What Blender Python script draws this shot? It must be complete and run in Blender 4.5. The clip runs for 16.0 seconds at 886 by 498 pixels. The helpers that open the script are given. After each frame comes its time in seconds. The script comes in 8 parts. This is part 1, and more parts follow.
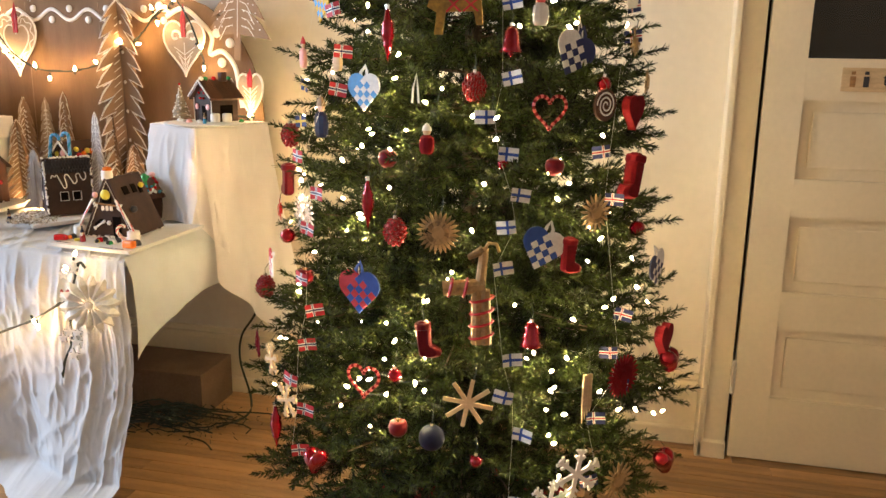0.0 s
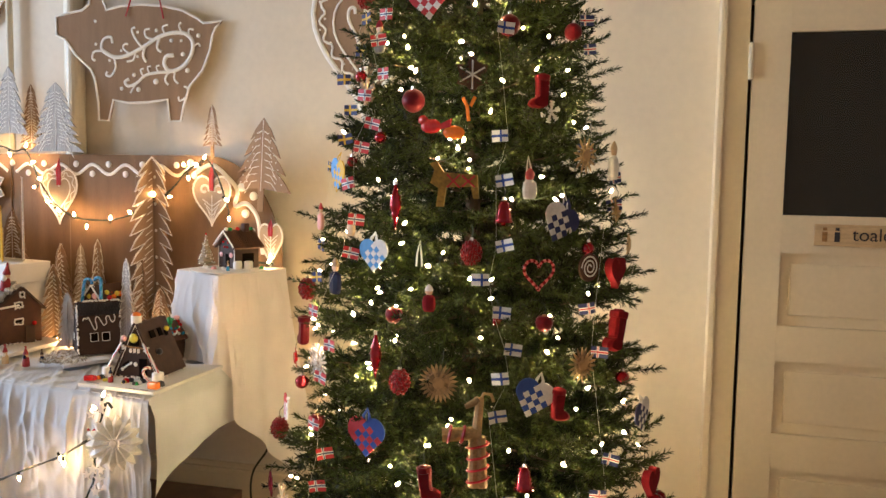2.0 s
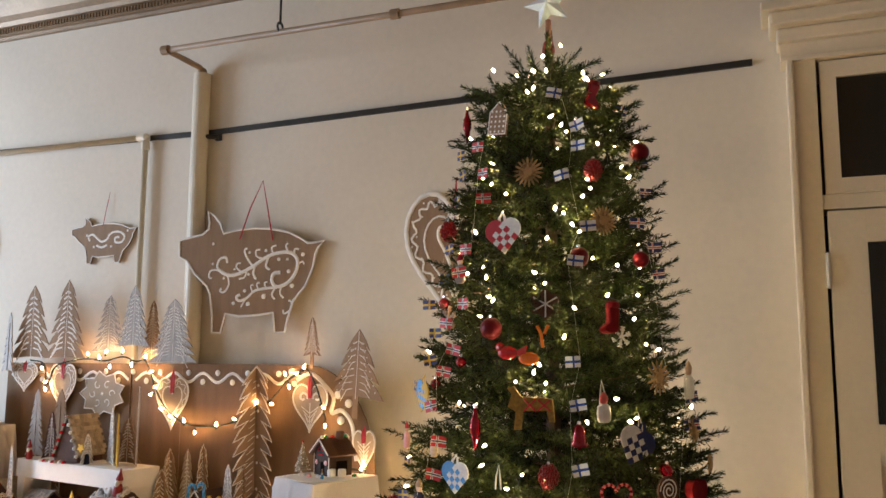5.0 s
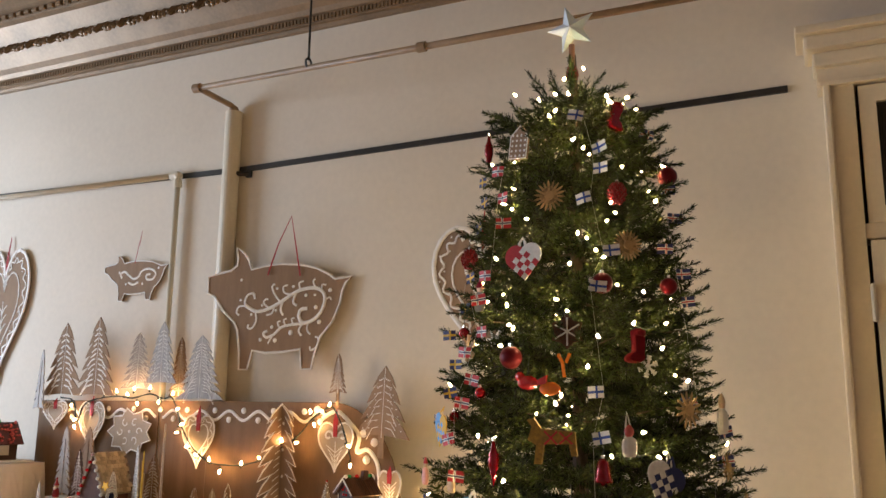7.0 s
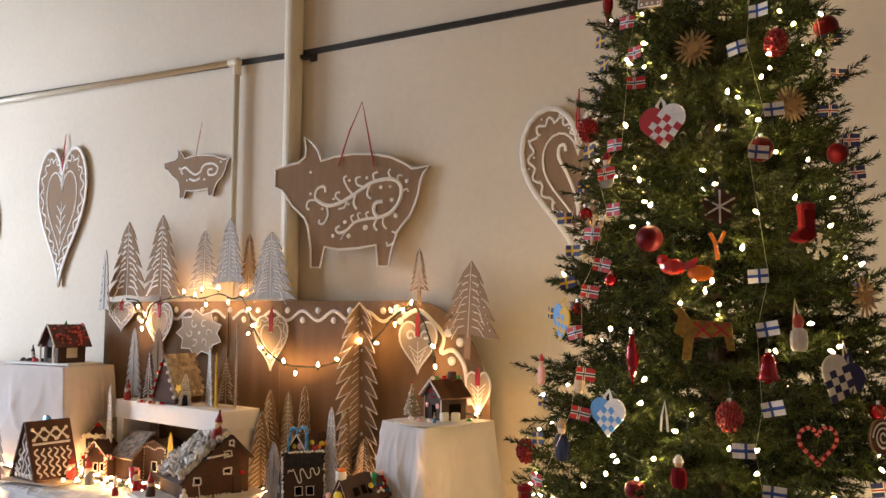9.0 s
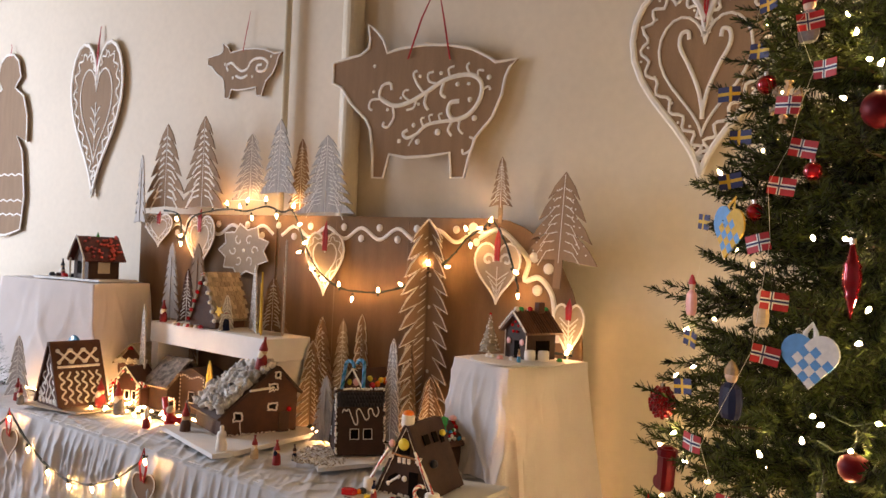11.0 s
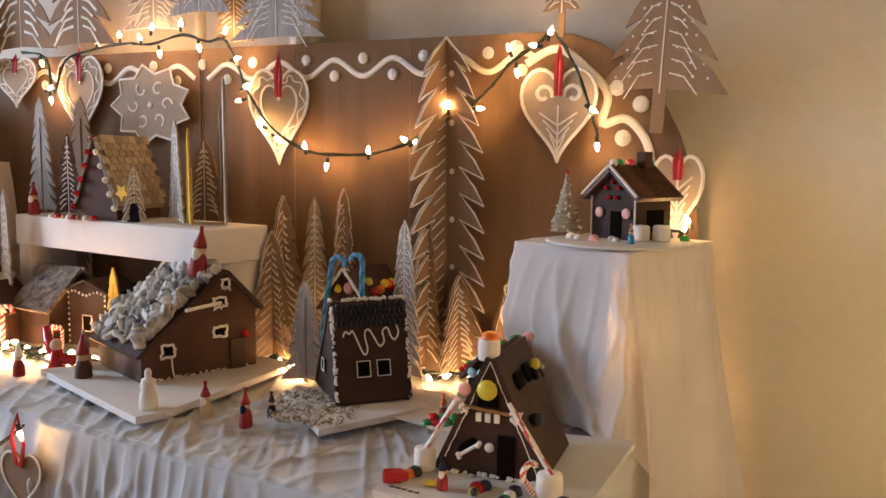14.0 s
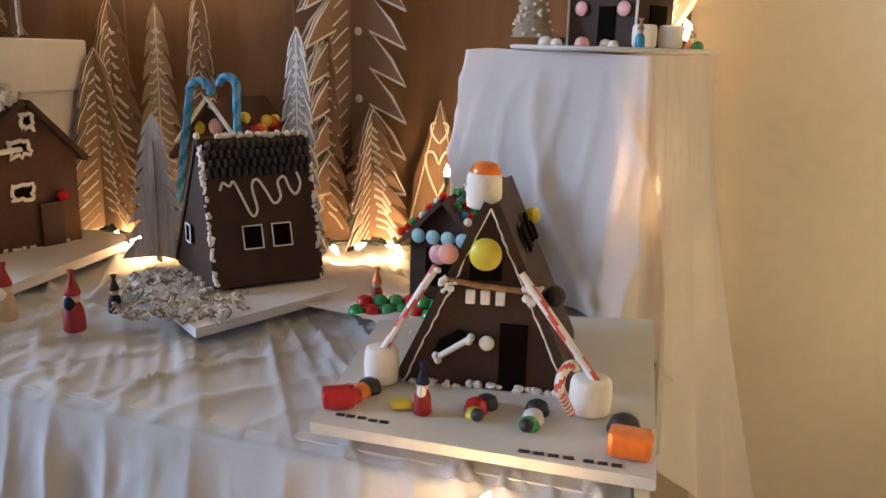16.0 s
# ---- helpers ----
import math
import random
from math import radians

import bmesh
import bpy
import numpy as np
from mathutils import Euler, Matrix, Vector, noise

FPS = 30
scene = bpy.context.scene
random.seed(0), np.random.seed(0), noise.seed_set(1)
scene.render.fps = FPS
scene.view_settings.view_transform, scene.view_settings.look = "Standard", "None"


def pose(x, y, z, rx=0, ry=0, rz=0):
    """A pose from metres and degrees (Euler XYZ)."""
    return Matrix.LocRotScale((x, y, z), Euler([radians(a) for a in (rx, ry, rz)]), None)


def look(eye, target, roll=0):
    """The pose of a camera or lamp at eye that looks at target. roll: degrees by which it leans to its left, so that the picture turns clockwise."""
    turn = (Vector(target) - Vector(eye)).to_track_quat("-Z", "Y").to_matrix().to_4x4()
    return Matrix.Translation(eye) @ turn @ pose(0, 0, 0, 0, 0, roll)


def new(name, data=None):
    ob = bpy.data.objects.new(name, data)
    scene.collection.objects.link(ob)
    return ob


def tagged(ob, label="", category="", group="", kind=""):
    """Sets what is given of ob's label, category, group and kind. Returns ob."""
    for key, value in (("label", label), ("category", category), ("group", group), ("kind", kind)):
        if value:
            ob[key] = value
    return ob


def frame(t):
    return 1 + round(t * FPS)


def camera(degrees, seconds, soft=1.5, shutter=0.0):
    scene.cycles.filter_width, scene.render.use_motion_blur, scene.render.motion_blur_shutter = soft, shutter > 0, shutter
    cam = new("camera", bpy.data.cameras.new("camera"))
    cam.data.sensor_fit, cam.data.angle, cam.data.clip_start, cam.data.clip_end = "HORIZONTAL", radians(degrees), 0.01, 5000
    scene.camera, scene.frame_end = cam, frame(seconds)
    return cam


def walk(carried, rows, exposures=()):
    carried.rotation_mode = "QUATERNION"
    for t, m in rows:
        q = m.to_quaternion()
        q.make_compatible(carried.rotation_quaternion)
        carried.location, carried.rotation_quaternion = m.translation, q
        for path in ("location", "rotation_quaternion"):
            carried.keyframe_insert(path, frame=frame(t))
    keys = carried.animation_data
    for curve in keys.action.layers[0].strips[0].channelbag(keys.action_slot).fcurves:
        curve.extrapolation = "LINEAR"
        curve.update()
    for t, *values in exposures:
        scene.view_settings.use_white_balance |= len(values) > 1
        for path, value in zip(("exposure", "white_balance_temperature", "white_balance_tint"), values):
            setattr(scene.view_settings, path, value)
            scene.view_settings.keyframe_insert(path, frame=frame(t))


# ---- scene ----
cam = camera(56.2, 16.0)
PATH = [
    (0, (0.075, 0.062, 1.365), (-0.369, 1.956, 0.9), 0.9),
    (0.5, (0.067, -0.003, 1.378), (-0.343, 1.913, 0.975), 0.8),
    (1, (0.075, -0.047, 1.404), (-0.312, 1.887, 1.077), 0.4),
    (1.5, (0.102, -0.067, 1.435), (-0.31, 1.875, 1.194), 0.6),
    (2, (0.141, -0.107, 1.462), (-0.347, 1.825, 1.293), 1.0),
    (2.5, (0.176, -0.142, 1.481), (-0.379, 1.777, 1.386), 0.8),
    (3, (0.2, -0.163, 1.506), (-0.396, 1.746, 1.487), 0.8),
    (3.5, (0.228, -0.181, 1.522), (-0.399, 1.717, 1.583), 0.5),
    (4, (0.238, -0.191, 1.544), (-0.42, 1.693, 1.674), 0.0),
    (4.5, (0.241, -0.202, 1.56), (-0.456, 1.662, 1.761), -0.0),
    (5, (0.235, -0.217, 1.571), (-0.485, 1.63, 1.83), 0.3),
    (5.2, (0.23, -0.22, 1.573), (-0.497, 1.622, 1.851), 0.4),
    (7.3, (0.271, -0.115, 1.519), (-0.56, 1.666, 1.893), 0.8),
    (7.5, (0.27, -0.115, 1.515), (-0.575, 1.661, 1.877), 0.9),
    (8, (0.227, -0.099, 1.496), (-0.662, 1.666, 1.8), 1.4),
    (8.5, (0.109, 0.001, 1.5), (-0.812, 1.761, 1.735), 0.8),
    (9, (-0.011, 0.076, 1.483), (-0.927, 1.846, 1.641), 0.4),
    (9.5, (-0.091, 0.165, 1.467), (-1.027, 1.931, 1.534), 0.9),
    (10, (-0.145, 0.3, 1.469), (-1.15, 2.028, 1.502), 2.1),
    (10.2, (-0.168, 0.328, 1.463), (-1.194, 2.045, 1.485), 2.5),
    (12.3, (-0.678, 0.749, 1.333), (-1.661, 2.491, 1.329), 2.3),
    (12.5, (-0.702, 0.793, 1.335), (-1.701, 2.525, 1.309), 2.5),
    (13, (-0.825, 0.902, 1.329), (-1.801, 2.646, 1.259), 1.6),
    (13.5, (-0.966, 0.993, 1.315), (-1.817, 2.799, 1.192), 0.1),
    (14, (-1.088, 1.119, 1.26), (-1.86, 2.952, 1.046), 0.7),
    (14.5, (-1.193, 1.277, 1.202), (-1.938, 3.107, 0.894), 1.6),
    (15, (-1.276, 1.37, 1.18), (-1.904, 3.227, 0.781), 1.9),
    (15.5, (-1.378, 1.452, 1.139), (-1.824, 3.357, 0.725), 1.9),
    (16, (-1.385, 1.504, 1.113), (-1.751, 3.41, 0.631), 1.6),
]
walk(cam, [(t, look(eye, target, roll)) for t, eye, target, roll in PATH],
     exposures=[(0.0, 0.74, 6180, 12), (2.0, 0.42, 6100, 13), (4.0, 0.0, 6150, 14), (7.5, -0.15, 6600, 17), (10.0, -0.15, 7000, 20), (12.5, -0.43, 7150, 26), (13.0, -0.50, 7050, 25), (14.0, -0.28, 6500, 20),
                (14.5, -0.22, 6150, 17), (16.0, -0.10, 5850, 15)])

# ---- light ----
world = bpy.data.worlds.new("sky")
scene.world = world
world.use_nodes = True
wn = world.node_tree.nodes
sky = wn.new("ShaderNodeTexSky")
sky.sky_type = "NISHITA"
sky.sun_disc = False
sky.sun_elevation, sky.sun_rotation = radians(25), radians(250)
wn["Background"].inputs["Strength"].default_value = 0.08
world.node_tree.links.new(sky.outputs[0], wn["Background"].inputs[0])


def window_light(name, eye, target, width, height, watts, colour):
    lamp = bpy.data.lights.new(name, "AREA")
    lamp.shape, lamp.size, lamp.size_y = "RECTANGLE", width, height
    lamp.energy, lamp.color = watts, colour
    ob = new(name, lamp)
    ob.matrix_world = look(eye, target)
    return ob


# daylight in the two tall windows of the west wall
window_light("window_daylight", (-5.95, 1.35, 1.95), (0, 1.35, 1.6), 1.15, 2.0, 165, (0.68, 0.84, 1.0))
window_light("window_daylight", (-5.95, -1.4, 1.95), (0, -1.4, 1.6), 1.1, 2.0, 55, (0.62, 0.80, 1.0))
BULB_TREE, BULB_TABLE = 630.0, 205.0

# ---- materials ----
def material(name, base, rough=0.6, metal=0.0, vary=0.12, scale=8.0, fine=120.0, bump=0.15, depth=0.002, stretch=(1, 1, 1),
             second=None, island=0.0, per_object=0.0, coat=0.0, emit=0.0, transmit=0.0, sheen=0.0):
    """Painted, wooden, baked or woven surface: two scales of colour change and a fine relief, in metres."""
    m = bpy.data.materials.new(name)
    m.use_nodes = True
    nt = m.node_tree
    n, ln = nt.nodes, nt.links
    b = n["Principled BSDF"]
    co = n.new("ShaderNodeTexCoord")
    mp = n.new("ShaderNodeMapping")
    mp.inputs["Scale"].default_value = stretch
    ln.new(co.outputs["Object"], mp.inputs[0])
    big, small = n.new("ShaderNodeTexNoise"), n.new("ShaderNodeTexNoise")
    big.inputs["Scale"].default_value, big.inputs["Detail"].default_value = scale, 4
    small.inputs["Scale"].default_value, small.inputs["Detail"].default_value = fine, 3
    for t in (big, small):
        ln.new(mp.outputs[0], t.inputs["Vector"])
    add = n.new("ShaderNodeMath")
    add.operation = "MULTIPLY_ADD"
    add.inputs[1].default_value = 0.35
    ln.new(small.outputs[0], add.inputs[0])
    mul = n.new("ShaderNodeMath")
    mul.operation = "MULTIPLY"
    mul.inputs[1].default_value = 0.65
    ln.new(big.outputs[0], mul.inputs[0])
    ln.new(mul.outputs[0], add.inputs[2])
    last = add.outputs[0]
    if island or per_object:
        rnd = n.new("ShaderNodeNewGeometry") if island else n.new("ShaderNodeObjectInfo")
        mix = n.new("ShaderNodeMath")
        mix.operation = "MULTIPLY_ADD"
        mix.inputs[1].default_value = island or per_object
        ln.new(rnd.outputs["Random Per Island" if island else "Random"], mix.inputs[0])
        ln.new(last, mix.inputs[2])
        off = n.new("ShaderNodeMath")
        off.operation = "SUBTRACT"
        off.inputs[1].default_value = (island or per_object) / 2
        ln.new(mix.outputs[0], off.inputs[0])
        last = off.outputs[0]
    ramp = n.new("ShaderNodeValToRGB")
    lo = tuple(max(0.0, c * (1 - 1.6 * vary)) for c in base)
    hi = second or tuple(min(1.0, c * (1 + 1.3 * vary)) for c in base)
    ramp.color_ramp.elements[0].position, ramp.color_ramp.elements[1].position = 0.3, 0.7
    ramp.color_ramp.elements[0].color, ramp.color_ramp.elements[1].color = (*lo, 1), (*hi, 1)
    ln.new(last, ramp.inputs[0])
    ln.new(ramp.outputs[0], b.inputs["Base Color"])
    b.inputs["Roughness"].default_value, b.inputs["Metallic"].default_value = rough, metal
    b.inputs["Coat Weight"].default_value = coat
    b.inputs["Sheen Weight"].default_value = sheen
    b.inputs["Transmission Weight"].default_value = transmit
    if emit:
        b.inputs["Emission Color"].default_value = (*base, 1)
        b.inputs["Emission Strength"].default_value = emit
    if bump:
        bp = n.new("ShaderNodeBump")
        bp.inputs["Strength"].default_value, bp.inputs["Distance"].default_value = bump, depth
        ln.new(add.outputs[0], bp.inputs["Height"])
        ln.new(bp.outputs[0], b.inputs["Normal"])
    return m


def thin_cloth(name, base, share):
    """Woven cloth that lets part of the light through."""
    m = material(name, base, 0.85, vary=0.05, scale=12, fine=240, bump=0.35, depth=0.002, sheen=0.2)
    n, ln = m.node_tree.nodes, m.node_tree.links
    tr, mx = n.new("ShaderNodeBsdfTranslucent"), n.new("ShaderNodeMixShader")
    tr.inputs[0].default_value = (*base, 1)
    mx.inputs[0].default_value = share
    ln.new(n["Principled BSDF"].outputs[0], mx.inputs[1])
    ln.new(tr.outputs[0], mx.inputs[2])
    ln.new(mx.outputs[0], n["Material Output"].inputs[0])
    return m


def glass(name, base, rough):
    m = bpy.data.materials.new(name)
    m.use_nodes = True
    b = m.node_tree.nodes["Principled BSDF"]
    b.inputs["Base Color"].default_value = (*base, 1)
    b.inputs["Roughness"].default_value = rough
    b.inputs["Transmission Weight"].default_value = 0.85
    return m


def glow(name, colour, strength):
    m = bpy.data.materials.new(name)
    m.use_nodes = True
    b = m.node_tree.nodes["Principled BSDF"]
    b.inputs["Base Color"].default_value = (*colour, 1)
    b.inputs["Emission Color"].default_value = (*colour, 1)
    b.inputs["Emission Strength"].default_value = strength
    return m


WALL = material("plaster_paint", (0.72, 0.645, 0.54), 0.7, vary=0.05, scale=1.6, fine=35, bump=0.25, depth=0.003)
PAINT = material("cream_gloss_paint", (0.76, 0.65, 0.48), 0.38, vary=0.05, scale=3, fine=60, bump=0.12, depth=0.002)
PIPE_PAINT = material("pipe_paint", (0.70, 0.64, 0.52), 0.35, vary=0.06, scale=5, fine=90, bump=0.15)
BROWN_PIPE = material("brown_pipe_paint", (0.30, 0.20, 0.12), 0.45, vary=0.15, scale=9, fine=90)
RAIL = material("black_rail_paint", (0.02, 0.018, 0.016), 0.5, vary=0.3, scale=12)
TIN = material("painted_tin", (0.25, 0.17, 0.10), 0.42, metal=0.3, vary=0.18, scale=7, fine=60, bump=0.2)
TIN_GOLD = material("stippled_gold_ceiling", (0.42, 0.29, 0.13), 0.5, metal=0.35, vary=0.3, scale=20, fine=160, bump=0.5, depth=0.004)
OAK = material("varnished_plank", (0.36, 0.20, 0.085), 0.32, vary=0.3, scale=3, fine=45, stretch=(1, 9, 9), per_object=0.35, bump=0.12, coat=0.2)
GAP = material("plank_gap", (0.05, 0.03, 0.015), 0.8)
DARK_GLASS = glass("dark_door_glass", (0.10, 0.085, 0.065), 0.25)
# wall colour that carries the gloom of the room behind the door
ROOM_GLOOM = material("dark_room", (0.10, 0.08, 0.055), 0.8)
CLOTH = thin_cloth("white_sheet", (0.56, 0.58, 0.62), 0.10)
SHEER = thin_cloth("sheer_white_cloth", (0.84, 0.80, 0.80), 0.34)
CARD = material("brown_cardboard", (0.29, 0.19, 0.12), 0.85, vary=0.10, scale=6, fine=90, bump=0.2, stretch=(6, 1, 1))
CARD_DARK = material("corrugated_backing", (0.20, 0.12, 0.065), 0.85, vary=0.12, scale=3, fine=50, bump=0.35, stretch=(8, 1, 1))
CARD_PALE = material("pale_cardboard", (0.42, 0.34, 0.26), 0.85, vary=0.10, scale=8, fine=90, bump=0.2)
CARD_SILVER = material("frosted_corrugated_card", (0.40, 0.37, 0.35), 0.6, vary=0.25, scale=14, fine=60, bump=0.7, depth=0.004, stretch=(10, 1, 1))
ICING = material("white_icing", (0.82, 0.79, 0.75), 0.55, vary=0.06, scale=40, fine=300, bump=0.4)
RIBBON = material("red_ribbon", (0.42, 0.012, 0.018), 0.4, vary=0.15, scale=60)
GINGER = material("dark_gingerbread", (0.040, 0.017, 0.010), 0.75, vary=0.25, scale=30, fine=220, bump=0.6, depth=0.002)
GINGER_RED = material("brown_gingerbread", (0.070, 0.026, 0.013), 0.75, vary=0.22, scale=30, fine=220, bump=0.6, depth=0.002)
# near-black colour for the shade inside doors and windows; no holes are cut
HOLE_SHADE = material("opening_shade", (0.006, 0.004, 0.003), 0.95)
HOLE_SHADE.node_tree.nodes["Principled BSDF"].inputs["Specular IOR Level"].default_value = 0.05
CHOC = material("chocolate_wafers", (0.11, 0.045, 0.022), 0.5, vary=0.3, scale=40, fine=200, island=0.4)
BISCUIT = material("pale_biscuit", (0.36, 0.30, 0.22), 0.8, vary=0.2, scale=40, fine=200, island=0.4, bump=0.4)
BOARD = material("white_board", (0.62, 0.62, 0.62), 0.55, vary=0.05, scale=12, fine=120, bump=0.1)
FOAM = material("white_foam", (0.70, 0.70, 0.71), 0.8, vary=0.04, scale=20, fine=200, bump=0.2)
MARSH = material("marshmallow", (0.84, 0.80, 0.76), 0.75, vary=0.05, scale=40, fine=200, bump=0.3)
C_RED = material("red_candy", (0.52, 0.012, 0.018), 0.2, vary=0.12, scale=50, coat=0.4)
C_GREEN = material("green_candy", (0.03, 0.28, 0.08), 0.25, vary=0.15, scale=50, coat=0.4)
C_YELLOW = material("yellow_candy", (0.72, 0.62, 0.06), 0.35, vary=0.1, scale=50)
C_ORANGE = material("orange_candy", (0.82, 0.20, 0.02), 0.25, vary=0.1, scale=50, coat=0.4)
C_PINK = material("pink_candy", (0.80, 0.42, 0.40), 0.4, vary=0.1, scale=50)
C_PALE_RED = material("pale_red_candy", (0.62, 0.10, 0.09), 0.3, vary=0.2, scale=50, coat=0.3)
C_BLUE = material("blue_candy", (0.03, 0.24, 0.42), 0.25, vary=0.12, scale=50, coat=0.4)
PEG_RED = material("red_painted_wood", (0.27, 0.011, 0.013), 0.6, vary=0.2, scale=60)
PALE_BLUE = material("pale_blue_candy", (0.36, 0.58, 0.66), 0.35, vary=0.12, scale=50)
COCONUT = material("coconut", (0.52, 0.43, 0.30), 0.75, vary=0.3, scale=60, island=0.6, second=(0.80, 0.76, 0.68))
C_BLACK = material("liquorice", (0.02, 0.02, 0.028), 0.45, vary=0.3, scale=90, bump=0.8, depth=0.002)
C_WHITE = material("white_candy", (0.80, 0.78, 0.74), 0.3, vary=0.05, scale=50)
CARAMEL = material("pretzel", (0.33, 0.17, 0.06), 0.5, vary=0.25, scale=60)
YELLOW_CARD = material("yellow_card", (0.78, 0.50, 0.05), 0.7, vary=0.12, scale=20)
RED_FELT = material("red_felt", (0.17, 0.006, 0.011), 0.9, vary=0.2, scale=60, fine=500, bump=0.5)
NAVY = material("navy_paint", (0.006, 0.009, 0.035), 0.55, vary=0.15, scale=60)
GREY_FELT = material("grey_felt", (0.22, 0.22, 0.23), 0.9, vary=0.2, scale=60, fine=500, bump=0.5)
SKIN_WOOD = material("pale_turned_wood", (0.60, 0.40, 0.26), 0.5, vary=0.1, scale=60)
WOOD_PALE = material("pale_plywood", (0.58, 0.42, 0.25), 0.6, vary=0.15, scale=20, fine=120, stretch=(1, 1, 6))
STRAW = material("straw", (0.36, 0.22, 0.09), 0.6, vary=0.3, scale=60, island=0.5, bump=0.3)
NEEDLE = material("fir_needles", (0.009, 0.017, 0.006), 0.6, vary=0.5, scale=14, fine=90, island=0.5, bump=0.0, second=(0.046, 0.066, 0.018))
NEEDLE.node_tree.nodes["Principled BSDF"].inputs["Specular IOR Level"].default_value = 0.12
BARK = material("tree_pole", (0.08, 0.05, 0.03), 0.8, vary=0.3, scale=20)
WIRE = material("dark_green_wire", (0.01, 0.02, 0.012), 0.5, vary=0.2, scale=60)
RED_GLASS = material("red_glass_bauble", (0.28, 0.004, 0.014), 0.12, metal=0.6, vary=0.15, scale=30, bump=0.0, coat=0.6)
RED_SATIN = material("red_satin_bauble", (0.12, 0.004, 0.010), 0.42, metal=0.2, vary=0.2, scale=40)
RED_GLITTER = material("red_glitter", (0.22, 0.005, 0.012), 0.3, metal=0.5, vary=0.7, scale=150, fine=420, bump=1.0, depth=0.004)
for soft in (RED_FELT, RED_SATIN, NAVY):
    soft.node_tree.nodes["Principled BSDF"].inputs["Specular IOR Level"].default_value = 0.18
SILVER = material("silver_cap", (0.70, 0.70, 0.72), 0.2, metal=1.0, vary=0.1, scale=60)
STAR_BLUE = material("pale_frosted_star", (0.62, 0.74, 0.86), 0.45, vary=0.06, scale=20, bump=0.1)
F_BLUE, F_RED, F_WHITE, F_YELLOW, F_NAVY = (material(n, c, 0.6, vary=0.08, scale=60, bump=0.1) for n, c in (
    ("blue_paper", (0.02, 0.07, 0.33)), ("red_paper", (0.48, 0.022, 0.03)), ("white_paper", (0.80, 0.78, 0.75)),
    ("yellow_paper", (0.62, 0.38, 0.03)), ("navy_paper", (0.012, 0.02, 0.10))))
SKY_BLUE = material("sky_blue_paper", (0.10, 0.33, 0.68), 0.6, vary=0.08, scale=60, bump=0.1)
GLOW_TREE = glow("warm_white_bulb", (1.0, 0.72, 0.33), BULB_TREE)
GLOW_TABLE = glow("amber_bulb", (1.0, 0.56, 0.21), BULB_TABLE)

# ---- shaping tools ----
def finish(name, bm, mat, parent=None, smooth=False):
    me = bpy.data.meshes.new(name)
    bmesh.ops.recalc_face_normals(bm, faces=bm.faces[:])
    bm.to_mesh(me)
    bm.free()
    for m in (mat if isinstance(mat, (list, tuple)) else [mat]):
        me.materials.append(m)
    if smooth:
        me.shade_smooth()
    ob = new(name, me)
    if parent:
        ob.parent = parent
    return ob


def part(name, bm, mat, parent, label="", smooth=False):
    ob = finish(name, bm, mat, parent, smooth)
    if label:
        ob["label"] = label
    if name == "icing":
        ob["kind"] = "stuff"
    return ob


def thing(name, m, label, category, group=""):
    """An Empty at the base of a thing; its parts hang under it."""
    ob = new(name)
    ob.empty_display_size = 0.03
    ob.matrix_basis = m
    return tagged(ob, label, category, group)


def box(bm, cx, cy, cz, sx, sy, sz, m=None, bevel=0.0):
    mat = (m or Matrix()) @ Matrix.Translation((cx, cy, cz)) @ Matrix.Diagonal((sx, sy, sz, 1))
    vs = bmesh.ops.create_cube(bm, size=1, matrix=mat)["verts"]
    if bevel:
        es = {e for v in vs for e in v.link_edges}
        bmesh.ops.bevel(bm, geom=list(es), offset=bevel, segments=2, affect="EDGES", profile=0.6)


def rod(bm, a, b, r, r2=None, seg=8):
    a, b = Vector(a), Vector(b)
    d = b - a
    m = Matrix.Translation((a + b) / 2) @ d.to_track_quat("Z", "Y").to_matrix().to_4x4()
    bmesh.ops.create_cone(bm, cap_ends=True, segments=seg, radius1=r, radius2=r if r2 is None else r2, depth=d.length, matrix=m)


def ball(bm, x, y, z, r, sz=None, u=10, v=7, sy=None):
    m = Matrix.Translation((x, y, z)) @ Matrix.Diagonal((1, (sy or r) / r, (sz or r) / r, 1))
    bmesh.ops.create_uvsphere(bm, u_segments=u, v_segments=v, radius=r, matrix=m)


def lathe(bm, profile, seg=14, m=None):
    """A turned shape from (radius, height) rows."""
    m = m or Matrix()
    rings = []
    for r, z in profile:
        rings.append([bm.verts.new(m @ Vector((max(r, 1e-5) * math.cos(2 * math.pi * i / seg), max(r, 1e-5) * math.sin(2 * math.pi * i / seg), z))) for i in range(seg)])
    for a, b in zip(rings, rings[1:]):
        for i in range(seg):
            bm.faces.new((a[i], a[(i + 1) % seg], b[(i + 1) % seg], b[i]))
    bm.faces.new(rings[0][::-1])
    bm.faces.new(rings[-1])


def slab(bm, outline, y0, y1, m=None):
    """A flat cut-out: an outline in x and z, from y0 to y1."""
    m = m or Matrix()
    f = [bm.verts.new(m @ Vector((x, y0, z))) for x, z in outline]
    b = [bm.verts.new(m @ Vector((x, y1, z))) for x, z in outline]
    n = len(f)
    fs = [bm.faces.new(f), bm.faces.new(b[::-1])]
    for i in range(n):
        bm.faces.new((f[i], b[i], b[(i + 1) % n], f[(i + 1) % n]))
    bm.normal_update()
    bmesh.ops.triangulate(bm, faces=fs, ngon_method="EAR_CLIP")


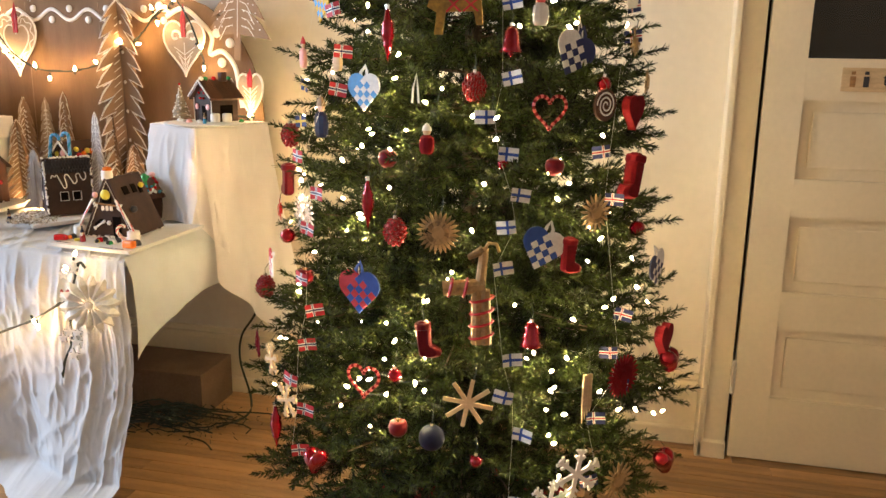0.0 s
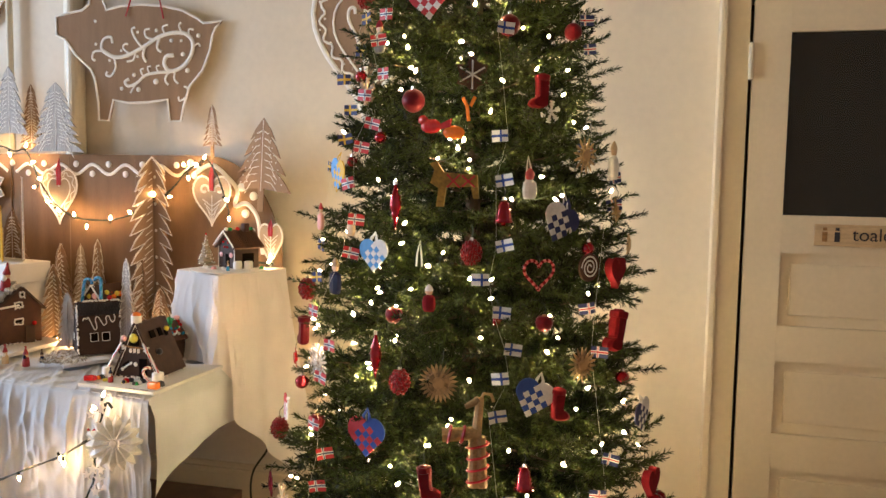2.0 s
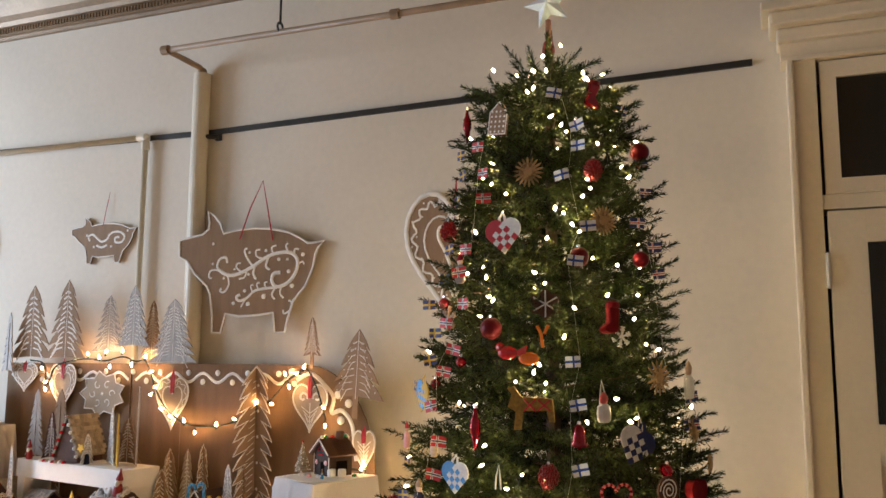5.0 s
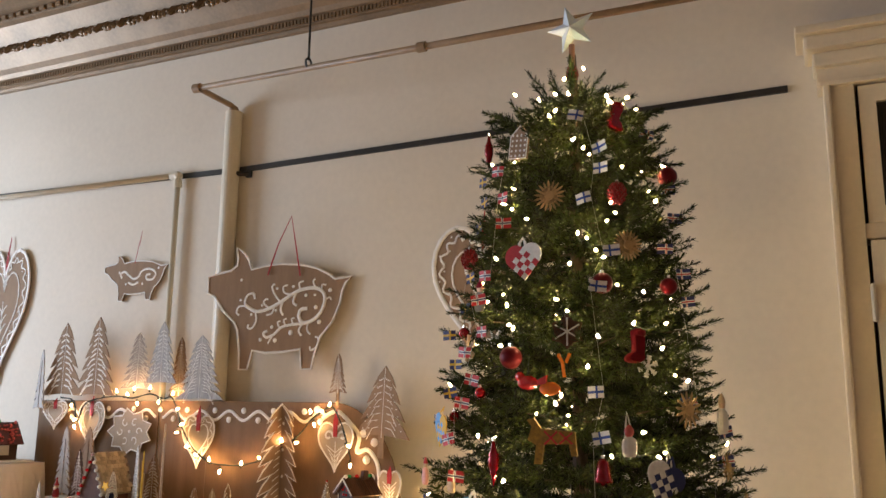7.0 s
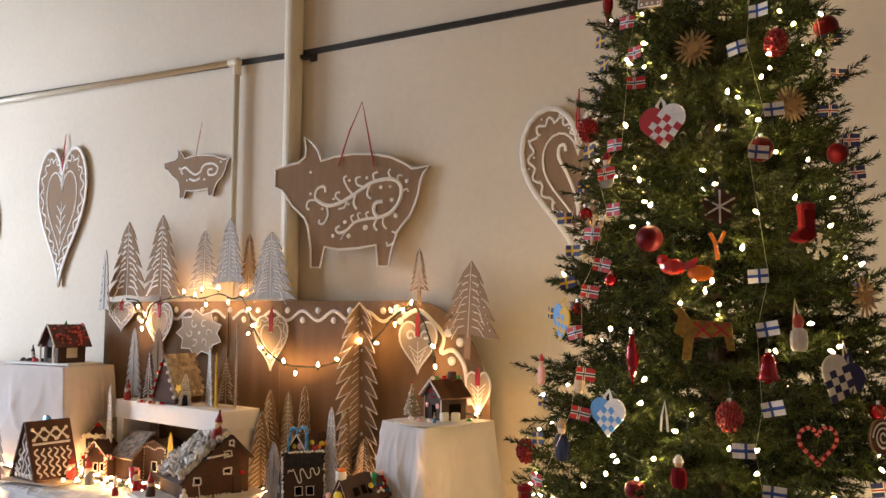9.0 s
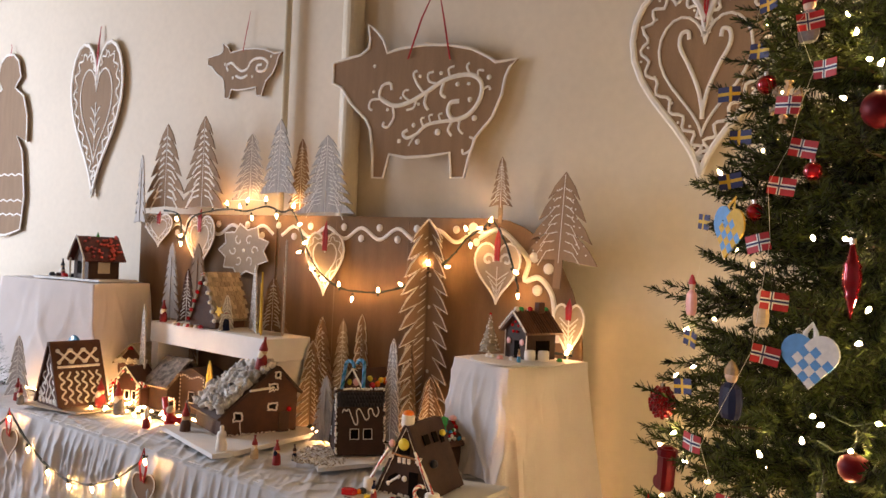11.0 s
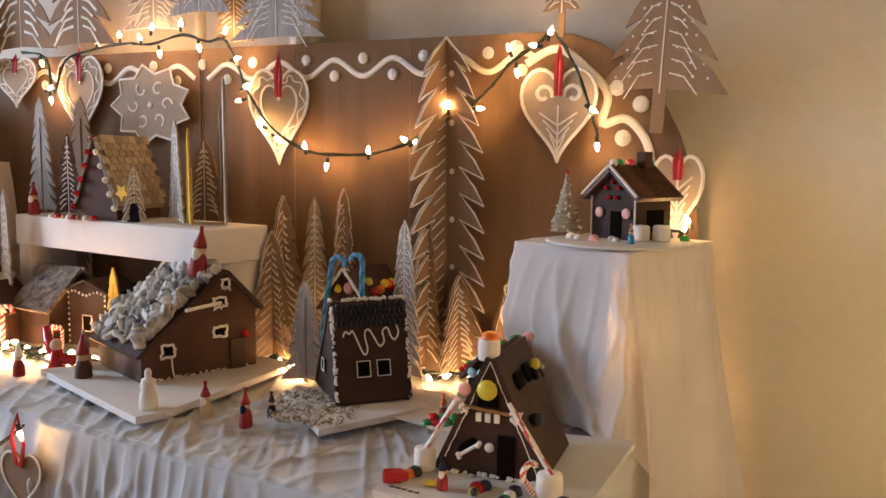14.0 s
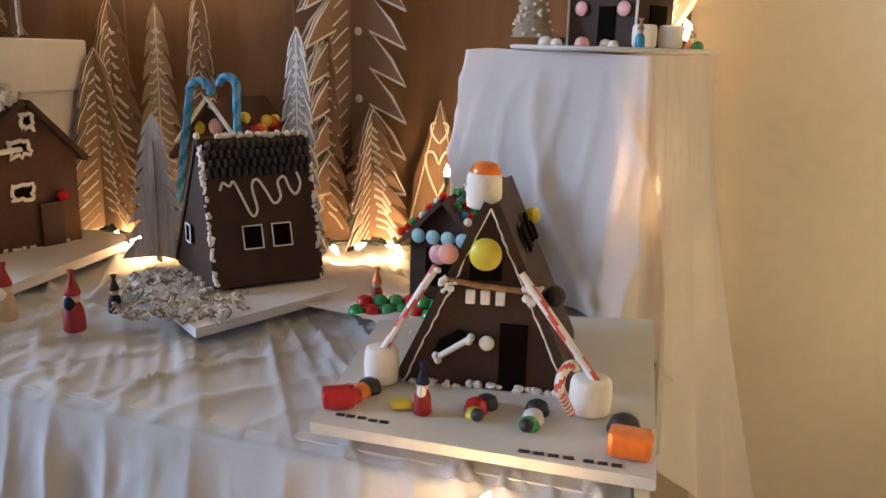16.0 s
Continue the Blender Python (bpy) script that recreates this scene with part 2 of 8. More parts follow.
def sweep(bm, pts, r, seg=6, flat=1.0, closed=False, m=None, taper=None):
    """A round or flattened cord along points; flat squeezes it along y."""
    m = m or Matrix()
    pts = [Vector(p) for p in pts]
    n = len(pts)
    rings = []
    for i, p in enumerate(pts):
        a = pts[(i - 1) % n] if closed or i else p
        b = pts[(i + 1) % n] if closed or i < n - 1 else p
        d = (b - a).normalized() if (b - a).length > 1e-9 else Vector((0, 0, 1))
        ref = Vector((0, 1, 0)) if abs(d.y) < 0.9 else Vector((0, 0, 1))
        s = d.cross(ref).normalized()
        u = s.cross(d).normalized()
        rr = r * (taper(i / max(1, n - 1)) if taper else 1)
        rings.append([bm.verts.new(m @ (p + rr * (math.cos(k * 2 * math.pi / seg) * s + flat * math.sin(k * 2 * math.pi / seg) * u))) for k in range(seg)])
    for i in range(n if closed else n - 1):
        a, b = rings[i], rings[(i + 1) % n]
        for k in range(seg):
            bm.faces.new((a[k], a[(k + 1) % seg], b[(k + 1) % seg], b[k]))
    if not closed:
        bm.faces.new(rings[0][::-1])
        bm.faces.new(rings[-1])


def arc(cx, cz, r, a0, a1, n=10, r1=None):
    """Points on an arc or a spiral in x and z."""
    return [(cx + (r + ((r1 if r1 is not None else r) - r) * i / n) * math.cos(radians(a0 + (a1 - a0) * i / n)),
             cz + (r + ((r1 if r1 is not None else r) - r) * i / n) * math.sin(radians(a0 + (a1 - a0) * i / n))) for i in range(n + 1)]


def smooth_line(pts, n=6, closed=False):
    """A rounded line through a few points."""
    k = len(pts)
    out = []
    for i in range(k if closed else k - 1):
        p = [Vector(pts[(i + j) % k if closed else min(max(i + j, 0), k - 1)]) for j in (-1, 0, 1, 2)]
        for s in range(n):
            t = s / n
            out.append(tuple(0.5 * (2 * p[1] + (p[2] - p[0]) * t + (2 * p[0] - 5 * p[1] + 4 * p[2] - p[3]) * t * t + (3 * p[1] - p[0] - 3 * p[2] + p[3]) * t ** 3)))
    if not closed:
        out.append(tuple(pts[-1]))
    return out


def piped(bm, line, w, y=0.0, closed=False, m=None):
    """White icing piped along a line in x and z, lying on a face at depth y."""
    sweep(bm, [(p[0], y, p[1]) for p in line], w / 2, 6, 0.45, closed, m)


def dot(bm, x, z, r, y=0.0):
    ball(bm, x, y, z, r, u=8, v=5, sy=r * 0.4)


def sheet(name, rows, cols, fn, mat, parent=None, thick=0.0):
    """A cloth or other curved sheet: fn(u, v) gives its points."""
    vs = [fn(i / (cols - 1), j / (rows - 1)) for j in range(rows) for i in range(cols)]
    fs = [(j * cols + i, j * cols + i + 1, (j + 1) * cols + i + 1, (j + 1) * cols + i) for j in range(rows - 1) for i in range(cols - 1)]
    me = bpy.data.meshes.new(name)
    me.from_pydata(vs, [], fs)
    me.materials.append(mat)
    me.shade_smooth()
    ob = new(name, me)
    if thick:
        mod = ob.modifiers.new("thickness", "SOLIDIFY")
        mod.thickness, mod.offset = thick, 0
    if parent:
        ob.parent = parent
    return ob


def stamp(bm, places):
    """Copies of the shape in bm at many places, as one list of points and faces."""
    vs, fs = np.array([v.co[:] for v in bm.verts]), []
    bm.verts.index_update()
    fs0 = [[v.index for v in f.verts] for f in bm.faces]
    bm.free()
    out_v, out_f = [], []
    for k, m in enumerate(places):
        a = np.array(m)
        out_v.append(vs @ a[:3, :3].T + a[:3, 3])
        out_f.extend([[i + k * len(vs) for i in f] for f in fs0])
    return np.concatenate(out_v), out_f


def stamped(name, groups, mat, parent=None, smooth=False):
    """One mesh of several stamped groups."""
    vs, fs, n = [], [], 0
    for v, f in groups:
        vs.append(v)
        fs.extend([[i + n for i in q] for q in f])
        n += len(v)
    me = bpy.data.meshes.new(name)
    me.from_pydata(np.concatenate(vs).tolist(), [], fs)
    for m in (mat if isinstance(mat, (list, tuple)) else [mat]):
        me.materials.append(m)
    if smooth:
        me.shade_smooth()
    ob = new(name, me)
    if parent:
        ob.parent = parent
    return ob


def joined(name, pieces, m, label, category, group="", smooth=False):
    """One plain mesh with several materials, as a thing of its own."""
    vs, fs, mi, n = [], [], [], 0
    for k, (bm, _) in enumerate(pieces):
        bmesh.ops.recalc_face_normals(bm, faces=bm.faces[:])
        bm.verts.index_update()
        vs.extend([v.co[:] for v in bm.verts])
        for f in bm.faces:
            fs.append([v.index + n for v in f.verts])
            mi.append(k)
        n += len(bm.verts)
        bm.free()
    me = bpy.data.meshes.new(name)
    me.from_pydata(vs, [], fs)
    for _, mat in pieces:
        me.materials.append(mat)
    me.polygons.foreach_set("material_index", mi)
    if smooth:
        me.shade_smooth()
    ob = new(name, me)
    ob.matrix_basis = m
    return tagged(ob, label, category, group)


def made(fn, *args, **kw):
    """A fresh bmesh that fn has drawn into."""
    bm = bmesh.new()
    fn(bm, *args, **kw)
    return bm


def heart_line(w, h, n=40):
    """A heart in x and z, its tip at the origin."""
    pts = []
    for i in range(n):
        t = 2 * math.pi * i / n
        x = 16 * math.sin(t) ** 3 / 32
        z = (13 * math.cos(t) - 5 * math.cos(2 * t) - 2 * math.cos(3 * t) - math.cos(4 * t) + 17) / 28.6
        pts.append((w * x, h * z))
    return pts
def scaled(line, s, cx=0.0, cz=0.0):
    return [(cx + (x - cx) * s, cz + (z - cz) * s) for x, z in line]
def wavy(line, amp, waves):
    """A line that swings to both sides of a closed line."""
    n, out = len(line), []
    for i in range(n * 4):
        f = i / 4
        a, b = line[int(f) % n], line[(int(f) + 1) % n]
        t = f - int(f)
        dx, dz = b[0] - a[0], b[1] - a[1]
        l = math.hypot(dx, dz) or 1
        s = amp * math.sin(2 * math.pi * waves * i / (n * 4))
        out.append((a[0] + dx * t - dz / l * s, a[1] + dz * t + dx / l * s))
    return out

# ---- the room ----
WY, DOOR_Y = 2.975, 2.90   # faces of the long wall and of the door
ROOM_W, ROOM_E, ROOM_S, ROOM_H = -6.0, 3.4, -4.2, 3.755


def structure(name, boxes, mat, label, bevel=0.0):
    bm = bmesh.new()
    for b in boxes:
        box(bm, (b[0] + b[1]) / 2, (b[2] + b[3]) / 2, (b[4] + b[5]) / 2, b[1] - b[0], b[3] - b[2], b[5] - b[4], bevel=bevel)
    return tagged(finish(name, bm, mat), label, kind="structure")


# long wall with the doorway and its transom
structure("wall_north", [(ROOM_W, 0.43, WY, WY + 0.2, 0, ROOM_H), (1.31, ROOM_E, WY, WY + 0.2, 0, ROOM_H), (0.43, 1.31, WY, WY + 0.2, 2.62, ROOM_H)],
          WALL, "cream plaster wall with a soft sheen")
# west wall with two tall window openings
structure("wall_west", [(ROOM_W - 0.2, ROOM_W, ROOM_S, WY + 0.2, 0, 0.9), (ROOM_W - 0.2, ROOM_W, ROOM_S, WY + 0.2, 3.0, ROOM_H),
                        (ROOM_W - 0.2, ROOM_W, ROOM_S, -2.0, 0.9, 3.0), (ROOM_W - 0.2, ROOM_W, -0.8, 0.75, 0.9, 3.0), (ROOM_W - 0.2, ROOM_W, 1.95, WY + 0.2, 0.9, 3.0)],
          WALL, "cream plaster wall with two tall windows")
structure("wall_south", [(ROOM_W, ROOM_E, ROOM_S - 0.2, ROOM_S, 0, ROOM_H)], WALL, "plain cream plaster wall")
structure("wall_east", [(ROOM_E, ROOM_E + 0.2, ROOM_S - 0.2, WY + 0.2, 0, ROOM_H)], WALL, "plain cream plaster wall")
structure("ceiling", [(ROOM_W - 0.2, ROOM_E + 0.2, ROOM_S - 0.2, WY + 0.2, ROOM_H, ROOM_H + 0.1)], TIN_GOLD, "stippled gold painted tin ceiling")
structure("ground", [(-40, 40, -40, 40, -0.5, -0.12)], GAP, "dark ground under the building")
# plain room added behind the panes; dark walls stand in for missing light
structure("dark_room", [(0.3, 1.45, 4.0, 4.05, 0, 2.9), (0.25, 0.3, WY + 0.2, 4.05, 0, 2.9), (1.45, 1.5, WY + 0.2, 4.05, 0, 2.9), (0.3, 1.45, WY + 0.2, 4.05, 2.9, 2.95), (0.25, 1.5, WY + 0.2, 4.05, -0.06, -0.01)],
          ROOM_GLOOM, "washroom added behind the door, its gloom put into dark walls")

# cornice of stamped tin: profile along the wall, then its wreaths, leaves and beads
bm = bmesh.new()
prof = [(y, z + 0.035) for y, z in ((0.0, 3.235), (-0.02, 3.235), (-0.025, 3.25), (-0.045, 3.25), (-0.05, 3.285), (-0.062, 3.29), (-0.075, 3.31), (-0.10, 3.33), (-0.235, 3.50), (-0.26, 3.51), (-0.27, 3.54), (-0.31, 3.55), (-0.32, 3.58), (-0.36, 3.72), (0.0, 3.72))]
ends = []
for x in (ROOM_W, ROOM_E):
    ends.append([bm.verts.new((x, WY + y, z)) for y, z in prof])
for i in range(len(prof)):
    j = (i + 1) % len(prof)
    bm.faces.new((ends[0][i], ends[0][j], ends[1][j], ends[1][i]))
bm.faces.new(ends[0])
bm.faces.new(ends[1][::-1])
slope = Matrix.Translation((0, WY - 0.168, 3.45)) @ Matrix.Rotation(radians(-38), 4, "X")
body = bm
groups = [stamp(body, [Matrix()])]
bm = bmesh.new()
for q in range(14):        # wreath of leaves round an oval
    a = 2 * math.pi * q / 14
    ball(bm, 0.048 * math.cos(a), -0.004, 0.072 * math.sin(a), 0.013, 0.010, 6, 4)
for px, pz, r, h in ((0, -0.01, 0.017, 0.045), (0, 0.035, 0.010, 0.03), (-0.017, -0.02, 0.009, 0.022), (0.017, -0.02, 0.009, 0.022)):
    ball(bm, px, -0.002, pz, r, h, 6, 4, sy=0.012)
for s in (-1, 0, 1):       # upright leaves between the wreaths
    ball(bm, 0.0825 + 0.024 * s, -0.002, -0.012, 0.012, 0.07 - 0.02 * abs(s), 6, 5, sy=0.014)
for s in (-1, 1):
    sweep(bm, [(0.0825 + s * x, -0.004, z) for x, z in arc(0.012, 0.062, 0.018, 200, -90, 8, 0.006)], 0.005, 5)
groups.append(stamp(bm, [slope @ Matrix.Translation((-5.9 + 0.165 * k, 0, 0)) for k in range(34)]))
bm = bmesh.new()
box(bm, 0, WY - 0.051, 3.305, 0.011, 0.012, 0.024)
groups.append(stamp(bm, [Matrix.Translation((-5.95 + 0.0195 * k, 0, 0)) for k in range(330)]))
bm = bmesh.new()
box(bm, 0, WY - 0.276, 3.563, 0.036, 0.02, 0.022, bevel=0.004)
groups.append(stamp(bm, [Matrix.Translation((-5.95 + 0.058 * k, 0, 0)) for k in range(110)]))
tagged(stamped("cornice", groups, TIN), "stamped tin cornice with wreaths, leaves and beading", kind="structure")

# wall rail, cut where the thick pipe passes
bm = bmesh.new()
for x0, z0, x1, z1 in ((ROOM_W, 2.685, -2.18, 2.628), (-2.18, 2.628, 0.225, 2.666)):
    slab(bm, [(x0, z0 - 0.012), (x1, z1 - 0.012), (x1, z1 + 0.012), (x0, z0 + 0.012)], WY - 0.012, WY)
tagged(finish("trim", bm, RAIL), "thin black picture rail", kind="structure")

# baseboard
bm = bmesh.new()
for x0, x1 in ((ROOM_W, 0.335), (1.42, ROOM_E)):
    box(bm, (x0 + x1) / 2, WY - 0.009, 0.12, x1 - x0, 0.018, 0.20)
    box(bm, (x0 + x1) / 2, WY - 0.014, 0.228, x1 - x0, 0.028, 0.022, bevel=0.005)
    box(bm, (x0 + x1) / 2, WY - 0.007, 0.25, x1 - x0, 0.014, 0.02)
    box(bm, (x0 + x1) / 2, WY - 0.019, 0.03, x1 - x0, 0.038, 0.06, bevel=0.006)
tagged(finish("baseboard", bm, PAINT), "tall cream painted baseboard", kind="structure")

# door casing with its worn head moulding
bm = bmesh.new()
for x0, x1 in ((0.337, 0.432), (1.308, 1.403)):
    box(bm, (x0 + x1) / 2, DOOR_Y + 0.022, 1.31, x1 - x0, 0.10, 2.62, bevel=0.003)
box(bm, 0.348, DOOR_Y + 0.014, 1.31, 0.022, 0.124, 2.62, bevel=0.006)
box(bm, 1.392, DOOR_Y + 0.014, 1.31, 0.022, 0.124, 2.62, bevel=0.006)
box(bm, 0.384, DOOR_Y - 0.024, 0.03, 0.10, 0.048, 0.06, bevel=0.004)
box(bm, 1.356, DOOR_Y - 0.024, 0.03, 0.10, 0.048, 0.06, bevel=0.004)
box(bm, 0.87, DOOR_Y + 0.02, 2.655, 1.10, 0.104, 0.07)
box(bm, 0.87, DOOR_Y - 0.024, 2.625, 1.09, 0.048, 0.018, bevel=0.004)
box(bm, 0.87, DOOR_Y + 0.006, 2.71, 1.12, 0.132, 0.05, bevel=0.008)
box(bm, 0.87, DOOR_Y - 0.014, 2.76, 1.17, 0.172, 0.05, bevel=0.012)
box(bm, 0.87, DOOR_Y - 0.026, 2.80, 1.22, 0.196, 0.03, bevel=0.006)
box(bm, 0.87, DOOR_Y + 0.05, 2.108, 0.88, 0.14, 0.05)
tagged(finish("door_casing", bm, PAINT), "cream painted door casing with a chipped head moulding", kind="structure")

# door with a dark pane and three raised panels
door = thing("door_1", pose(0.44, DOOR_Y - 0.028, 0), "closed cream panelled door with a dark glass pane", "door")
door["kind"] = "structure"
bm = bmesh.new()
W_D, H_D = 0.86, 2.075
rails = [(0.006, 0.235), (0.485, 0.612 - 0.002), (0.862, 0.984), (1.232, 1.36), (1.965, H_D)]
for x0, x1 in ((0.004, 0.122), (W_D - 0.122, W_D - 0.004)):
    box(bm, (x0 + x1) / 2, 0.02, H_D / 2 + 0.003, x1 - x0, 0.04, H_D - 0.006, bevel=0.002)
for z0, z1 in rails:
    box(bm, W_D / 2, 0.02, (z0 + z1) / 2, W_D - 0.242, 0.0395, z1 - z0)
part("frame", bm, PAINT, door)
for z0, z1 in ((0.235, 0.485), (0.61, 0.862), (0.984, 1.232)):
    bm = bmesh.new()
    box(bm, W_D / 2, 0.026, (z0 + z1) / 2, W_D - 0.24, 0.014, z1 - z0 + 0.004)
    box(bm, W_D / 2, 0.018, (z0 + z1) / 2, W_D - 0.31, 0.012, z1 - z0 - 0.07, bevel=0.005)
    part("panel", bm, PAINT, door)
bm = bmesh.new()
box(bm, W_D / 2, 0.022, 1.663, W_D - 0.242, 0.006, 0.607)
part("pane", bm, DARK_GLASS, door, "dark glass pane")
for z in (0.30, 1.87):
    bm = bmesh.new()
    rod(bm, (-0.002, -0.006, z - 0.05), (-0.002, -0.006, z + 0.05), 0.008)
    for k in (-0.055, 0.055):
        ball(bm, -0.002, -0.006, z + k, 0.008)
    part("hinge", bm, PIPE_PAINT, door, "painted door hinge")
# transom light
tr = thing("window_1", pose(0.44, DOOR_Y - 0.02, 2.135), "small transom window over the door in a cream frame", "window")
tr["kind"] = "structure"
bm = bmesh.new()
for x0, x1, z0, z1 in ((0.004, 0.055, 0, 0.475), (0.805, 0.856, 0, 0.475), (0.055, 0.805, 0, 0.055), (0.055, 0.805, 0.415, 0.475)):
    box(bm, (x0 + x1) / 2, 0.018, (z0 + z1) / 2, x1 - x0, 0.036, z1 - z0)
box(bm, 0.12, -0.003, 0.012, 0.14, 0.008, 0.008)
part("window_frame", bm, PAINT, tr)
bm = bmesh.new()
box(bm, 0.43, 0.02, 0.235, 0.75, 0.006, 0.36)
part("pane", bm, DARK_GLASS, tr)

# pipes
pipe = thing("heating_pipe", pose(-2.237, WY - 0.036, 0), "thick cream painted steam pipe with a clamp", "pipe")
bm = bmesh.new()
rod(bm, (0, 0, 0.0), (0, 0, 2.91), 0.040, seg=20)
part("riser", bm, PIPE_PAINT, pipe, smooth=False)
bm = bmesh.new()
rod(bm, (0.03, 0.0, 2.602), (0.085, 0.03, 2.602), 0.012)
box(bm, 0.085, 0.04, 2.602, 0.03, 0.03, 0.035)
part("clamp", bm, RAIL, pipe, "dark iron clamp")
sp = thing("sprinkler_pipe", pose(-2.237, WY - 0.036, 2.91), "brown painted sprinkler pipe hung from the ceiling", "pipe")
bm = bmesh.new()
sweep(bm, [(0, 0, 0), (0, -0.005, 0.02), (0, -0.03, 0.028), (0.02, -0.26, 0.018), (0.03, -0.30, 0.01)], 0.014, 8)
rod(bm, (0.03, -0.30, 0.01), (2.9, -0.30, 0.01), 0.014)
part("pipe", bm, BROWN_PIPE, sp, smooth=True)
for x in (0.03, 1.15):
    bm = bmesh.new()
    rod(bm, (x - 0.018, -0.30, 0.01), (x + 0.018, -0.30, 0.01), 0.021, seg=10)
    part("fitting", bm, BROWN_PIPE, sp)
part("elbow", made(ball, 0, -0.004, 0.012, 0.023), BROWN_PIPE, sp, smooth=True)
bm = bmesh.new()
rod(bm, (0.62, -0.30, 0.045), (0.62, -0.30, 0.85), 0.005)
sweep(bm, [(0.62, -0.30 + 0.02 * math.cos(a), 0.03 + 0.022 * math.sin(a)) for a in [k * math.pi / 6 for k in range(12)]], 0.005, 5, closed=True)
part("hanger", bm, RAIL, sp, "iron hanger rod with a ring")
wp = thing("water_pipe", pose(-2.563, WY - 0.03, 0), "thin cream painted water pipe along the wall", "pipe")
bm = bmesh.new()
rod(bm, (0, 0, 0), (0, 0, 2.62), 0.014, seg=10)
rod(bm, (0, 0, 2.632), (-3.5, 0, 2.645), 0.014, seg=10)
part("pipe", bm, PIPE_PAINT, wp, smooth=True)
bm = bmesh.new()
ball(bm, 0, 0, 2.63, 0.022)
rod(bm, (0, 0, 2.57), (0, 0, 2.61), 0.02)
rod(bm, (-0.045, 0, 2.632), (0, 0, 2.632), 0.02)
part("elbow", bm, PIPE_PAINT, wp)

# table under the sheet
table = thing("long_table", pose(0, 0, 0), "long folding table hidden under white sheets", "table")
def front_y(x):
    return 2.115 + 0.125 * (-1.36 - x) * (1 if x > -3.2 else 0) + (0.125 * 1.84 if x <= -3.2 else 0)
bm = bmesh.new()
vs = [bm.verts.new(p) for p in ((-5.2, front_y(-5.2), 0.735), (-3.2, front_y(-3.2), 0.735), (-1.37, front_y(-1.37), 0.735), (-1.34, 2.86, 0.735), (-5.2, 2.86, 0.735))]
f = bm.faces.new(vs)
bmesh.ops.translate(bm, verts=[g for g in bmesh.ops.extrude_face_region(bm, geom=[f])["geom"] if isinstance(g, bmesh.types.BMVert)], vec=(0, 0, 0.03))
part("tabletop", bm, BOARD, table)
for x, y in ((-2.1, 2.4), (-2.1, 2.7), (-3.0, 2.45), (-3.0, 2.7), (-4.6, 2.45), (-4.6, 2.7)):
    bm = bmesh.new()
    rod(bm, (x, y, 0), (x, y, 0.735), 0.016)
    part("leg", bm, RAIL, table)

def folds(x, v):
    """Hanging folds of the front sheet: finer at the top, wider below."""
    w = x + 0.04 * noise.noise((x * 3, v * 2, 4.0)) + 0.02 * v * math.sin(7 * x)
    fine = 1 - abs(math.sin(26 * w + 2.2 * math.sin(5 * w)))
    pleat = 1 - abs(math.sin(58 * w + 2.5 * math.sin(9 * w) + 1.2 * v * math.sin(4 * x)))
    return (0.016 * fine ** 2 * (0.6 + 0.6 * noise.noise((x * 6, v * 3, 2))) * (1.1 - 0.4 * v)
            + 0.018 * pleat ** 1.6 * max(0.0, 0.75 + 0.9 * noise.noise((x * 5, v * 2, 12))) * math.exp(-2.6 * v)
            + 0.026 * v ** 0.8 * math.sin(12 * w + 1.3 * math.sin(3.1 * w))
            + 0.009 * noise.noise((x * 8, v * 1.8, 1.0)) + 0.008 * (1 - abs(noise.noise((x * 13 + 5 * v, v * 6 - 3 * x, 7.0)))) ** 5
            + 0.004 * (1 - abs(noise.noise((x * 24 - 6 * v, v * 9 + 2 * x, 17.0)))) ** 8)
def along(u):
    """Finer steps towards the near end of the sheet."""
    return -5.15 + (5.15 - 1.345) * (1 - (1 - u) ** 1.35)
# straight thin creases in the cloth: two wave numbers across, two along, a seed, a size
CREASES = [(9, 6, 0.5, -0.9, 1.3, 1.0), (7, -9, 1.1, 0.9, 4.6, 0.9), (16, 9, -0.6, 1.0, 8.2, 0.7), (15, -5, 0.6, 1.6, 11.4, 0.7), (3, 14, 1.0, -0.2, 14.7, 0.5), (24, 13, -0.8, 1.5, 19.1, 0.45)]
def top_point(u, v):
    x = along(u)
    y = front_y(x) - 0.012 + v * (2.875 - front_y(x) + 0.012)
    crease = 0.0
    for kx, ky, lx, ly, seedz, size in CREASES:
        a = 1 - abs(noise.noise((x * kx + y * ky, x * lx + y * ly, seedz)))
        crease += size * a ** 22 * max(0.0, 0.55 + noise.noise((x * 5, y * 5, seedz + 40)))
    edge = math.exp(-v * (2.875 - front_y(x)) / 0.06)
    pleat = (1 - abs(math.sin(58 * x + 2.5 * math.sin(9 * x) + 9 * y))) ** 2 * edge
    z = 0.768 + 0.014 * crease * (1 - 0.7 * edge) + 0.004 * pleat - 0.010 * edge ** 2.5 + 0.0022 * noise.noise((x * 9, y * 7, 0)) + 0.0008 * noise.noise((x * 60, y * 60, 5))
    return (x, y, z)
def front_point(u, v):
    x = along(u)
    y = front_y(x) - 0.012 - 0.02 * min(1, v * 6) - folds(x, v) * min(1, v * 7)
    z = 0.772 - v * 0.765
    gather = max(0.0, (x + 1.75) / 0.405)
    x += 0.028 * gather * math.sin(math.pi * min(1, v * 1.3)) - 0.05 * gather * v ** 3
    y -= 0.05 * gather * v * v
    if v > 0.93:
        y -= (v - 0.93) * 2.6 * max(0.0, min(1, (x + 2.0) * 3))
    if v < 0.001:
        z = top_point(u, 0)[2]
    return (x, y, z)
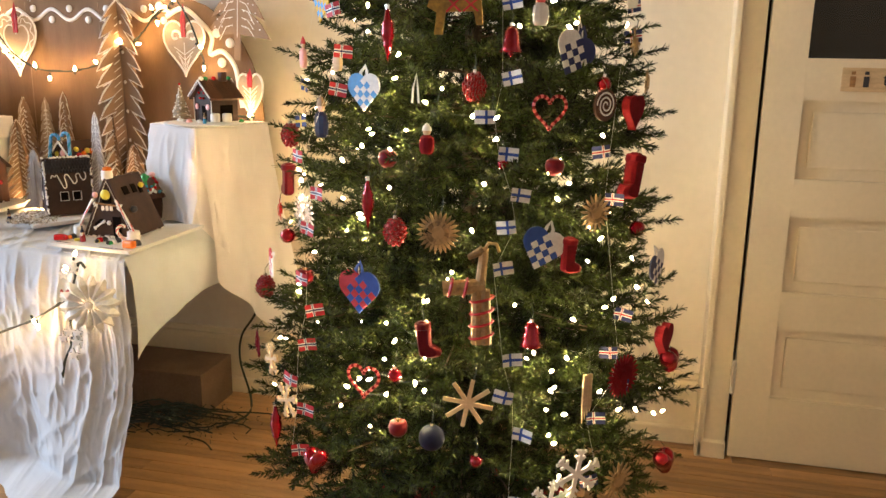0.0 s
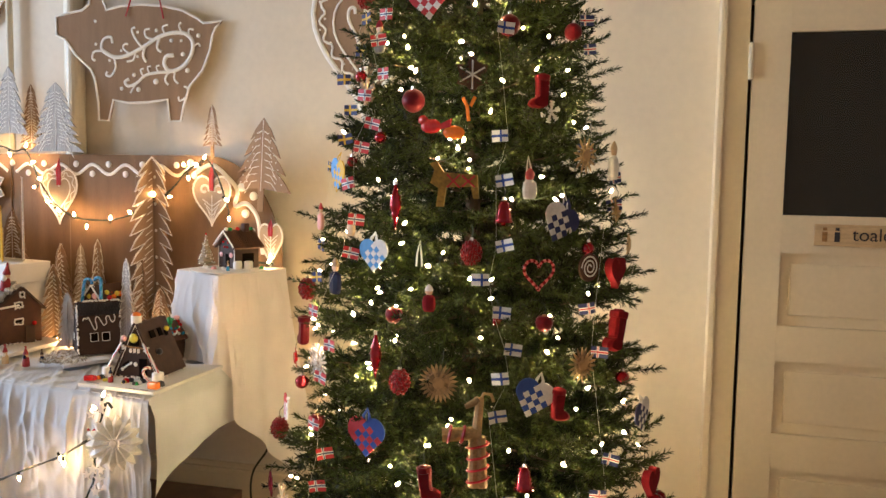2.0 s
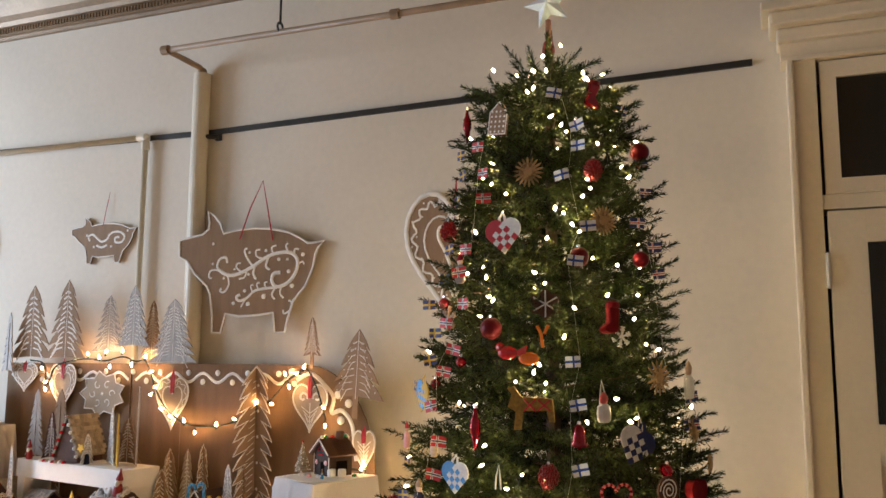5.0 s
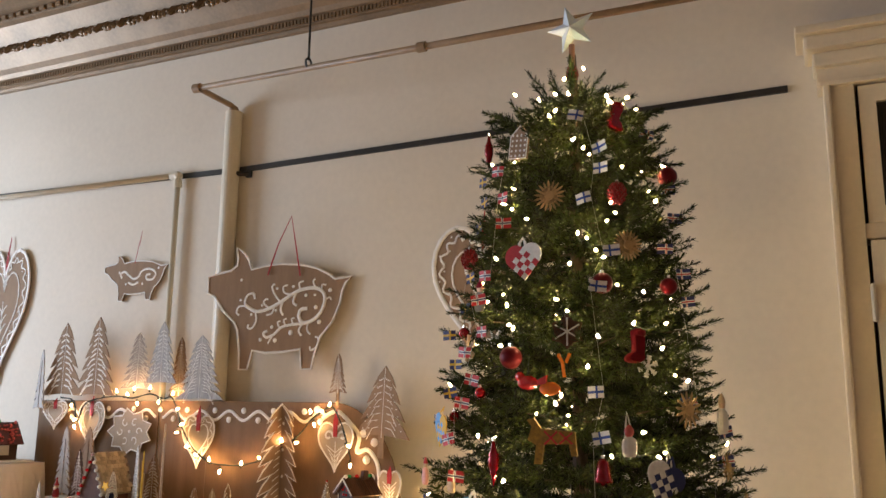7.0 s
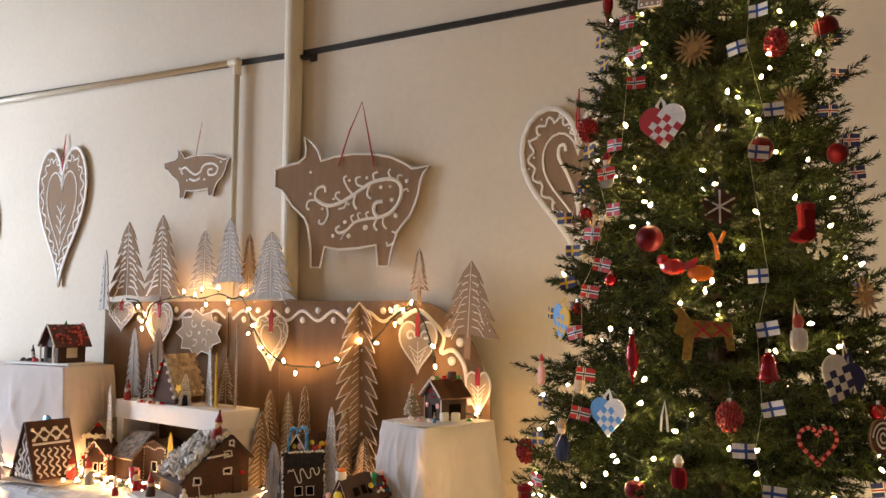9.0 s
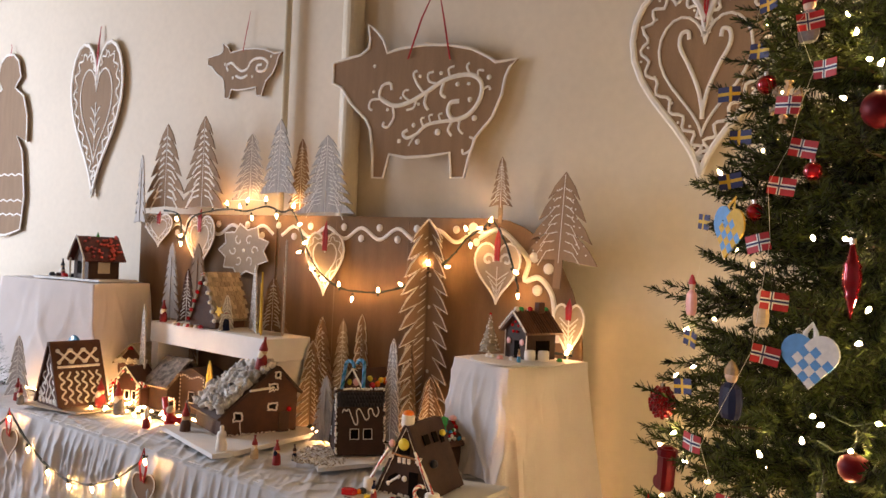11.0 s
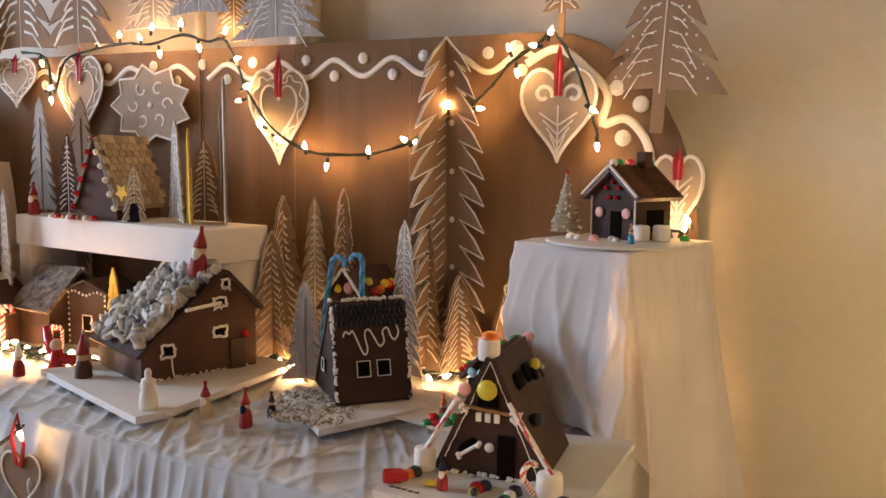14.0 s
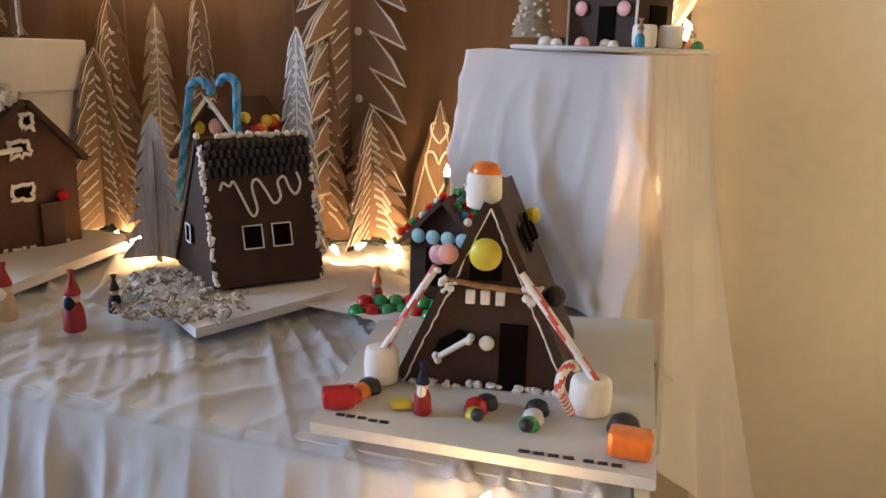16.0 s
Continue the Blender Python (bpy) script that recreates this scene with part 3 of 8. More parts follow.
cloth = thing("tablecloth", pose(0, 0, 0), "creased white cotton sheet over the long table", "tablecloth")
sheet("cloth_top", 150, 640, top_point, CLOTH, cloth)
sheet("cloth_front", 80, 900, front_point, CLOTH, cloth)
def end_point(u, v):
    y = 2.10 + u * 0.76
    low = 0.21 + 0.10 * max(0.0, (0.35 - u) / 0.35) - 0.0 * u
    x = -1.343 + 0.02 * min(1, v * 5) + 0.012 * math.sin(18 * y + 3 * v) * v
    return (x, y, 0.772 - v * low)
sheet("cloth_end", 16, 40, end_point, CLOTH, cloth)

# planks
bm = bmesh.new()
box(bm, (ROOM_W + ROOM_E) / 2, (ROOM_S + 1.5) / 2, -0.03, ROOM_E - ROOM_W, 1.5 - ROOM_S, 0.06)
box(bm, (ROOM_W + ROOM_E) / 2, (1.5 + WY) / 2, -0.036, ROOM_E - ROOM_W, WY - 1.5, 0.05)
floor = tagged(finish("floor", bm, [OAK]), "narrow varnished oak strip floor", kind="structure")

# ---- the Christmas tree ----
TX, TY, T_TOP = -0.347, 2.157, 2.50
def tree_r(z):
    return max(0.05, 0.66 - 0.19 * z - 0.5 * max(0.0, 0.42 - z))
def on_tree(deg, z, out=-0.02):
    """A pose on the tree's outside: x along the surface, -y outwards, z up."""
    a, r = radians(deg), tree_r(z) + out
    return pose(TX + r * math.cos(a), TY + r * math.sin(a), z, 0, 0, deg + 90)

tree = thing("christmas_tree", pose(TX, TY, 0), "dense green artificial fir hung with ornaments", "christmas tree")
bm = bmesh.new()
lathe(bm, [(0.026, 0.04), (0.022, 1.2), (0.014, 2.45), (0.010, 2.56)], 10)
part("trunk", bm, BARK, tree)
bm = bmesh.new()
for k in range(4):
    a = k * math.pi / 2 + 0.5
    sweep(bm, [(0.02 * math.cos(a), 0.02 * math.sin(a), 0.16), (0.16 * math.cos(a), 0.16 * math.sin(a), 0.10), (0.30 * math.cos(a), 0.30 * math.sin(a), 0.012)], 0.010, 6)
part("stand", bm, WIRE, tree, "green metal tree stand")

rng = np.random.default_rng(4)
limbs = bmesh.new()
base_p, base_d, base_l = [], [], []
def sprig(p, d, length):
    """One brush-like twig: where it starts, where it points, how long it is."""
    base_p.append(p)
    base_d.append(d / np.linalg.norm(d))
    base_l.append(length)
z, UP = 0.29, np.array([0, 0, 1.0])
while z < 2.40:
    n = max(8, int(24 * tree_r(z) + 7))
    turn = rng.random() * 6.28
    for k in range(n):
        a = turn + 2 * math.pi * (k + rng.uniform(-0.3, 0.3)) / n
        zz = z + rng.uniform(-0.035, 0.035)
        reach = tree_r(zz) * (0.80 + 0.21 * rng.random()) - 0.012 + 0.02 * max(0.0, zz - 1.8) - 0.035 * max(0.0, 1.1 - zz)
        rise = rng.uniform(0.0, 0.22)
        out = np.array([math.cos(a), math.sin(a), 0.0])
        side = np.array([-math.sin(a), math.cos(a), 0.0])
        root, tip = np.array([0, 0, zz - 0.05]), out * reach + np.array([0, 0, zz + rise * reach - 0.06])
        if k % 3 == 0:
            rod(limbs, root, tip * 0.95 + root * 0.05, 0.004, 0.002, 4)
        sprig(tip - out * 0.01, out + UP * rng.uniform(0.05, 0.55) + side * rng.normal(0, 0.2), rng.uniform(0.07, 0.105))
        count = int(6 + 18 * reach)
        for q in range(count):
            f = 0.24 + 0.74 * (q + rng.random()) / count
            p = root + (tip - root) * f + side * rng.normal(0, 0.008)
            d = out * rng.uniform(0.55, 1.0) + side * (1 if q % 2 else -1) * rng.uniform(0.45, 0.95) + UP * rng.uniform(-0.45, 0.75)
            sprig(p, d, rng.uniform(0.065, 0.105) * (1.1 - 0.25 * f))
    z += 0.053
for q in range(60):      # the leader and its ring of tips
    a, r = rng.random() * 6.28, 0.09 * rng.random()
    sprig(np.array([r * math.cos(a), r * math.sin(a), 2.32 + 0.13 * rng.random()]), np.array([math.cos(a), math.sin(a), rng.uniform(0.1, 1.3)]), rng.uniform(0.07, 0.10))
part("limb_wood", limbs, BARK, tree)
P, D, Ln = np.array(base_p), np.array(base_d), np.array(base_l)
NEED = 78
M = len(P) * NEED
P, D, Ln = np.repeat(P, NEED, 0), np.repeat(D, NEED, 0), np.repeat(Ln, NEED)
t = np.tile((np.arange(NEED) + 0.5) / NEED, M // NEED)
phi = rng.random(M) * 2 * np.pi
ref = np.where(np.abs(D[:, 2:3]) < 0.9, np.array([[0, 0, 1.0]]), np.array([[1.0, 0, 0]]))
S = np.cross(D, ref)
S /= np.linalg.norm(S, axis=1, keepdims=True)
U = np.cross(S, D)
spread = np.radians(rng.uniform(38, 68, M) - 22 * t ** 3)[:, None]
side = np.cos(phi)[:, None] * S + np.sin(phi)[:, None] * U
nd = D * np.cos(spread) + side * np.sin(spread)
p0 = P + D * (t * Ln)[:, None]
nl = (rng.uniform(0.015, 0.025, M) * (1.05 - 0.35 * t))[:, None]
p1 = p0 + nd * nl
w = np.cross(nd, side + 0.3 * rng.normal(size=(M, 3)))
w /= np.linalg.norm(w, axis=1, keepdims=True) + 1e-9
w0, w1 = w * 0.0015, w * 0.0008
co = np.stack([p0 - w0, p0 + w0, p1 + w1, p1 - w1], 1).reshape(-1, 3)
me = bpy.data.meshes.new("crown")
me.vertices.add(M * 4)
me.vertices.foreach_set("co", co.ravel())
me.loops.add(M * 4)
me.loops.foreach_set("vertex_index", np.arange(M * 4, dtype=np.int32))
me.polygons.add(M)
me.polygons.foreach_set("loop_start", np.arange(0, M * 4, 4, dtype=np.int32))
me.update()
me.validate()
me.materials.append(NEEDLE)
crown = new("crown", me)
crown.parent = tree
crown["label"] = "dense dark green plastic needles"

# star on its stem
star = thing("tree_star", pose(TX, TY - 0.01, 2.49), "pale blue frosted five-pointed star on a stem", "tree topper")
bm = bmesh.new()
rod(bm, (0, 0, 0.0), (0, 0, 0.10), 0.009, seg=10)
part("stem", bm, material("brown_stem", (0.20, 0.10, 0.07), 0.5), star)
bm = bmesh.new()
lathe(bm, [(0.016, -0.01), (0.02, 0.0), (0.019, 0.012), (0.014, 0.03)], 10)
part("collar", bm, RED_GLITTER, star, "red tinsel collar")
bm = bmesh.new()
rim = []
for k in range(10):
    a = radians(90 + 36 * k + 14)
    r = 0.078 if k % 2 == 0 else 0.034
    rim.append(bm.verts.new((r * math.cos(a), 0, 0.150 + r * math.sin(a))))
for y in (-0.022, 0.022):
    c = bm.verts.new((0, y, 0.150))
    for k in range(10):
        bm.faces.new((rim[k], rim[(k + 1) % 10], c))
part("star", bm, STAR_BLUE, star)

# lights in the tree
def bulb_mesh(name, glow_mat, r=0.0042, h=0.016):
    bm = bmesh.new()
    lathe(bm, [(0.0005, 0), (r * 0.8, h * 0.12), (r, h * 0.4), (r * 0.6, h * 0.75), (0.0004, h)], 7)
    me = bpy.data.meshes.new(name)
    bm.to_mesh(me)
    bm.free()
    me.materials.append(glow_mat)
    me.shade_smooth()
    return me
BULB_A, BULB_B = bulb_mesh("bulb", GLOW_TREE, 0.0031, 0.0115), bulb_mesh("bulb", GLOW_TABLE, 0.0052, 0.020)
LAMPS = [
    (-101, 1.36), (-48, 1.42), (-91, 1.26), (-110, 1.20), (-99, 1.20), (-111, 1.16), (-103, 1.16), (-122, 1.12), (-118, .975), (-114, 1.01), (-109, .97), (-50, 1.14),
    (-53, 1.11), (-74, 1.09), (-55, 1.07), (-38, .98), (-41, .97), (-46, .93), (-78, 1.0), (-71, 1.19), (-91, .84), (-89, .85), (-84, .89), (-53, .82), (-53, .73),
    (-90, .77), (-89, .73), (-97, .76), (-99, .72), (-99, .80), (-64, .74), (-62, .75), (-66, .73), (-58, .68), (-56, .65), (-59, .715), (-58, .61), (-60, .58)]
LAMPS_LOW = [
    (-54, .60), (-32, .58), (-23, .84), (-46, .65), (-110, .60), (-109, .64), (-57, .49), (-56, .53), (-103, .56), (-64, 1.42), (-36, .83), (-83, .91), (-67, .85),
    (-91, .68), (-103, 1.08), (-61, 2.46), (-42, 2.37), (-36, 2.28), (-38, 2.36), (-89, 2.37), (-79, 2.37), (-98, 2.315), (-89, 2.31), (-82, 2.40), (-131, 2.20),
    (-70, 2.19), (-65, 2.185), (-46, 2.15), (-2, 2.17), (5, 2.20), (-25, 2.06), (-56, 2.0), (-63, 1.93), (-74, 1.96), (-69, 1.955), (-119, 2.11), (-79, 1.88)]
LAMPS_HIGH = [
    (-54, 1.83), (-42, 1.81), (-67, 1.70), (-84, 1.79), (-81, 1.765), (-85, 1.75), (-107, 1.73), (-46, 1.73), (-30, 1.59), (-82, 1.55), (-94, 1.51), (-80, 1.507),
    (-81, 1.486), (-114, 1.46), (-89, 1.285), (-45, 1.425), (-50, 1.47), (-36, 1.67), (-57, 2.04), (-92, 2.24), (-12, 2.39), (5, 2.37), (-132, 2.40), (-108, 2.365),
    (6, 2.12), (-88, 1.555), (-84, 1.53), (-116, 1.68), (-71, 1.62), (-46, 2.03), (4, 2.23), (-112, 2.04), (20, 1.9), (30, 1.4), (15, 1.0), (35, .8), (-170, 1.7), (-168, 1.2)]
tl = thing("tree_lights", pose(0, 0, 0), "string of warm white fairy lights wound round the tree", "fairy lights")
spots = LAMPS + LAMPS_LOW + LAMPS_HIGH + [(110 + 11 * (k * 5 % 9), 0.45 + 0.12 * k) for k in range(14)] + [(20 + 13 * (k * 3 % 7), 0.45 + 0.14 * k) for k in range(12)]
spots += [(rng.uniform(-150, -20), rng.uniform(0.45, 2.35)) for _ in range(30)]
spots += [(rng.uniform(95, 205), rng.uniform(0.4, 2.3)) for _ in range(44)] + [(rng.uniform(5, 80), rng.uniform(0.35, 1.1)) for _ in range(10)]
for deg, z in spots:
    m = on_tree(deg, z, rng.uniform(-0.065, 0.006))
    b = new("bulb", BULB_A)
    b.parent = tl
    b.matrix_basis = m @ pose(0, 0, 0, rng.uniform(20, 140), 0, rng.uniform(-60, 60))
bm = bmesh.new()
order = sorted(spots, key=lambda s: s[1])
for a, b in zip(order, order[1:]):
    if abs(a[0] - b[0]) < 22:
        pa, pb = on_tree(a[0], a[1], -0.05).translation, on_tree(b[0], b[1], -0.05).translation
        mid = (pa + pb) / 2 - Vector((0, 0, 0.012))
        sweep(bm, [pa, mid, pb], 0.0014, 4)
part("wire", bm, WIRE, tl)["kind"] = "stuff"

# ---- ornaments on the tree ----
ORN = "ornaments on the tree"
def hook(parent, z0, h=0.03):
    bm = bmesh.new()
    sweep(bm, [(0, 0, z0), (0.003, 0, z0 + h * 0.5), (0, 0.012, z0 + h)], 0.0009, 4)
    part("thread", bm, WIRE, parent)
def bauble(deg, z, r, mat, label, kind="ball", out=0.005):
    root = thing("bauble", on_tree(deg, z, out), label, "bauble", ORN)
    bm = bmesh.new()
    if kind == "ball":
        lathe(bm, [(r * math.sin(math.pi * k / 10), -r * math.cos(math.pi * k / 10)) for k in range(11)], 16)
    elif kind == "drop":
        lathe(bm, [(r * a, r * b) for a, b in ((0.05, -4.6), (0.25, -3.6), (0.55, -2.6), (0.75, -2.3), (0.62, -2.0), (0.95, -1.0), (1.0, 0.0), (0.85, 0.6), (0.95, 0.9), (0.6, 1.6), (0.35, 2.6), (0.22, 3.4))], 14)
    elif kind == "cone":
        lathe(bm, [(r * a, r * b) for a, b in ((0.05, -1.4), (0.45, -1.1), (0.82, -0.6), (0.92, 0.0), (0.88, 0.5), (0.65, 0.95), (0.2, 1.2))], 14)
        for q in range(64):      # facets wound round the cone in a spiral
            f = (q + 0.5) / 64
            rr = r * math.sin(math.pi * (0.08 + 0.84 * f)) ** 0.7
            ball(bm, rr * math.cos(q * 2.4), rr * math.sin(q * 2.4), r * (-1.3 + 2.45 * f), r * 0.21, u=5, v=4)
    elif kind == "bell":
        lathe(bm, [(r * a, r * b) for a, b in ((0.98, -1.2), (1.05, -1.15), (0.85, -0.7), (0.72, 0.0), (0.62, 0.7), (0.35, 1.1), (0.1, 1.2))], 16)
        ball(bm, 0, 0, -r * 1.25, r * 0.3)
    elif kind == "apple":
        lathe(bm, [(r * a, r * b) for a, b in ((0.1, -0.82), (0.5, -0.92), (0.9, -0.5), (1.03, 0.1), (0.9, 0.6), (0.5, 0.85), (0.12, 0.68))], 16)
    part("body", bm, mat, root, smooth=kind != "cone")
    top = {"ball": 1.0, "drop": 3.4, "cone": 1.25, "bell": 1.2, "apple": 0.7}[kind] * r
    bm = bmesh.new()
    rod(bm, (0, 0, top - 0.003), (0, 0, top + 0.006), 0.0045, seg=8)
    part("cap", bm, SILVER if kind != "apple" else CARAMEL, root, "small metal cap" if kind != "apple" else "")
    hook(root, top + 0.005)
for d, z in ((-104, 1.404), (-105, 1.057), (-127, .525), (-158, 2.265)):
    bauble(d, z, 0.0135, RED_GLASS, "long red glass drop bauble", "drop", 0.02)
for d, z in ((-78, 1.296), (-97, 1.0), (-158, 1.157), (-158, .769), (-53, 2.067), (-150, 1.934)):
    bauble(d, z, 0.022, RED_GLITTER, "red glitter pine cone bauble", "cone", 0.015)
for d, z in ((-101, 1.145), (-56, 1.135), (-125, .867), (-93, .597)):
    bauble(d, z, 0.020, RED_SATIN, "dark red apple ornament", "apple", 0.01)
for d, z, r in ((5, 2.164, .028), (-64, 1.826, .026), (-102, 1.645, .028), (-30, 1.829, .022)):
    bauble(d, z, r, RED_SATIN, "round red satin bauble", "ball", 0.01)
bauble(-86, .57, 0.028, NAVY, "round dull navy blue bauble", "ball", -0.02)
for d, z in ((-64, .801), (-68, 1.39)):
    bauble(d, z, 0.022, RED_GLASS, "shiny red glass bell", "bell", 0.02)

def flat_thing(name, deg, z, line, mat, label, category, y=0.006, out=0.012, extra=(), rz=0.0, smooth_part=True):
    root = thing(name, on_tree(deg, z, out) @ pose(0, 0, 0, 0, rz, 0), label, category, ORN)
    part("body", made(slab, line, -y / 2, y / 2), mat, root)
    for nm, bm, m in extra:
        part(nm, bm, m, root)
    return root
def woven_heart(deg, z, ma, mb, label, s=0.062, tilt=0.0):
    """Two woven paper halves with a checked middle and a paper handle."""
    root = thing("woven_heart", on_tree(deg, z, 0.018) @ pose(0, 0, 0, 0, tilt, 0), label, "paper heart", ORN)
    R = Matrix.Rotation(radians(45), 4, "Y")
    for k, mat in enumerate((ma, mb)):
        first = None
        for i in range(4):
            for j in range(4):
                if (i + j) % 2 != k:
                    continue
                if first is None:
                    first = part("square", made(box, 0, 0, 0, s / 4, 0.003, s / 4, None, 0.0004), mat, root)
                    piece = first
                else:
                    piece = new("square", first.data)
                    piece.parent = root
                piece.matrix_basis = R @ Matrix.Translation(((i - 1.5) * s / 4, 0, (j - 1.5) * s / 4))
        lobe = [(s * 0.5 * math.cos(radians(a)), s / 2 + s * 0.5 * math.sin(radians(a))) for a in range(0, 181, 20)]
        lobe = [(z2, -x2) for x2, z2 in lobe] if k else [(-x2, z2) for x2, z2 in lobe]
        part("lobe", made(slab, lobe, -0.0015, 0.0015, Matrix.Rotation(radians(-45), 4, "Y")), mat, root)
    bm = bmesh.new()
    sweep(bm, [(-0.008, 0, s * 0.45), (-0.008, 0, s * 0.9), (0, 0.006, s * 1.15), (0.008, 0, s * 0.9), (0.008, 0, s * 0.45)], 0.004, 4, 0.25)
    part("handle", bm, mb, root)
woven_heart(-110, 1.274, SKY_BLUE, F_WHITE, "light blue and white woven paper heart", 0.050)
woven_heart(-105, .862, F_RED, F_BLUE, "red and navy woven felt heart", 0.060)
woven_heart(-49, 1.357, F_WHITE, F_NAVY, "navy and white woven paper heart", 0.058, 25)
woven_heart(-61, .966, F_BLUE, F_WHITE, "blue and white woven paper heart", 0.056, 20)
woven_heart(-20, .877, F_NAVY, F_WHITE, "navy and white checked paper heart", 0.055, -15)
woven_heart(-99, 1.881, F_RED, F_WHITE, "red and white woven paper heart", 0.060, -5)
woven_heart(-138, 1.461, SKY_BLUE, F_YELLOW, "blue and yellow woven paper heart", 0.055, 10)
woven_heart(-147, .846, F_RED, F_WHITE, "red and white checked paper cornet", 0.046, 40)

for d, z in ((-112, .487), (-28, .453), (-19, .663)):
    line = heart_line(0.062, 0.06)
    root = thing("heart_bauble", on_tree(d, z, 0.02) @ pose(0, 0, -0.03), "shiny red heart bauble", "bauble", ORN)
    bm = bmesh.new()
    rings = [[bm.verts.new((x, y, zz)) for x, zz in scaled(line, s, 0, 0.036)] for y, s in ((-0.02, 0.45), (-0.014, 0.8), (0, 1.0), (0.014, 0.8), (0.02, 0.45))]
    for a, b in zip(rings, rings[1:]):
        for i in range(len(a)):
            bm.faces.new((a[i], a[(i + 1) % len(a)], b[(i + 1) % len(a)], b[i]))
    for ring in (rings[0], rings[-1]):
        c = bm.verts.new((0, ring[0].co.y * 1.1, 0.036))
        for i in range(len(ring)):
            bm.faces.new((ring[i], ring[(i + 1) % len(ring)], c))
    part("body", bm, RED_GLASS, root, smooth=True)
    hook(root, 0.05)

BOOT = [(-0.018, 0.05), (0.020, 0.05), (0.020, -0.012), (0.034, -0.022), (0.046, -0.034), (0.042, -0.048), (0.010, -0.052), (-0.014, -0.046), (-0.018, -0.02)]
def boot(deg, z, mat, label, tilt=0.0, s=1.0, flip=1):
    root = thing("stocking", on_tree(deg, z, 0.02) @ pose(0, 0, 0, 0, tilt, 0), label, "stocking ornament", ORN)
    bm = bmesh.new()
    line = smooth_line([(flip * x * s, zz * s) for x, zz in BOOT], 3, True)
    rings = [[bm.verts.new((x * k, y * s, zz * (1 - (1 - k) * 0.4))) for x, zz in line] for y, k in ((-0.016, 0.75), (-0.008, 1), (0.008, 1), (0.016, 0.75))]
    for a, b in zip(rings, rings[1:]):
        for i in range(len(a)):
            bm.faces.new((a[i], a[(i + 1) % len(a)], b[(i + 1) % len(a)], b[i]))
    bm.faces.new(rings[0])
    bm.faces.new(rings[-1][::-1])
    part("body", bm, mat, root, smooth=False)
    bm = bmesh.new()
    lathe(bm, [(0.021 * s, 0.034 * s), (0.024 * s, 0.036 * s), (0.024 * s, 0.050 * s), (0.02 * s, 0.053 * s)], 12)
    part("cuff", bm, mat, root)
    hook(root, 0.05 * s)
boot(-88, .786, RED_SATIN, "glossy dark red boot ornament", -6, 0.72)
boot(-142, 1.063, RED_SATIN, "glossy red boot ornament", 4, 0.72, -1)
boot(-54, .954, RED_FELT, "red felt stocking ornament", 5, 0.7)
boot(-49, 2.286, RED_GLASS, "shiny red stocking ornament", 20, 0.7)
boot(-52, 1.67, RED_FELT, "red felt stocking ornament", 0, 0.75, -1)
boot(-29, 1.10, RED_FELT, "large red felt stocking with pale marks", 12, 0.95, -1)

for d, z in ((-57, 1.242), (-102, .678)):
    root = thing("heart_ring", on_tree(d, z, 0.012) @ pose(0, 0, -0.035), "open red and white gingham heart", "heart ornament", ORN)
    line = heart_line(0.075, 0.07, 44)
    for k, mat in ((0, RED_FELT), (1, C_PALE_RED)):
        bm = bmesh.new()
        for i in range(k, 44, 2):
            a, b = line[i], line[(i + 1) % 44]
            rod(bm, (a[0], 0, a[1]), (b[0], 0, b[1]), 0.0038, seg=6)
        p = part("wrap", bm, mat, root)
        p["kind"] = "stuff"
    hook(root, 0.058)

def straw_star(deg, z, r, rays, label, mat=STRAW, disc=0.3):
    root = thing("straw_star", on_tree(deg, z, 0.02) @ pose(0, 0, 0, 0, 7, 0), label, "straw star", ORN)
    bm = bmesh.new()
    for k in range(rays):
        a = 2 * math.pi * k / rays
        d, n = (math.cos(a), math.sin(a)), (-math.sin(a), math.cos(a))
        w = r * 0.07
        slab(bm, [(d[0] * r * 0.1 + n[0] * w, d[1] * r * 0.1 + n[1] * w), (d[0] * r * 0.8 + n[0] * w, d[1] * r * 0.8 + n[1] * w), (d[0] * r, d[1] * r), (d[0] * r * 0.8 - n[0] * w, d[1] * r * 0.8 - n[1] * w), (d[0] * r * 0.1 - n[0] * w, d[1] * r * 0.1 - n[1] * w)],
             -0.001 + 0.0004 * (k % 5), 0.0008 + 0.0004 * (k % 5))
    part("ray_burst", bm, mat, root)["kind"] = "stuff"
    bm = bmesh.new()
    rod(bm, (0, -0.004, 0), (0, 0.004, 0), r * disc, seg=14)
    sweep(bm, [(r * 0.55 * math.cos(k * math.pi / 10), -0.003, r * 0.55 * math.sin(k * math.pi / 10)) for k in range(20)], 0.001, 4, closed=True)
    part("binding", bm, mat, root)
    hook(root, r * 0.9)
for d, z, r, n in ((-86, 1.004, .046, 24), (-45, 1.036, .042, 18), (-44, .462, .045, 18), (-17, 1.39, .036, 14), (-88, 2.059, .042, 18), (-51, 1.925, .040, 22), (-34, 1.524, .045, 14)):
    straw_star(d, z, r, n, "golden straw star ornament")
straw_star(-8, 1.30, 0.03, 12, "golden straw star ornament")
for d, z, r in ((-40, .681, .05), (-147, .651, .035)):
    straw_star(d, z, r, 26, "spiky dark red paper flower", RED_FELT, 0.25)
straw_star(-146, .987, .026, 6, "small red wooden star", C_RED, 0.4)
straw_star(-128, 1.004, .05, 20, "silver tinsel starburst on a thread", SILVER, 0.1)

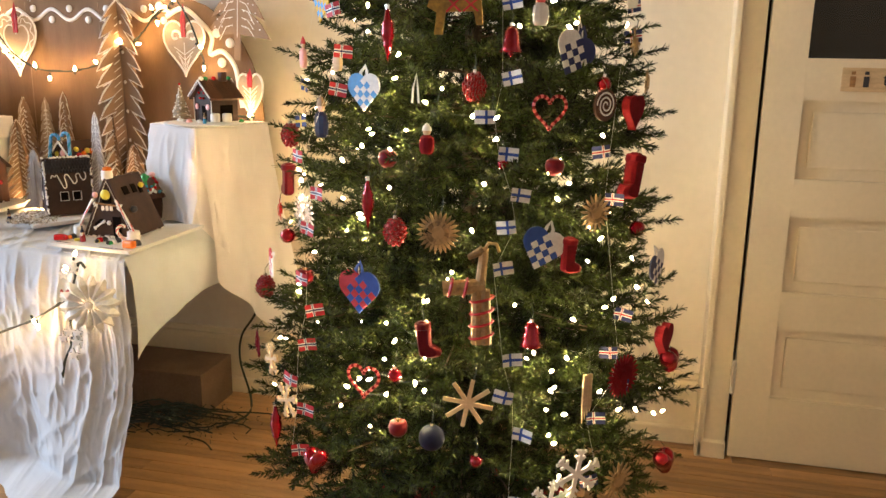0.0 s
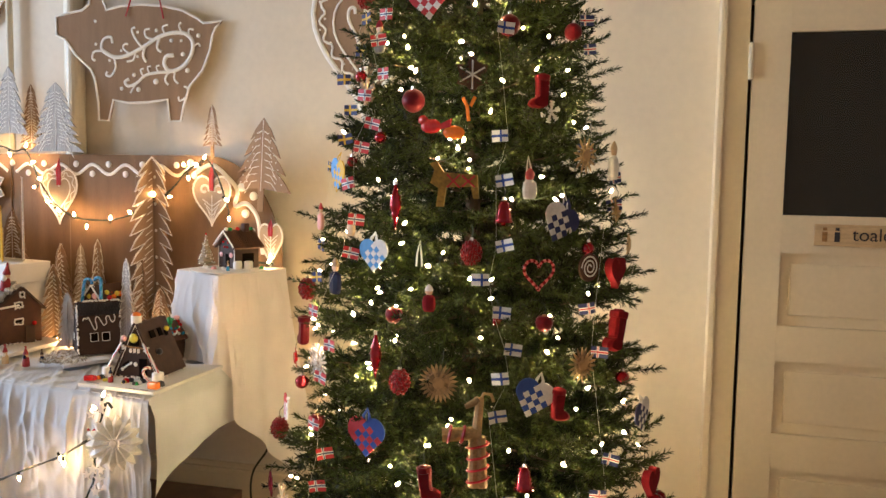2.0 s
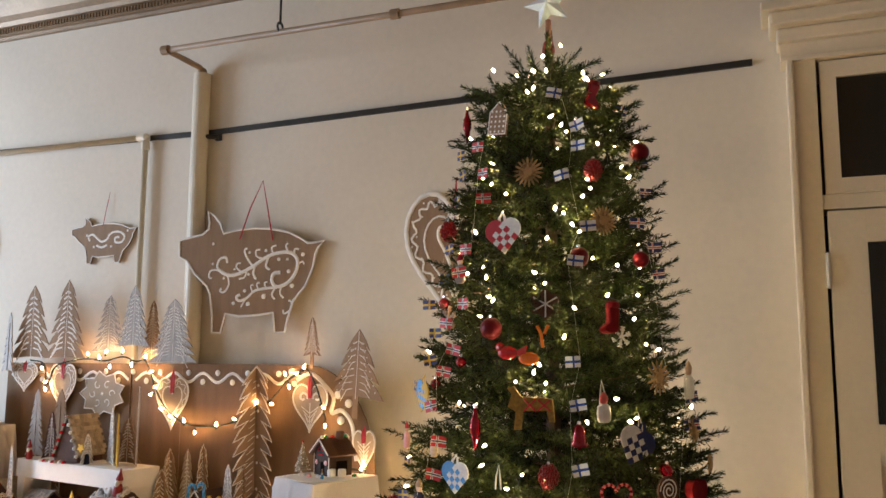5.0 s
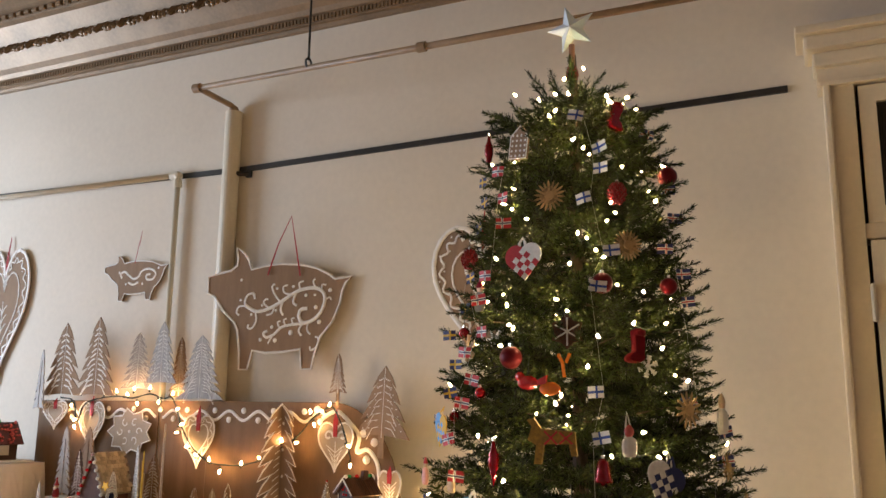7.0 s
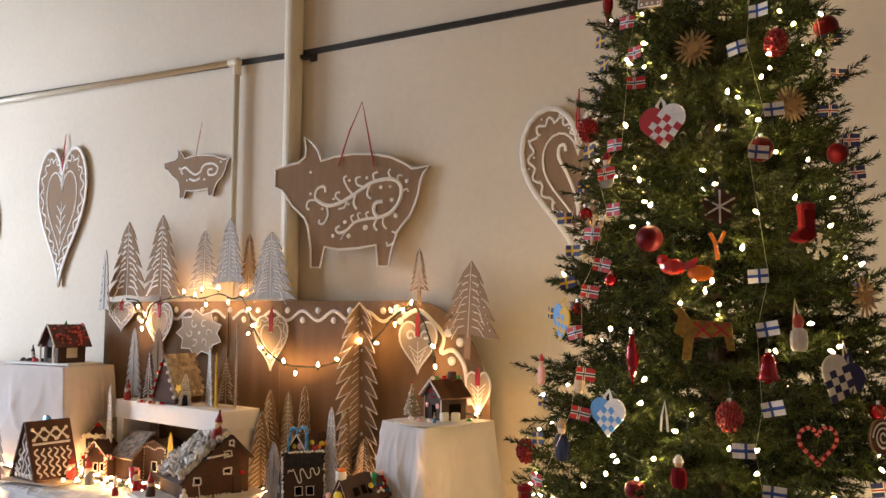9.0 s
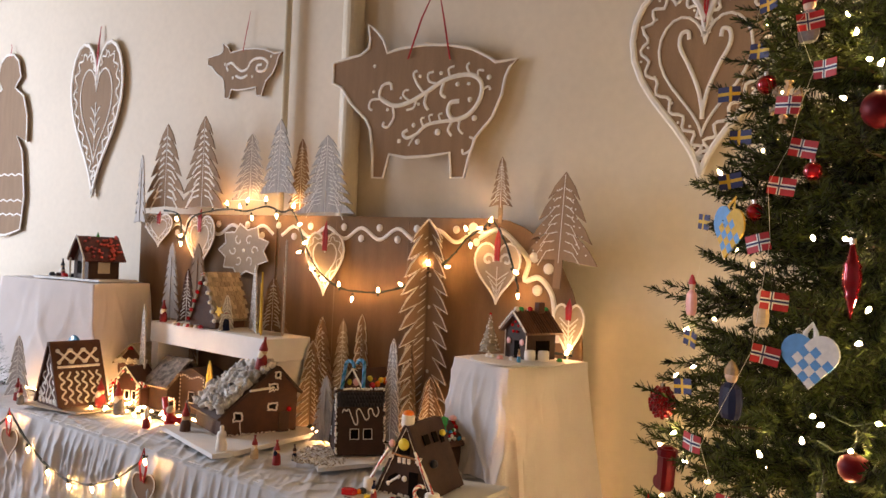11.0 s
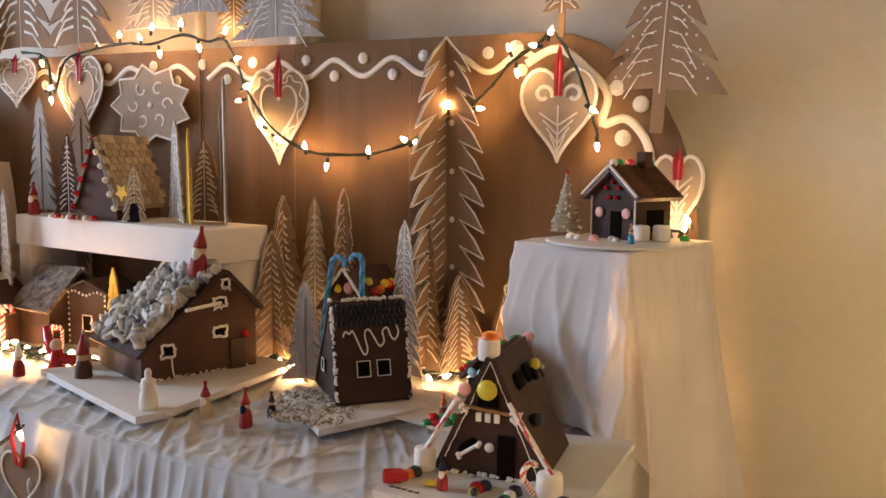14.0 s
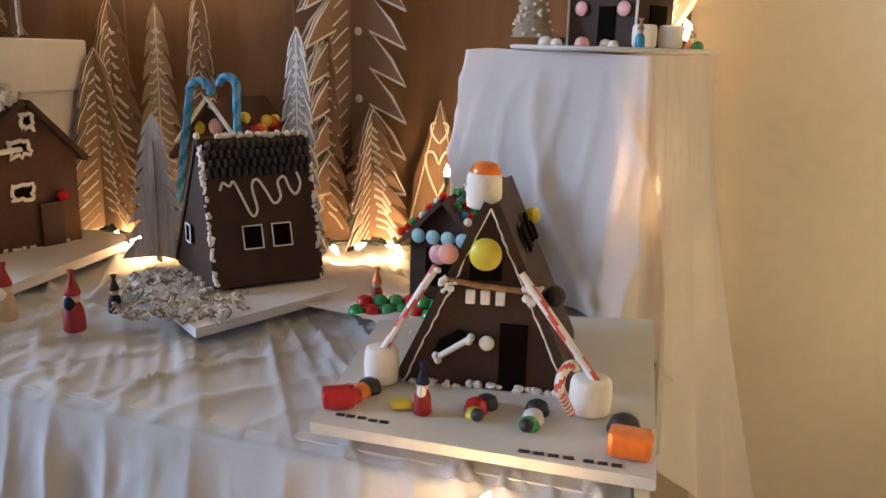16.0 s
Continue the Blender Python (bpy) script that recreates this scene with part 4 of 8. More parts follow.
def flake(deg, z, r, mat, label, out=0.02, tips=True):
    root = thing("snowflake", on_tree(deg, z, out) @ pose(0, 0, 0, 0, 11, 0), label, "snowflake ornament", ORN)
    bm = bmesh.new()
    for k in range(8 if not tips else 6):
        a = 2 * math.pi * k / (8 if not tips else 6)
        m = Matrix.Rotation(a, 4, "Y")
        box(bm, 0, 0.0003 * k, r * 0.5, r * 0.16, 0.005, r, m, 0)
        if tips:
            for s in (-1, 1):
                for q in (0.55, 0.8):
                    box(bm, 0, 0.0003 * k + 0.001, r * 0.14, r * 0.10, 0.004, r * 0.28, m @ Matrix.Translation((0, 0, r * q)) @ Matrix.Rotation(radians(50 * s), 4, "Y"))
    part("body", bm, mat, root)
    hook(root, r)
flake(-78, .662, .052, WOOD_PALE, "pale wooden stick snowflake", tips=False)
flake(-124, .589, .042, WOOD_PALE, "pale plywood cut-out snowflake")
flake(-134, .655, .040, WOOD_PALE, "pale plywood filigree ornament")
flake(-49, 1.624, .026, C_WHITE, "small white wooden star ornament")
flake(-126, 1.674, .034, STRAW, "pale straw snowflake on thread")
flake(-55, .505, .055, C_WHITE, "large white felt snowflake", 0.03)
flake(-60, .44, .045, C_WHITE, "white cut-out paper snowflake", 0.0)
root = thing("icicle", on_tree(-51, .658, 0.02), "pale wooden carved icicle on a thread", "icicle ornament", ORN)
bm = bmesh.new()
for k in range(4):
    lathe(bm, [(0.001, -0.06 + 0.008 * k), (0.004, -0.02), (0.003, 0.05)], 6, Matrix.Translation((0.006 * (k - 1.5), 0, 0)))
part("body", bm, WOOD_PALE, root)
hook(root, 0.05, 0.07)

def plain_doll(deg, z, s, mats, label, out=0.02):
    """A small figure ornament, kept as one plain shape."""
    b1 = made(lathe, [(0.016 * s, -0.040 * s), (0.021 * s, -0.032 * s), (0.023 * s, -0.012 * s), (0.020 * s, 0.008 * s), (0.009 * s, 0.016 * s)], 10)
    b2 = made(ball, 0, 0, 0.026 * s, 0.013 * s)
    b3 = made(lathe, [(0.0150 * s, 0.028 * s), (0.0135 * s, 0.036 * s), (0.006 * s, 0.047 * s), (0.001, 0.050 * s)], 10)
    ob = joined("figure_ornament", [(b1, mats[0]), (b2, mats[1]), (b3, mats[2])], on_tree(deg, z, out), label, "figure ornament", ORN)
    ob.data.transform(Matrix.Diagonal((1, 0.5, 1, 1)))
    return ob
plain_doll(-90, 1.187, 0.7, (RED_FELT, SKIN_WOOD, F_WHITE), "flat red and white wooden figure ornament")
plain_doll(-59, 1.45, 0.8, (F_WHITE, C_PALE_RED, C_PALE_RED), "flat white and red knitted figure ornament")
plain_doll(-12, 1.511, 1.1, (C_WHITE, SKIN_WOOD, WOOD_PALE), "white lace angel ornament")
plain_doll(-123, 1.805, 0.9, (GREY_FELT, SKIN_WOOD, RED_FELT), "grey felt figure with a red hat")
plain_doll(-126, 1.215, 1.0, (NAVY, SKIN_WOOD, STRAW), "cloth figure in navy with straw hat")
plain_doll(-150, 1.353, 0.8, (C_PINK, SKIN_WOOD, F_RED), "pink and red fabric figure ornament")
plain_doll(-122, 1.345, 0.65, (WOOD_PALE, WOOD_PALE, WOOD_PALE), "plain pale wooden figure ornament")

# straw goat bound with red ribbon
goat = thing("straw_goat", on_tree(-78, .90, 0.045), "straw goat bound with red ribbon", "straw goat", ORN)
bm = bmesh.new()
rod(bm, (-0.055, 0, 0.0), (0.03, 0, 0.008), 0.016, 0.015, 10)
part("torso", bm, STRAW, goat)
for x in (0.012, 0.030):
    bm = bmesh.new()
    rod(bm, (x, -0.004, 0.0), (x + 0.004, 0.004, -0.115), 0.010, 0.013, 9)
    part("leg", bm, STRAW, goat)
bm = bmesh.new()
rod(bm, (0.02, 0, 0.01), (0.026, 0, 0.085), 0.011, 0.009, 9)
sweep(bm, [(0.025, 0, 0.08), (0.034, 0, 0.096), (0.050, 0, 0.094), (0.056, 0, 0.078)], 0.0035, 6)
rod(bm, (0.024, 0, 0.082), (-0.006, -0.004, 0.066), 0.010, 0.006, 8)
part("head", bm, STRAW, goat)
bm = bmesh.new()
for k in range(4):
    z = -0.02 - 0.026 * k
    sweep(bm, [(0.024 + 0.024 * math.cos(a), 0.016 * math.sin(a), z + 0.006 * math.cos(a)) for a in [q * math.pi / 7 for q in range(14)]], 0.003, 4, closed=True)
for k in range(2):
    sweep(bm, [(-0.04 + 0.03 * k + 0.004 * math.sin(a), 0.018 * math.cos(a), 0.003 + 0.018 * math.sin(a)) for a in [q * math.pi / 7 for q in range(14)]], 0.0035, 4, closed=True)
part("binding", bm, RIBBON, goat, "red ribbon binding")
# yellow straw horse
hr = thing("straw_horse", on_tree(-84, 1.452, -0.005), "yellow straw horse with red cross binding", "straw horse", ORN)
bm = bmesh.new()
slab(bm, [(-0.06, 0.0), (-0.05, 0.03), (-0.062, 0.045), (-0.045, 0.05), (-0.028, 0.025), (0.05, 0.02), (0.055, -0.035), (0.042, -0.035), (0.036, -0.008), (-0.022, -0.01), (-0.028, -0.055), (-0.045, -0.055), (-0.04, -0.012)], -0.007, 0.007)
# yellow lowered to carry the shade among the branches
part("body", bm, material("shaded_yellow_straw", (0.24, 0.14, 0.018), 0.65, vary=0.3, scale=60), hr)
bm = bmesh.new()
for a, b in (((-0.02, 0.02), (0.01, -0.01)), ((0.01, 0.02), (-0.02, -0.01)), ((0.015, 0.018), (0.045, -0.008)), ((0.045, 0.018), (0.015, -0.008))):
    piped(bm, [a, b], 0.004, -0.008)
part("binding", bm, RIBBON, hr, "red thread binding")
# gingerbread cookies
for d, z, r in ((-38, 1.257, .034), (-79, 1.705, .042)):
    root = thing("cookie_ornament", on_tree(d, z, 0.015), "brown gingerbread cookie with white icing", "cookie ornament", ORN)
    line = [((r if k % 2 else r * 0.72) * math.cos(math.pi * k / 6), (r if k % 2 else r * 0.72) * math.sin(math.pi * k / 6)) for k in range(12)] if r > 0.04 else arc(0, 0, r, 0, 350, 20)
    part("body", made(slab, line, -0.003, 0.003), GINGER_RED, root)
    bm = bmesh.new()
    if r > 0.04:
        for k in range(6):
            a = math.pi * k / 3 + math.pi / 6
            piped(bm, [(0, 0), (r * 0.8 * math.cos(a), r * 0.8 * math.sin(a))], 0.004, -0.004)
    else:
        piped(bm, arc(0, 0, 0.004, 0, 900, 40, r * 0.85), 0.004, -0.004)
    part("icing", bm, ICING, root)
    hook(root, r * 0.8)
hc = flat_thing("house_cookie", -111, 2.229, [(-0.032, -0.045), (0.032, -0.045), (0.032, 0.02), (0, 0.05), (-0.032, 0.02)], CARD, "brown house-shaped cookie with white dotted icing", "cookie ornament", rz=8)
bm = bmesh.new()
for i in range(4):
    for j in range(5):
        dot(bm, -0.022 + 0.0147 * i, -0.036 + 0.014 * j, 0.0035, -0.0035)
piped(bm, [(-0.030, -0.043), (0.030, -0.043), (0.030, 0.019), (0, 0.047), (-0.030, 0.019)], 0.004, -0.0035, True)
part("icing", bm, ICING, hc)["kind"] = "stuff"
# small odds: orange slice, red bird, orange twist
root = thing("orange_slice", on_tree(-85, 1.569, 0.02), "dried orange slice ornament", "fruit ornament", ORN)
bm = bmesh.new()
ball(bm, 0, 0, 0, 0.026, 0.016, 14, 9, sy=0.010)
part("body", bm, C_ORANGE, root, smooth=True)
root = thing("bird_ornament", on_tree(-93, 1.583, 0.025), "small red felt bird ornament", "bird ornament", ORN)
bm = bmesh.new()
ball(bm, 0, 0, 0, 0.026, 0.017, sy=0.014)
ball(bm, -0.02, 0, 0.014, 0.012)
slab(bm, [(0.02, 0.004), (0.05, 0.018), (0.046, -0.002), (0.02, -0.008)], -0.003, 0.003)
part("body", bm, C_RED, root)
hook(root, 0.018, 0.05)
root = thing("orange_bow", on_tree(-80, 1.626, 0.02), "small orange pipe-cleaner figure eight", "bow ornament", ORN)
bm = bmesh.new()
sweep(bm, [(-0.014, 0, 0.024), (-0.004, 0, 0.004), (0.0, 0, -0.03)], 0.004, 6)
sweep(bm, [(0.014, 0, 0.026), (0.004, 0, 0.004)], 0.004, 6)
part("body", bm, C_ORANGE, root)
for d, z, s in ((-21, .71, .075), (-25, 1.229, .075)):
    flat_thing("felt_heart", d, z - 0.03, heart_line(s, s), RED_FELT, "padded red felt heart", "heart ornament", 0.02)

# ---- garlands of small paper flags ----
def flag_mesh(name, field, cross, inner):
    """A Nordic cross flag: field, cross and, where it has one, an inner cross."""
    w, h = 0.040, 0.027
    xs = [0, 0.33, 0.375, 0.425, 0.47, 1.0] if inner else [0, 0.34, 0.34, 0.47, 0.47, 1.0]
    zs = [0, 0.36, 0.44, 0.56, 0.64, 1.0] if inner else [0, 0.39, 0.39, 0.61, 0.61, 1.0]
    bm = bmesh.new()
    for y, s in ((-0.0006, 1), (0.0006, -1)):
        for i in range(5):
            for j in range(5):
                if xs[i + 1] - xs[i] < 1e-6 or zs[j + 1] - zs[j] < 1e-6:
                    continue
                bow = lambda u: y + 0.003 * math.sin(u * 3.6)
                q = [bm.verts.new((xs[a] * w, bow(xs[a]), (zs[b] - 0.5) * h)) for a, b in ((i, j), (i + 1, j), (i + 1, j + 1), (i, j + 1))]
                f = bm.faces.new(q[::s])
                ring = min(abs(i - 2), abs(j - 2))
                f.material_index = (2 if inner and ring == 0 else 1 if ring <= (1 if inner else 0) else 0)
    me = bpy.data.meshes.new(name)
    bm.to_mesh(me)
    bm.free()
    for m in (field, cross, inner or cross):
        me.materials.append(m)
    return me
def garland(label, places, me, offset=0.045):
    root = thing("flag_garland", pose(0, 0, 0), label, "flag garland", "flag garlands on the tree")
    places = sorted(places, key=lambda p: -p[1])
    pts = [on_tree(d, z, offset).translation for d, z in places]
    bm = bmesh.new()
    sweep(bm, pts, 0.0003, 3)
    part("string", bm, F_WHITE, root)
    for k, (d, z) in enumerate(places):
        f = new("flag", me)
        f.parent = root
        side = 1 if (k * 7) % 3 else -1
        f.matrix_basis = Matrix.Translation(on_tree(d, z, offset).translation) @ pose(0, 0, 0, 0, rng.uniform(-14, 14), 0.35 * (d + 90) + rng.uniform(-25, 25) + (0 if side > 0 else 180))
FIN, NOR = flag_mesh("flag", F_WHITE, F_BLUE, None), flag_mesh("flag", F_RED, F_WHITE, F_NAVY)
SWE, ICE = flag_mesh("flag", F_NAVY, F_YELLOW, None), flag_mesh("flag", F_NAVY, F_WHITE, F_RED)
garland("string of small white flags with blue crosses", [(-70, 2.272), (-66, 2.175), (-66, 2.122), (-68, 2.048), (-64, 1.903), (-70, 1.816), (-67, 1.563), (-71, 1.457), (-71, 1.31), (-73, 1.238), (-72, 1.167), (-69, 1.087), (-68, 1.023), (-73, .937), (-71, .756), (-69, .68), (-69, .612), (-70, .471)], FIN)
garland("string of small red flags with navy and white crosses", [(-114, 2.143), (-115, 2.065), (-114, 1.996), (-113, 1.855), (-123, 1.794), (-116, 1.71), (-118, 1.658), (-119, 1.595), (-123, 1.538), (-120, 1.451), (-120, 1.362), (-120, 1.284), (-128, 1.131), (-122, 1.061), (-124, .984), (-119, .874), (-118, .808), (-119, .732), (-118, .653), (-117, .6), (-117, .504)], NOR)
garland("string of small navy flags with yellow crosses", [(-158, 2.17), (-157, 2.101), (-156, 2.024), (-156, 1.956), (-156, 1.88), (-155, 1.797), (-155, 1.722), (-155, 1.64), (-155, 1.559), (-155, 1.487), (-154, 1.282), (-152, 1.193)], SWE, 0.01)
garland("string of small navy flags with red and white crosses", [(2, 2.282), (-15, 2.106), (-13, 2.028), (-16, 1.938), (-18, 1.869), (-19, 1.794), (-24, 1.542), (-11, 1.467), (-19, 1.40), (-35, 1.159), (-39, 1.058), (-39, .812), (-39, .725), (-42, .664), (-50, .6), (-48, .468)], ICE, 0.0)

# smaller pieces between the large ones
for d, z, r in ((-117, 1.56, .014), (-70, 1.14, .012), (-95, .70, .015), (-133, 1.50, .014), (-60, 2.20, .012), (-140, 1.72, .016), (-76, .535, .014), (-35, 1.30, .016), (-25, .98, .018), (-142, .93, .018)):
    bauble(d, z, r, RED_GLASS, "small shiny red ball ornament", "ball", 0.0)
for d, z, t in ((-94, 1.29, 0), (-59, 1.49, 6), (-106, .90, -4), (-46, 1.41, 8)):
    root = thing("hanging_loop", on_tree(d, z, 0.02), "pale ribbon loop that holds an ornament", "ribbon loop", ORN)
    bm = bmesh.new()
    sweep(bm, [(-0.007, 0, -0.03), (-0.005, 0, 0.0), (0, 0.006, 0.028), (0.005, 0, 0.0), (0.007, 0, -0.03)], 0.0022, 4, 0.3)
    part("loop", bm, F_WHITE, root)

# ---- cardboard cut-outs on the long wall ----
DY = 2.90

def ribbon_loop(parent, pts, r=0.0035):
    bm = bmesh.new()
    sweep(bm, pts, r, 5, 0.4)
    return part("ribbon", bm, RIBBON, parent, "narrow red ribbon")

PIG = [(28, 400), (90, 380), (150, 365), (185, 335), (188, 300), (178, 240), (215, 265), (245, 300), (265, 355), (330, 335), (420, 320), (520, 320), (610, 335),
       (680, 370), (705, 390), (740, 385), (788, 375), (760, 410), (745, 450), (735, 520), (700, 620), (640, 700), (615, 790), (600, 868), (550, 868), (540, 765),
       (450, 780), (360, 785), (290, 772), (268, 870), (222, 868), (220, 780), (205, 670), (185, 630), (120, 570), (70, 500), (30, 482)]
def pig_xz(p):
    x, z = (p[0] - 28) / 760, (870 - p[1]) / 630
    return (x, z * (1.03 - 0.10 * x))
def pig(m, w, h, detail, label):
    root = thing("cardboard_pig", m, label, "wall decoration", "cut-outs hung on the wall")
    line = [(x * w, z * h) for x, z in map(pig_xz, PIG)]
    part("board", made(slab, line, 0, 0.012), CARD, root)
    bm = bmesh.new()
    piped(bm, line, 0.011 * w / 0.74, -0.001, True)
    part("painted_edge", bm, ICING, root, "white painted edge")
    bm = bmesh.new()
    q = lambda pts: [(x * w, z * h) for x, z in map(pig_xz, pts)]
    s = w / 0.744
    if detail:
        vine = [(245, 545), (300, 572), (360, 560), (430, 520), (500, 470), (560, 447), (620, 445), (655, 480), (650, 545), (610, 605), (555, 628), (528, 600), (535, 560), (570, 552)]
        piped(bm, smooth_line(q(vine), 5), 0.017 * s)
        for c, wd in (([(555, 632), (500, 637), (440, 652), (400, 690), (360, 705), (345, 685), (365, 672)], 0.013), ([(262, 560), (238, 530), (250, 490), (282, 480), (290, 508)], 0.012),
                      ([(295, 570), (303, 620), (280, 660), (258, 655), (264, 640)], 0.010), ([(240, 545), (205, 550), (195, 580), (210, 592)], 0.010),
                      ([(425, 520), (395, 480), (380, 440), (395, 428)], 0.010), ([(440, 515), (430, 560), (445, 590)], 0.012), ([(505, 475), (495, 520), (515, 538)], 0.012),
                      ([(530, 455), (522, 420), (545, 408)], 0.009), ([(610, 445), (595, 410), (605, 393)], 0.009), ([(640, 455), (640, 425), (662, 425)], 0.009),
                      ([(475, 480), (445, 470), (440, 440), (462, 432)], 0.009), ([(370, 555), (340, 530), (345, 510), (362, 508)], 0.009), ([(395, 545), (385, 580), (355, 590)], 0.009),
                      ([(655, 510), (680, 490), (690, 505)], 0.008), ([(545, 635), (530, 670), (545, 695)], 0.010), ([(575, 630), (572, 665), (590, 688)], 0.009),
                      ([(500, 640), (490, 610), (505, 603)], 0.008), ([(460, 648), (450, 615), (465, 608)], 0.008), ([(430, 660), (418, 628), (432, 620)], 0.008),
                      ([(400, 690), (385, 710), (370, 738)], 0.008), ([(615, 700), (632, 710), (625, 750), (595, 770), (590, 750)], 0.009)):
            piped(bm, smooth_line(q(c), 4), wd * s)
        for x, y, r in ((212, 410, 7), (213, 515, 7), (275, 588, 7), (407, 450, 7), (492, 437, 8), (560, 482, 9), (612, 545, 10), (683, 452, 10), (632, 622, 11), (488, 680, 13),
                        (407, 720, 11), (330, 718, 9), (388, 652, 9), (405, 565, 7), (605, 480, 7), (330, 540, 6)):
            dot(bm, *q([(x, y)])[0], r * 0.00098 * s)
    else:
        for c in ([(250, 560), (230, 500), (280, 470), (330, 520), (390, 570), (450, 540), (470, 480)], [(470, 480), (520, 440), (600, 440), (650, 500), (620, 580), (550, 580), (545, 520), (590, 510)], [(330, 620), (390, 650), (450, 620)]):
            piped(bm, smooth_line(q(c), 5), 0.020 * s)
        for x, y in ((212, 480), (300, 640), (500, 640), (680, 420)):
            dot(bm, *q([(x, y)])[0], 0.012 * s)
    part("icing", bm, ICING, root, "white painted scrolls")
    return root
big = pig(pose(-2.266, DY - 0.034, 1.675, 0, 0, 7.1), 0.710, 0.548, True, "large brown cardboard pig painted with white scrolls")
ribbon_loop(big, [(0.305, -0.004, 0.42), (0.352, -0.004, 0.56), (0.398, 0.02, 0.690), (0.438, -0.004, 0.55), (0.466, -0.004, 0.41)])
small = pig(pose(-3.01, WY - 0.017, 2.022), 0.411, 0.231, False, "small cardboard pig with white curls on a ribbon")
ribbon_loop(small, [(0.20, -0.003, 0.185), (0.215, 0, 0.28), (0.225, 0.006, 0.355), (0.218, 0, 0.28)], 0.002)

def wall_heart(m, w, h, label, scroll):
    root = thing("cardboard_heart", m, label, "wall decoration", "cut-outs hung on the wall")
    line = heart_line(w, h)
    part("board", made(slab, line, 0, 0.012), CARD, root)
    part("painted_edge", made(piped, line, 0.021, -0.001, True), ICING, root, "white painted edge")
    bm = bmesh.new()
    mid = h * 0.56
    piped(bm, wavy(scaled(line, 0.84, 0, mid), 0.012, 30), 0.010, -0.001, True)
    piped(bm, scaled(line, 0.62, 0, mid), 0.009, -0.001, True)
    edge = scaled(line, 0.84, 0, mid)
    for i in range(0, 40):
        s = 1.075 if i % 2 else 0.925
        dot(bm, *scaled([edge[i]], s, 0, mid)[0], 0.0045, -0.001)
    if scroll:
        for s in (-1, 1):
            piped(bm, smooth_line([(s * x * w, z * h) for x, z in ((0.0, 0.34), (0.035, 0.46), (0.10, 0.58), (0.165, 0.68), (0.16, 0.75), (0.115, 0.76), (0.105, 0.72))], 5), 0.013, -0.001)
        piped(bm, [(0, h * 0.30), (0, h * 0.40)], 0.014, -0.001)
    else:
        for k in range(3):
            for s in (-1, 1):
                piped(bm, smooth_line([(0, h * (0.38 + 0.07 * k)), (s * w * 0.04, h * (0.42 + 0.07 * k)), (s * w * 0.09, h * (0.45 + 0.07 * k))], 4), 0.007, -0.001)
        piped(bm, [(0, h * 0.30), (0, h * 0.62)], 0.006, -0.001)
    part("icing", bm, ICING, root, "white painted waves and dots")
    ribbon_loop(root, [(0.0, -0.004, h * 0.80), (0.006, -0.004, h * 0.93), (0.004, 0.006, h * 1.12), (-0.004, -0.002, h * 0.95), (-0.005, -0.004, h * 0.80)])
    return root
wall_heart(pose(-0.950, WY - 0.017, 1.673), 0.440, 0.574, "wide cardboard heart with white wavy border and scrolls", True)
wall_heart(pose(-3.73, WY - 0.017, 1.615), 0.365, 0.709, "tall cardboard heart with a white inner heart", False)

# cut-out of a figure in a long dress, kept plain
fig = thing("cardboard_figure", pose(-4.42, WY - 0.017, 1.418), "plain cardboard cut-out of a long-skirted gingerbread figure", "wall decoration", "cut-outs hung on the wall")
half = [(0.03, 0.0), (0.15, 0.03), (0.17, 0.2), (0.14, 0.42), (0.09, 0.50), (0.17, 0.47), (0.165, 0.60), (0.13, 0.70), (0.055, 0.745), (0.10, 0.80), (0.075, 0.88), (0.03, 0.915)]
line = half + [(-x, z) for x, z in half[::-1]]
part("board", made(slab, line, 0, 0.012), CARD, fig)
bm = bmesh.new()
piped(bm, line, 0.012, -0.001, True)
for z in (0.10, 0.17, 0.30):
    piped(bm, [(-0.15 + 0.03 * k, z + (0.01 if k % 2 else 0)) for k in range(11)], 0.008, -0.001)
part("icing", bm, ICING, fig, "white painted bands")
ribbon_loop(fig, [(0, -0.002, 0.90), (0.01, 0, 0.95), (0.0, 0.004, 0.97)])

# ---- cardboard backdrop behind the village ----
back = thing("cardboard_backdrop", pose(0, 0, 0), "brown corrugated cardboard backdrop with a white wavy band", "backdrop board")
def panel_line(x0, x1, z1, arch):
    pts = [(x0, 0.775), (x1, 0.775)]
    if arch:
        pts += [(x1, 1.10)] + [(x1 - 0.33 + 0.33 * math.cos(radians(a)), 1.10 + (z1 - 1.10) * math.sin(radians(a))) for a in range(10, 91, 10)]
    else:
        pts += [(x1, z1)]
    return pts + [(x0, z1)]
part("panel", made(slab, panel_line(-2.515, -1.265, 1.537, True), DY - 0.012, DY - 0.005), CARD_DARK, back)
part("panel", made(slab, panel_line(-3.29, -2.522, 1.535, False), DY - 0.016, DY - 0.009), CARD_DARK, back)
for x in (-2.235, -1.92):
    bm = bmesh.new()
    box(bm, x, DY - 0.0125, 1.15, 0.003, 0.001, 0.74)
    part("crease", bm, CARD, back)
bm = bmesh.new()
wave = [(-3.26 + 0.0125 * k, 1.475 + 0.020 * math.sin(0.5 * k)) for k in range(132)]
piped(bm, [p for p in wave if p[0] < -2.53], 0.014, DY - 0.017)
piped(bm, [p for p in wave if p[0] > -2.50], 0.014, DY - 0.013)
for k in range(21):
    x = -3.221 + 0.0785 * k
    dot(bm, x, 1.475 + (0.022 if k % 2 else -0.018), 0.014, DY - (0.017 if x < -2.52 else 0.013))
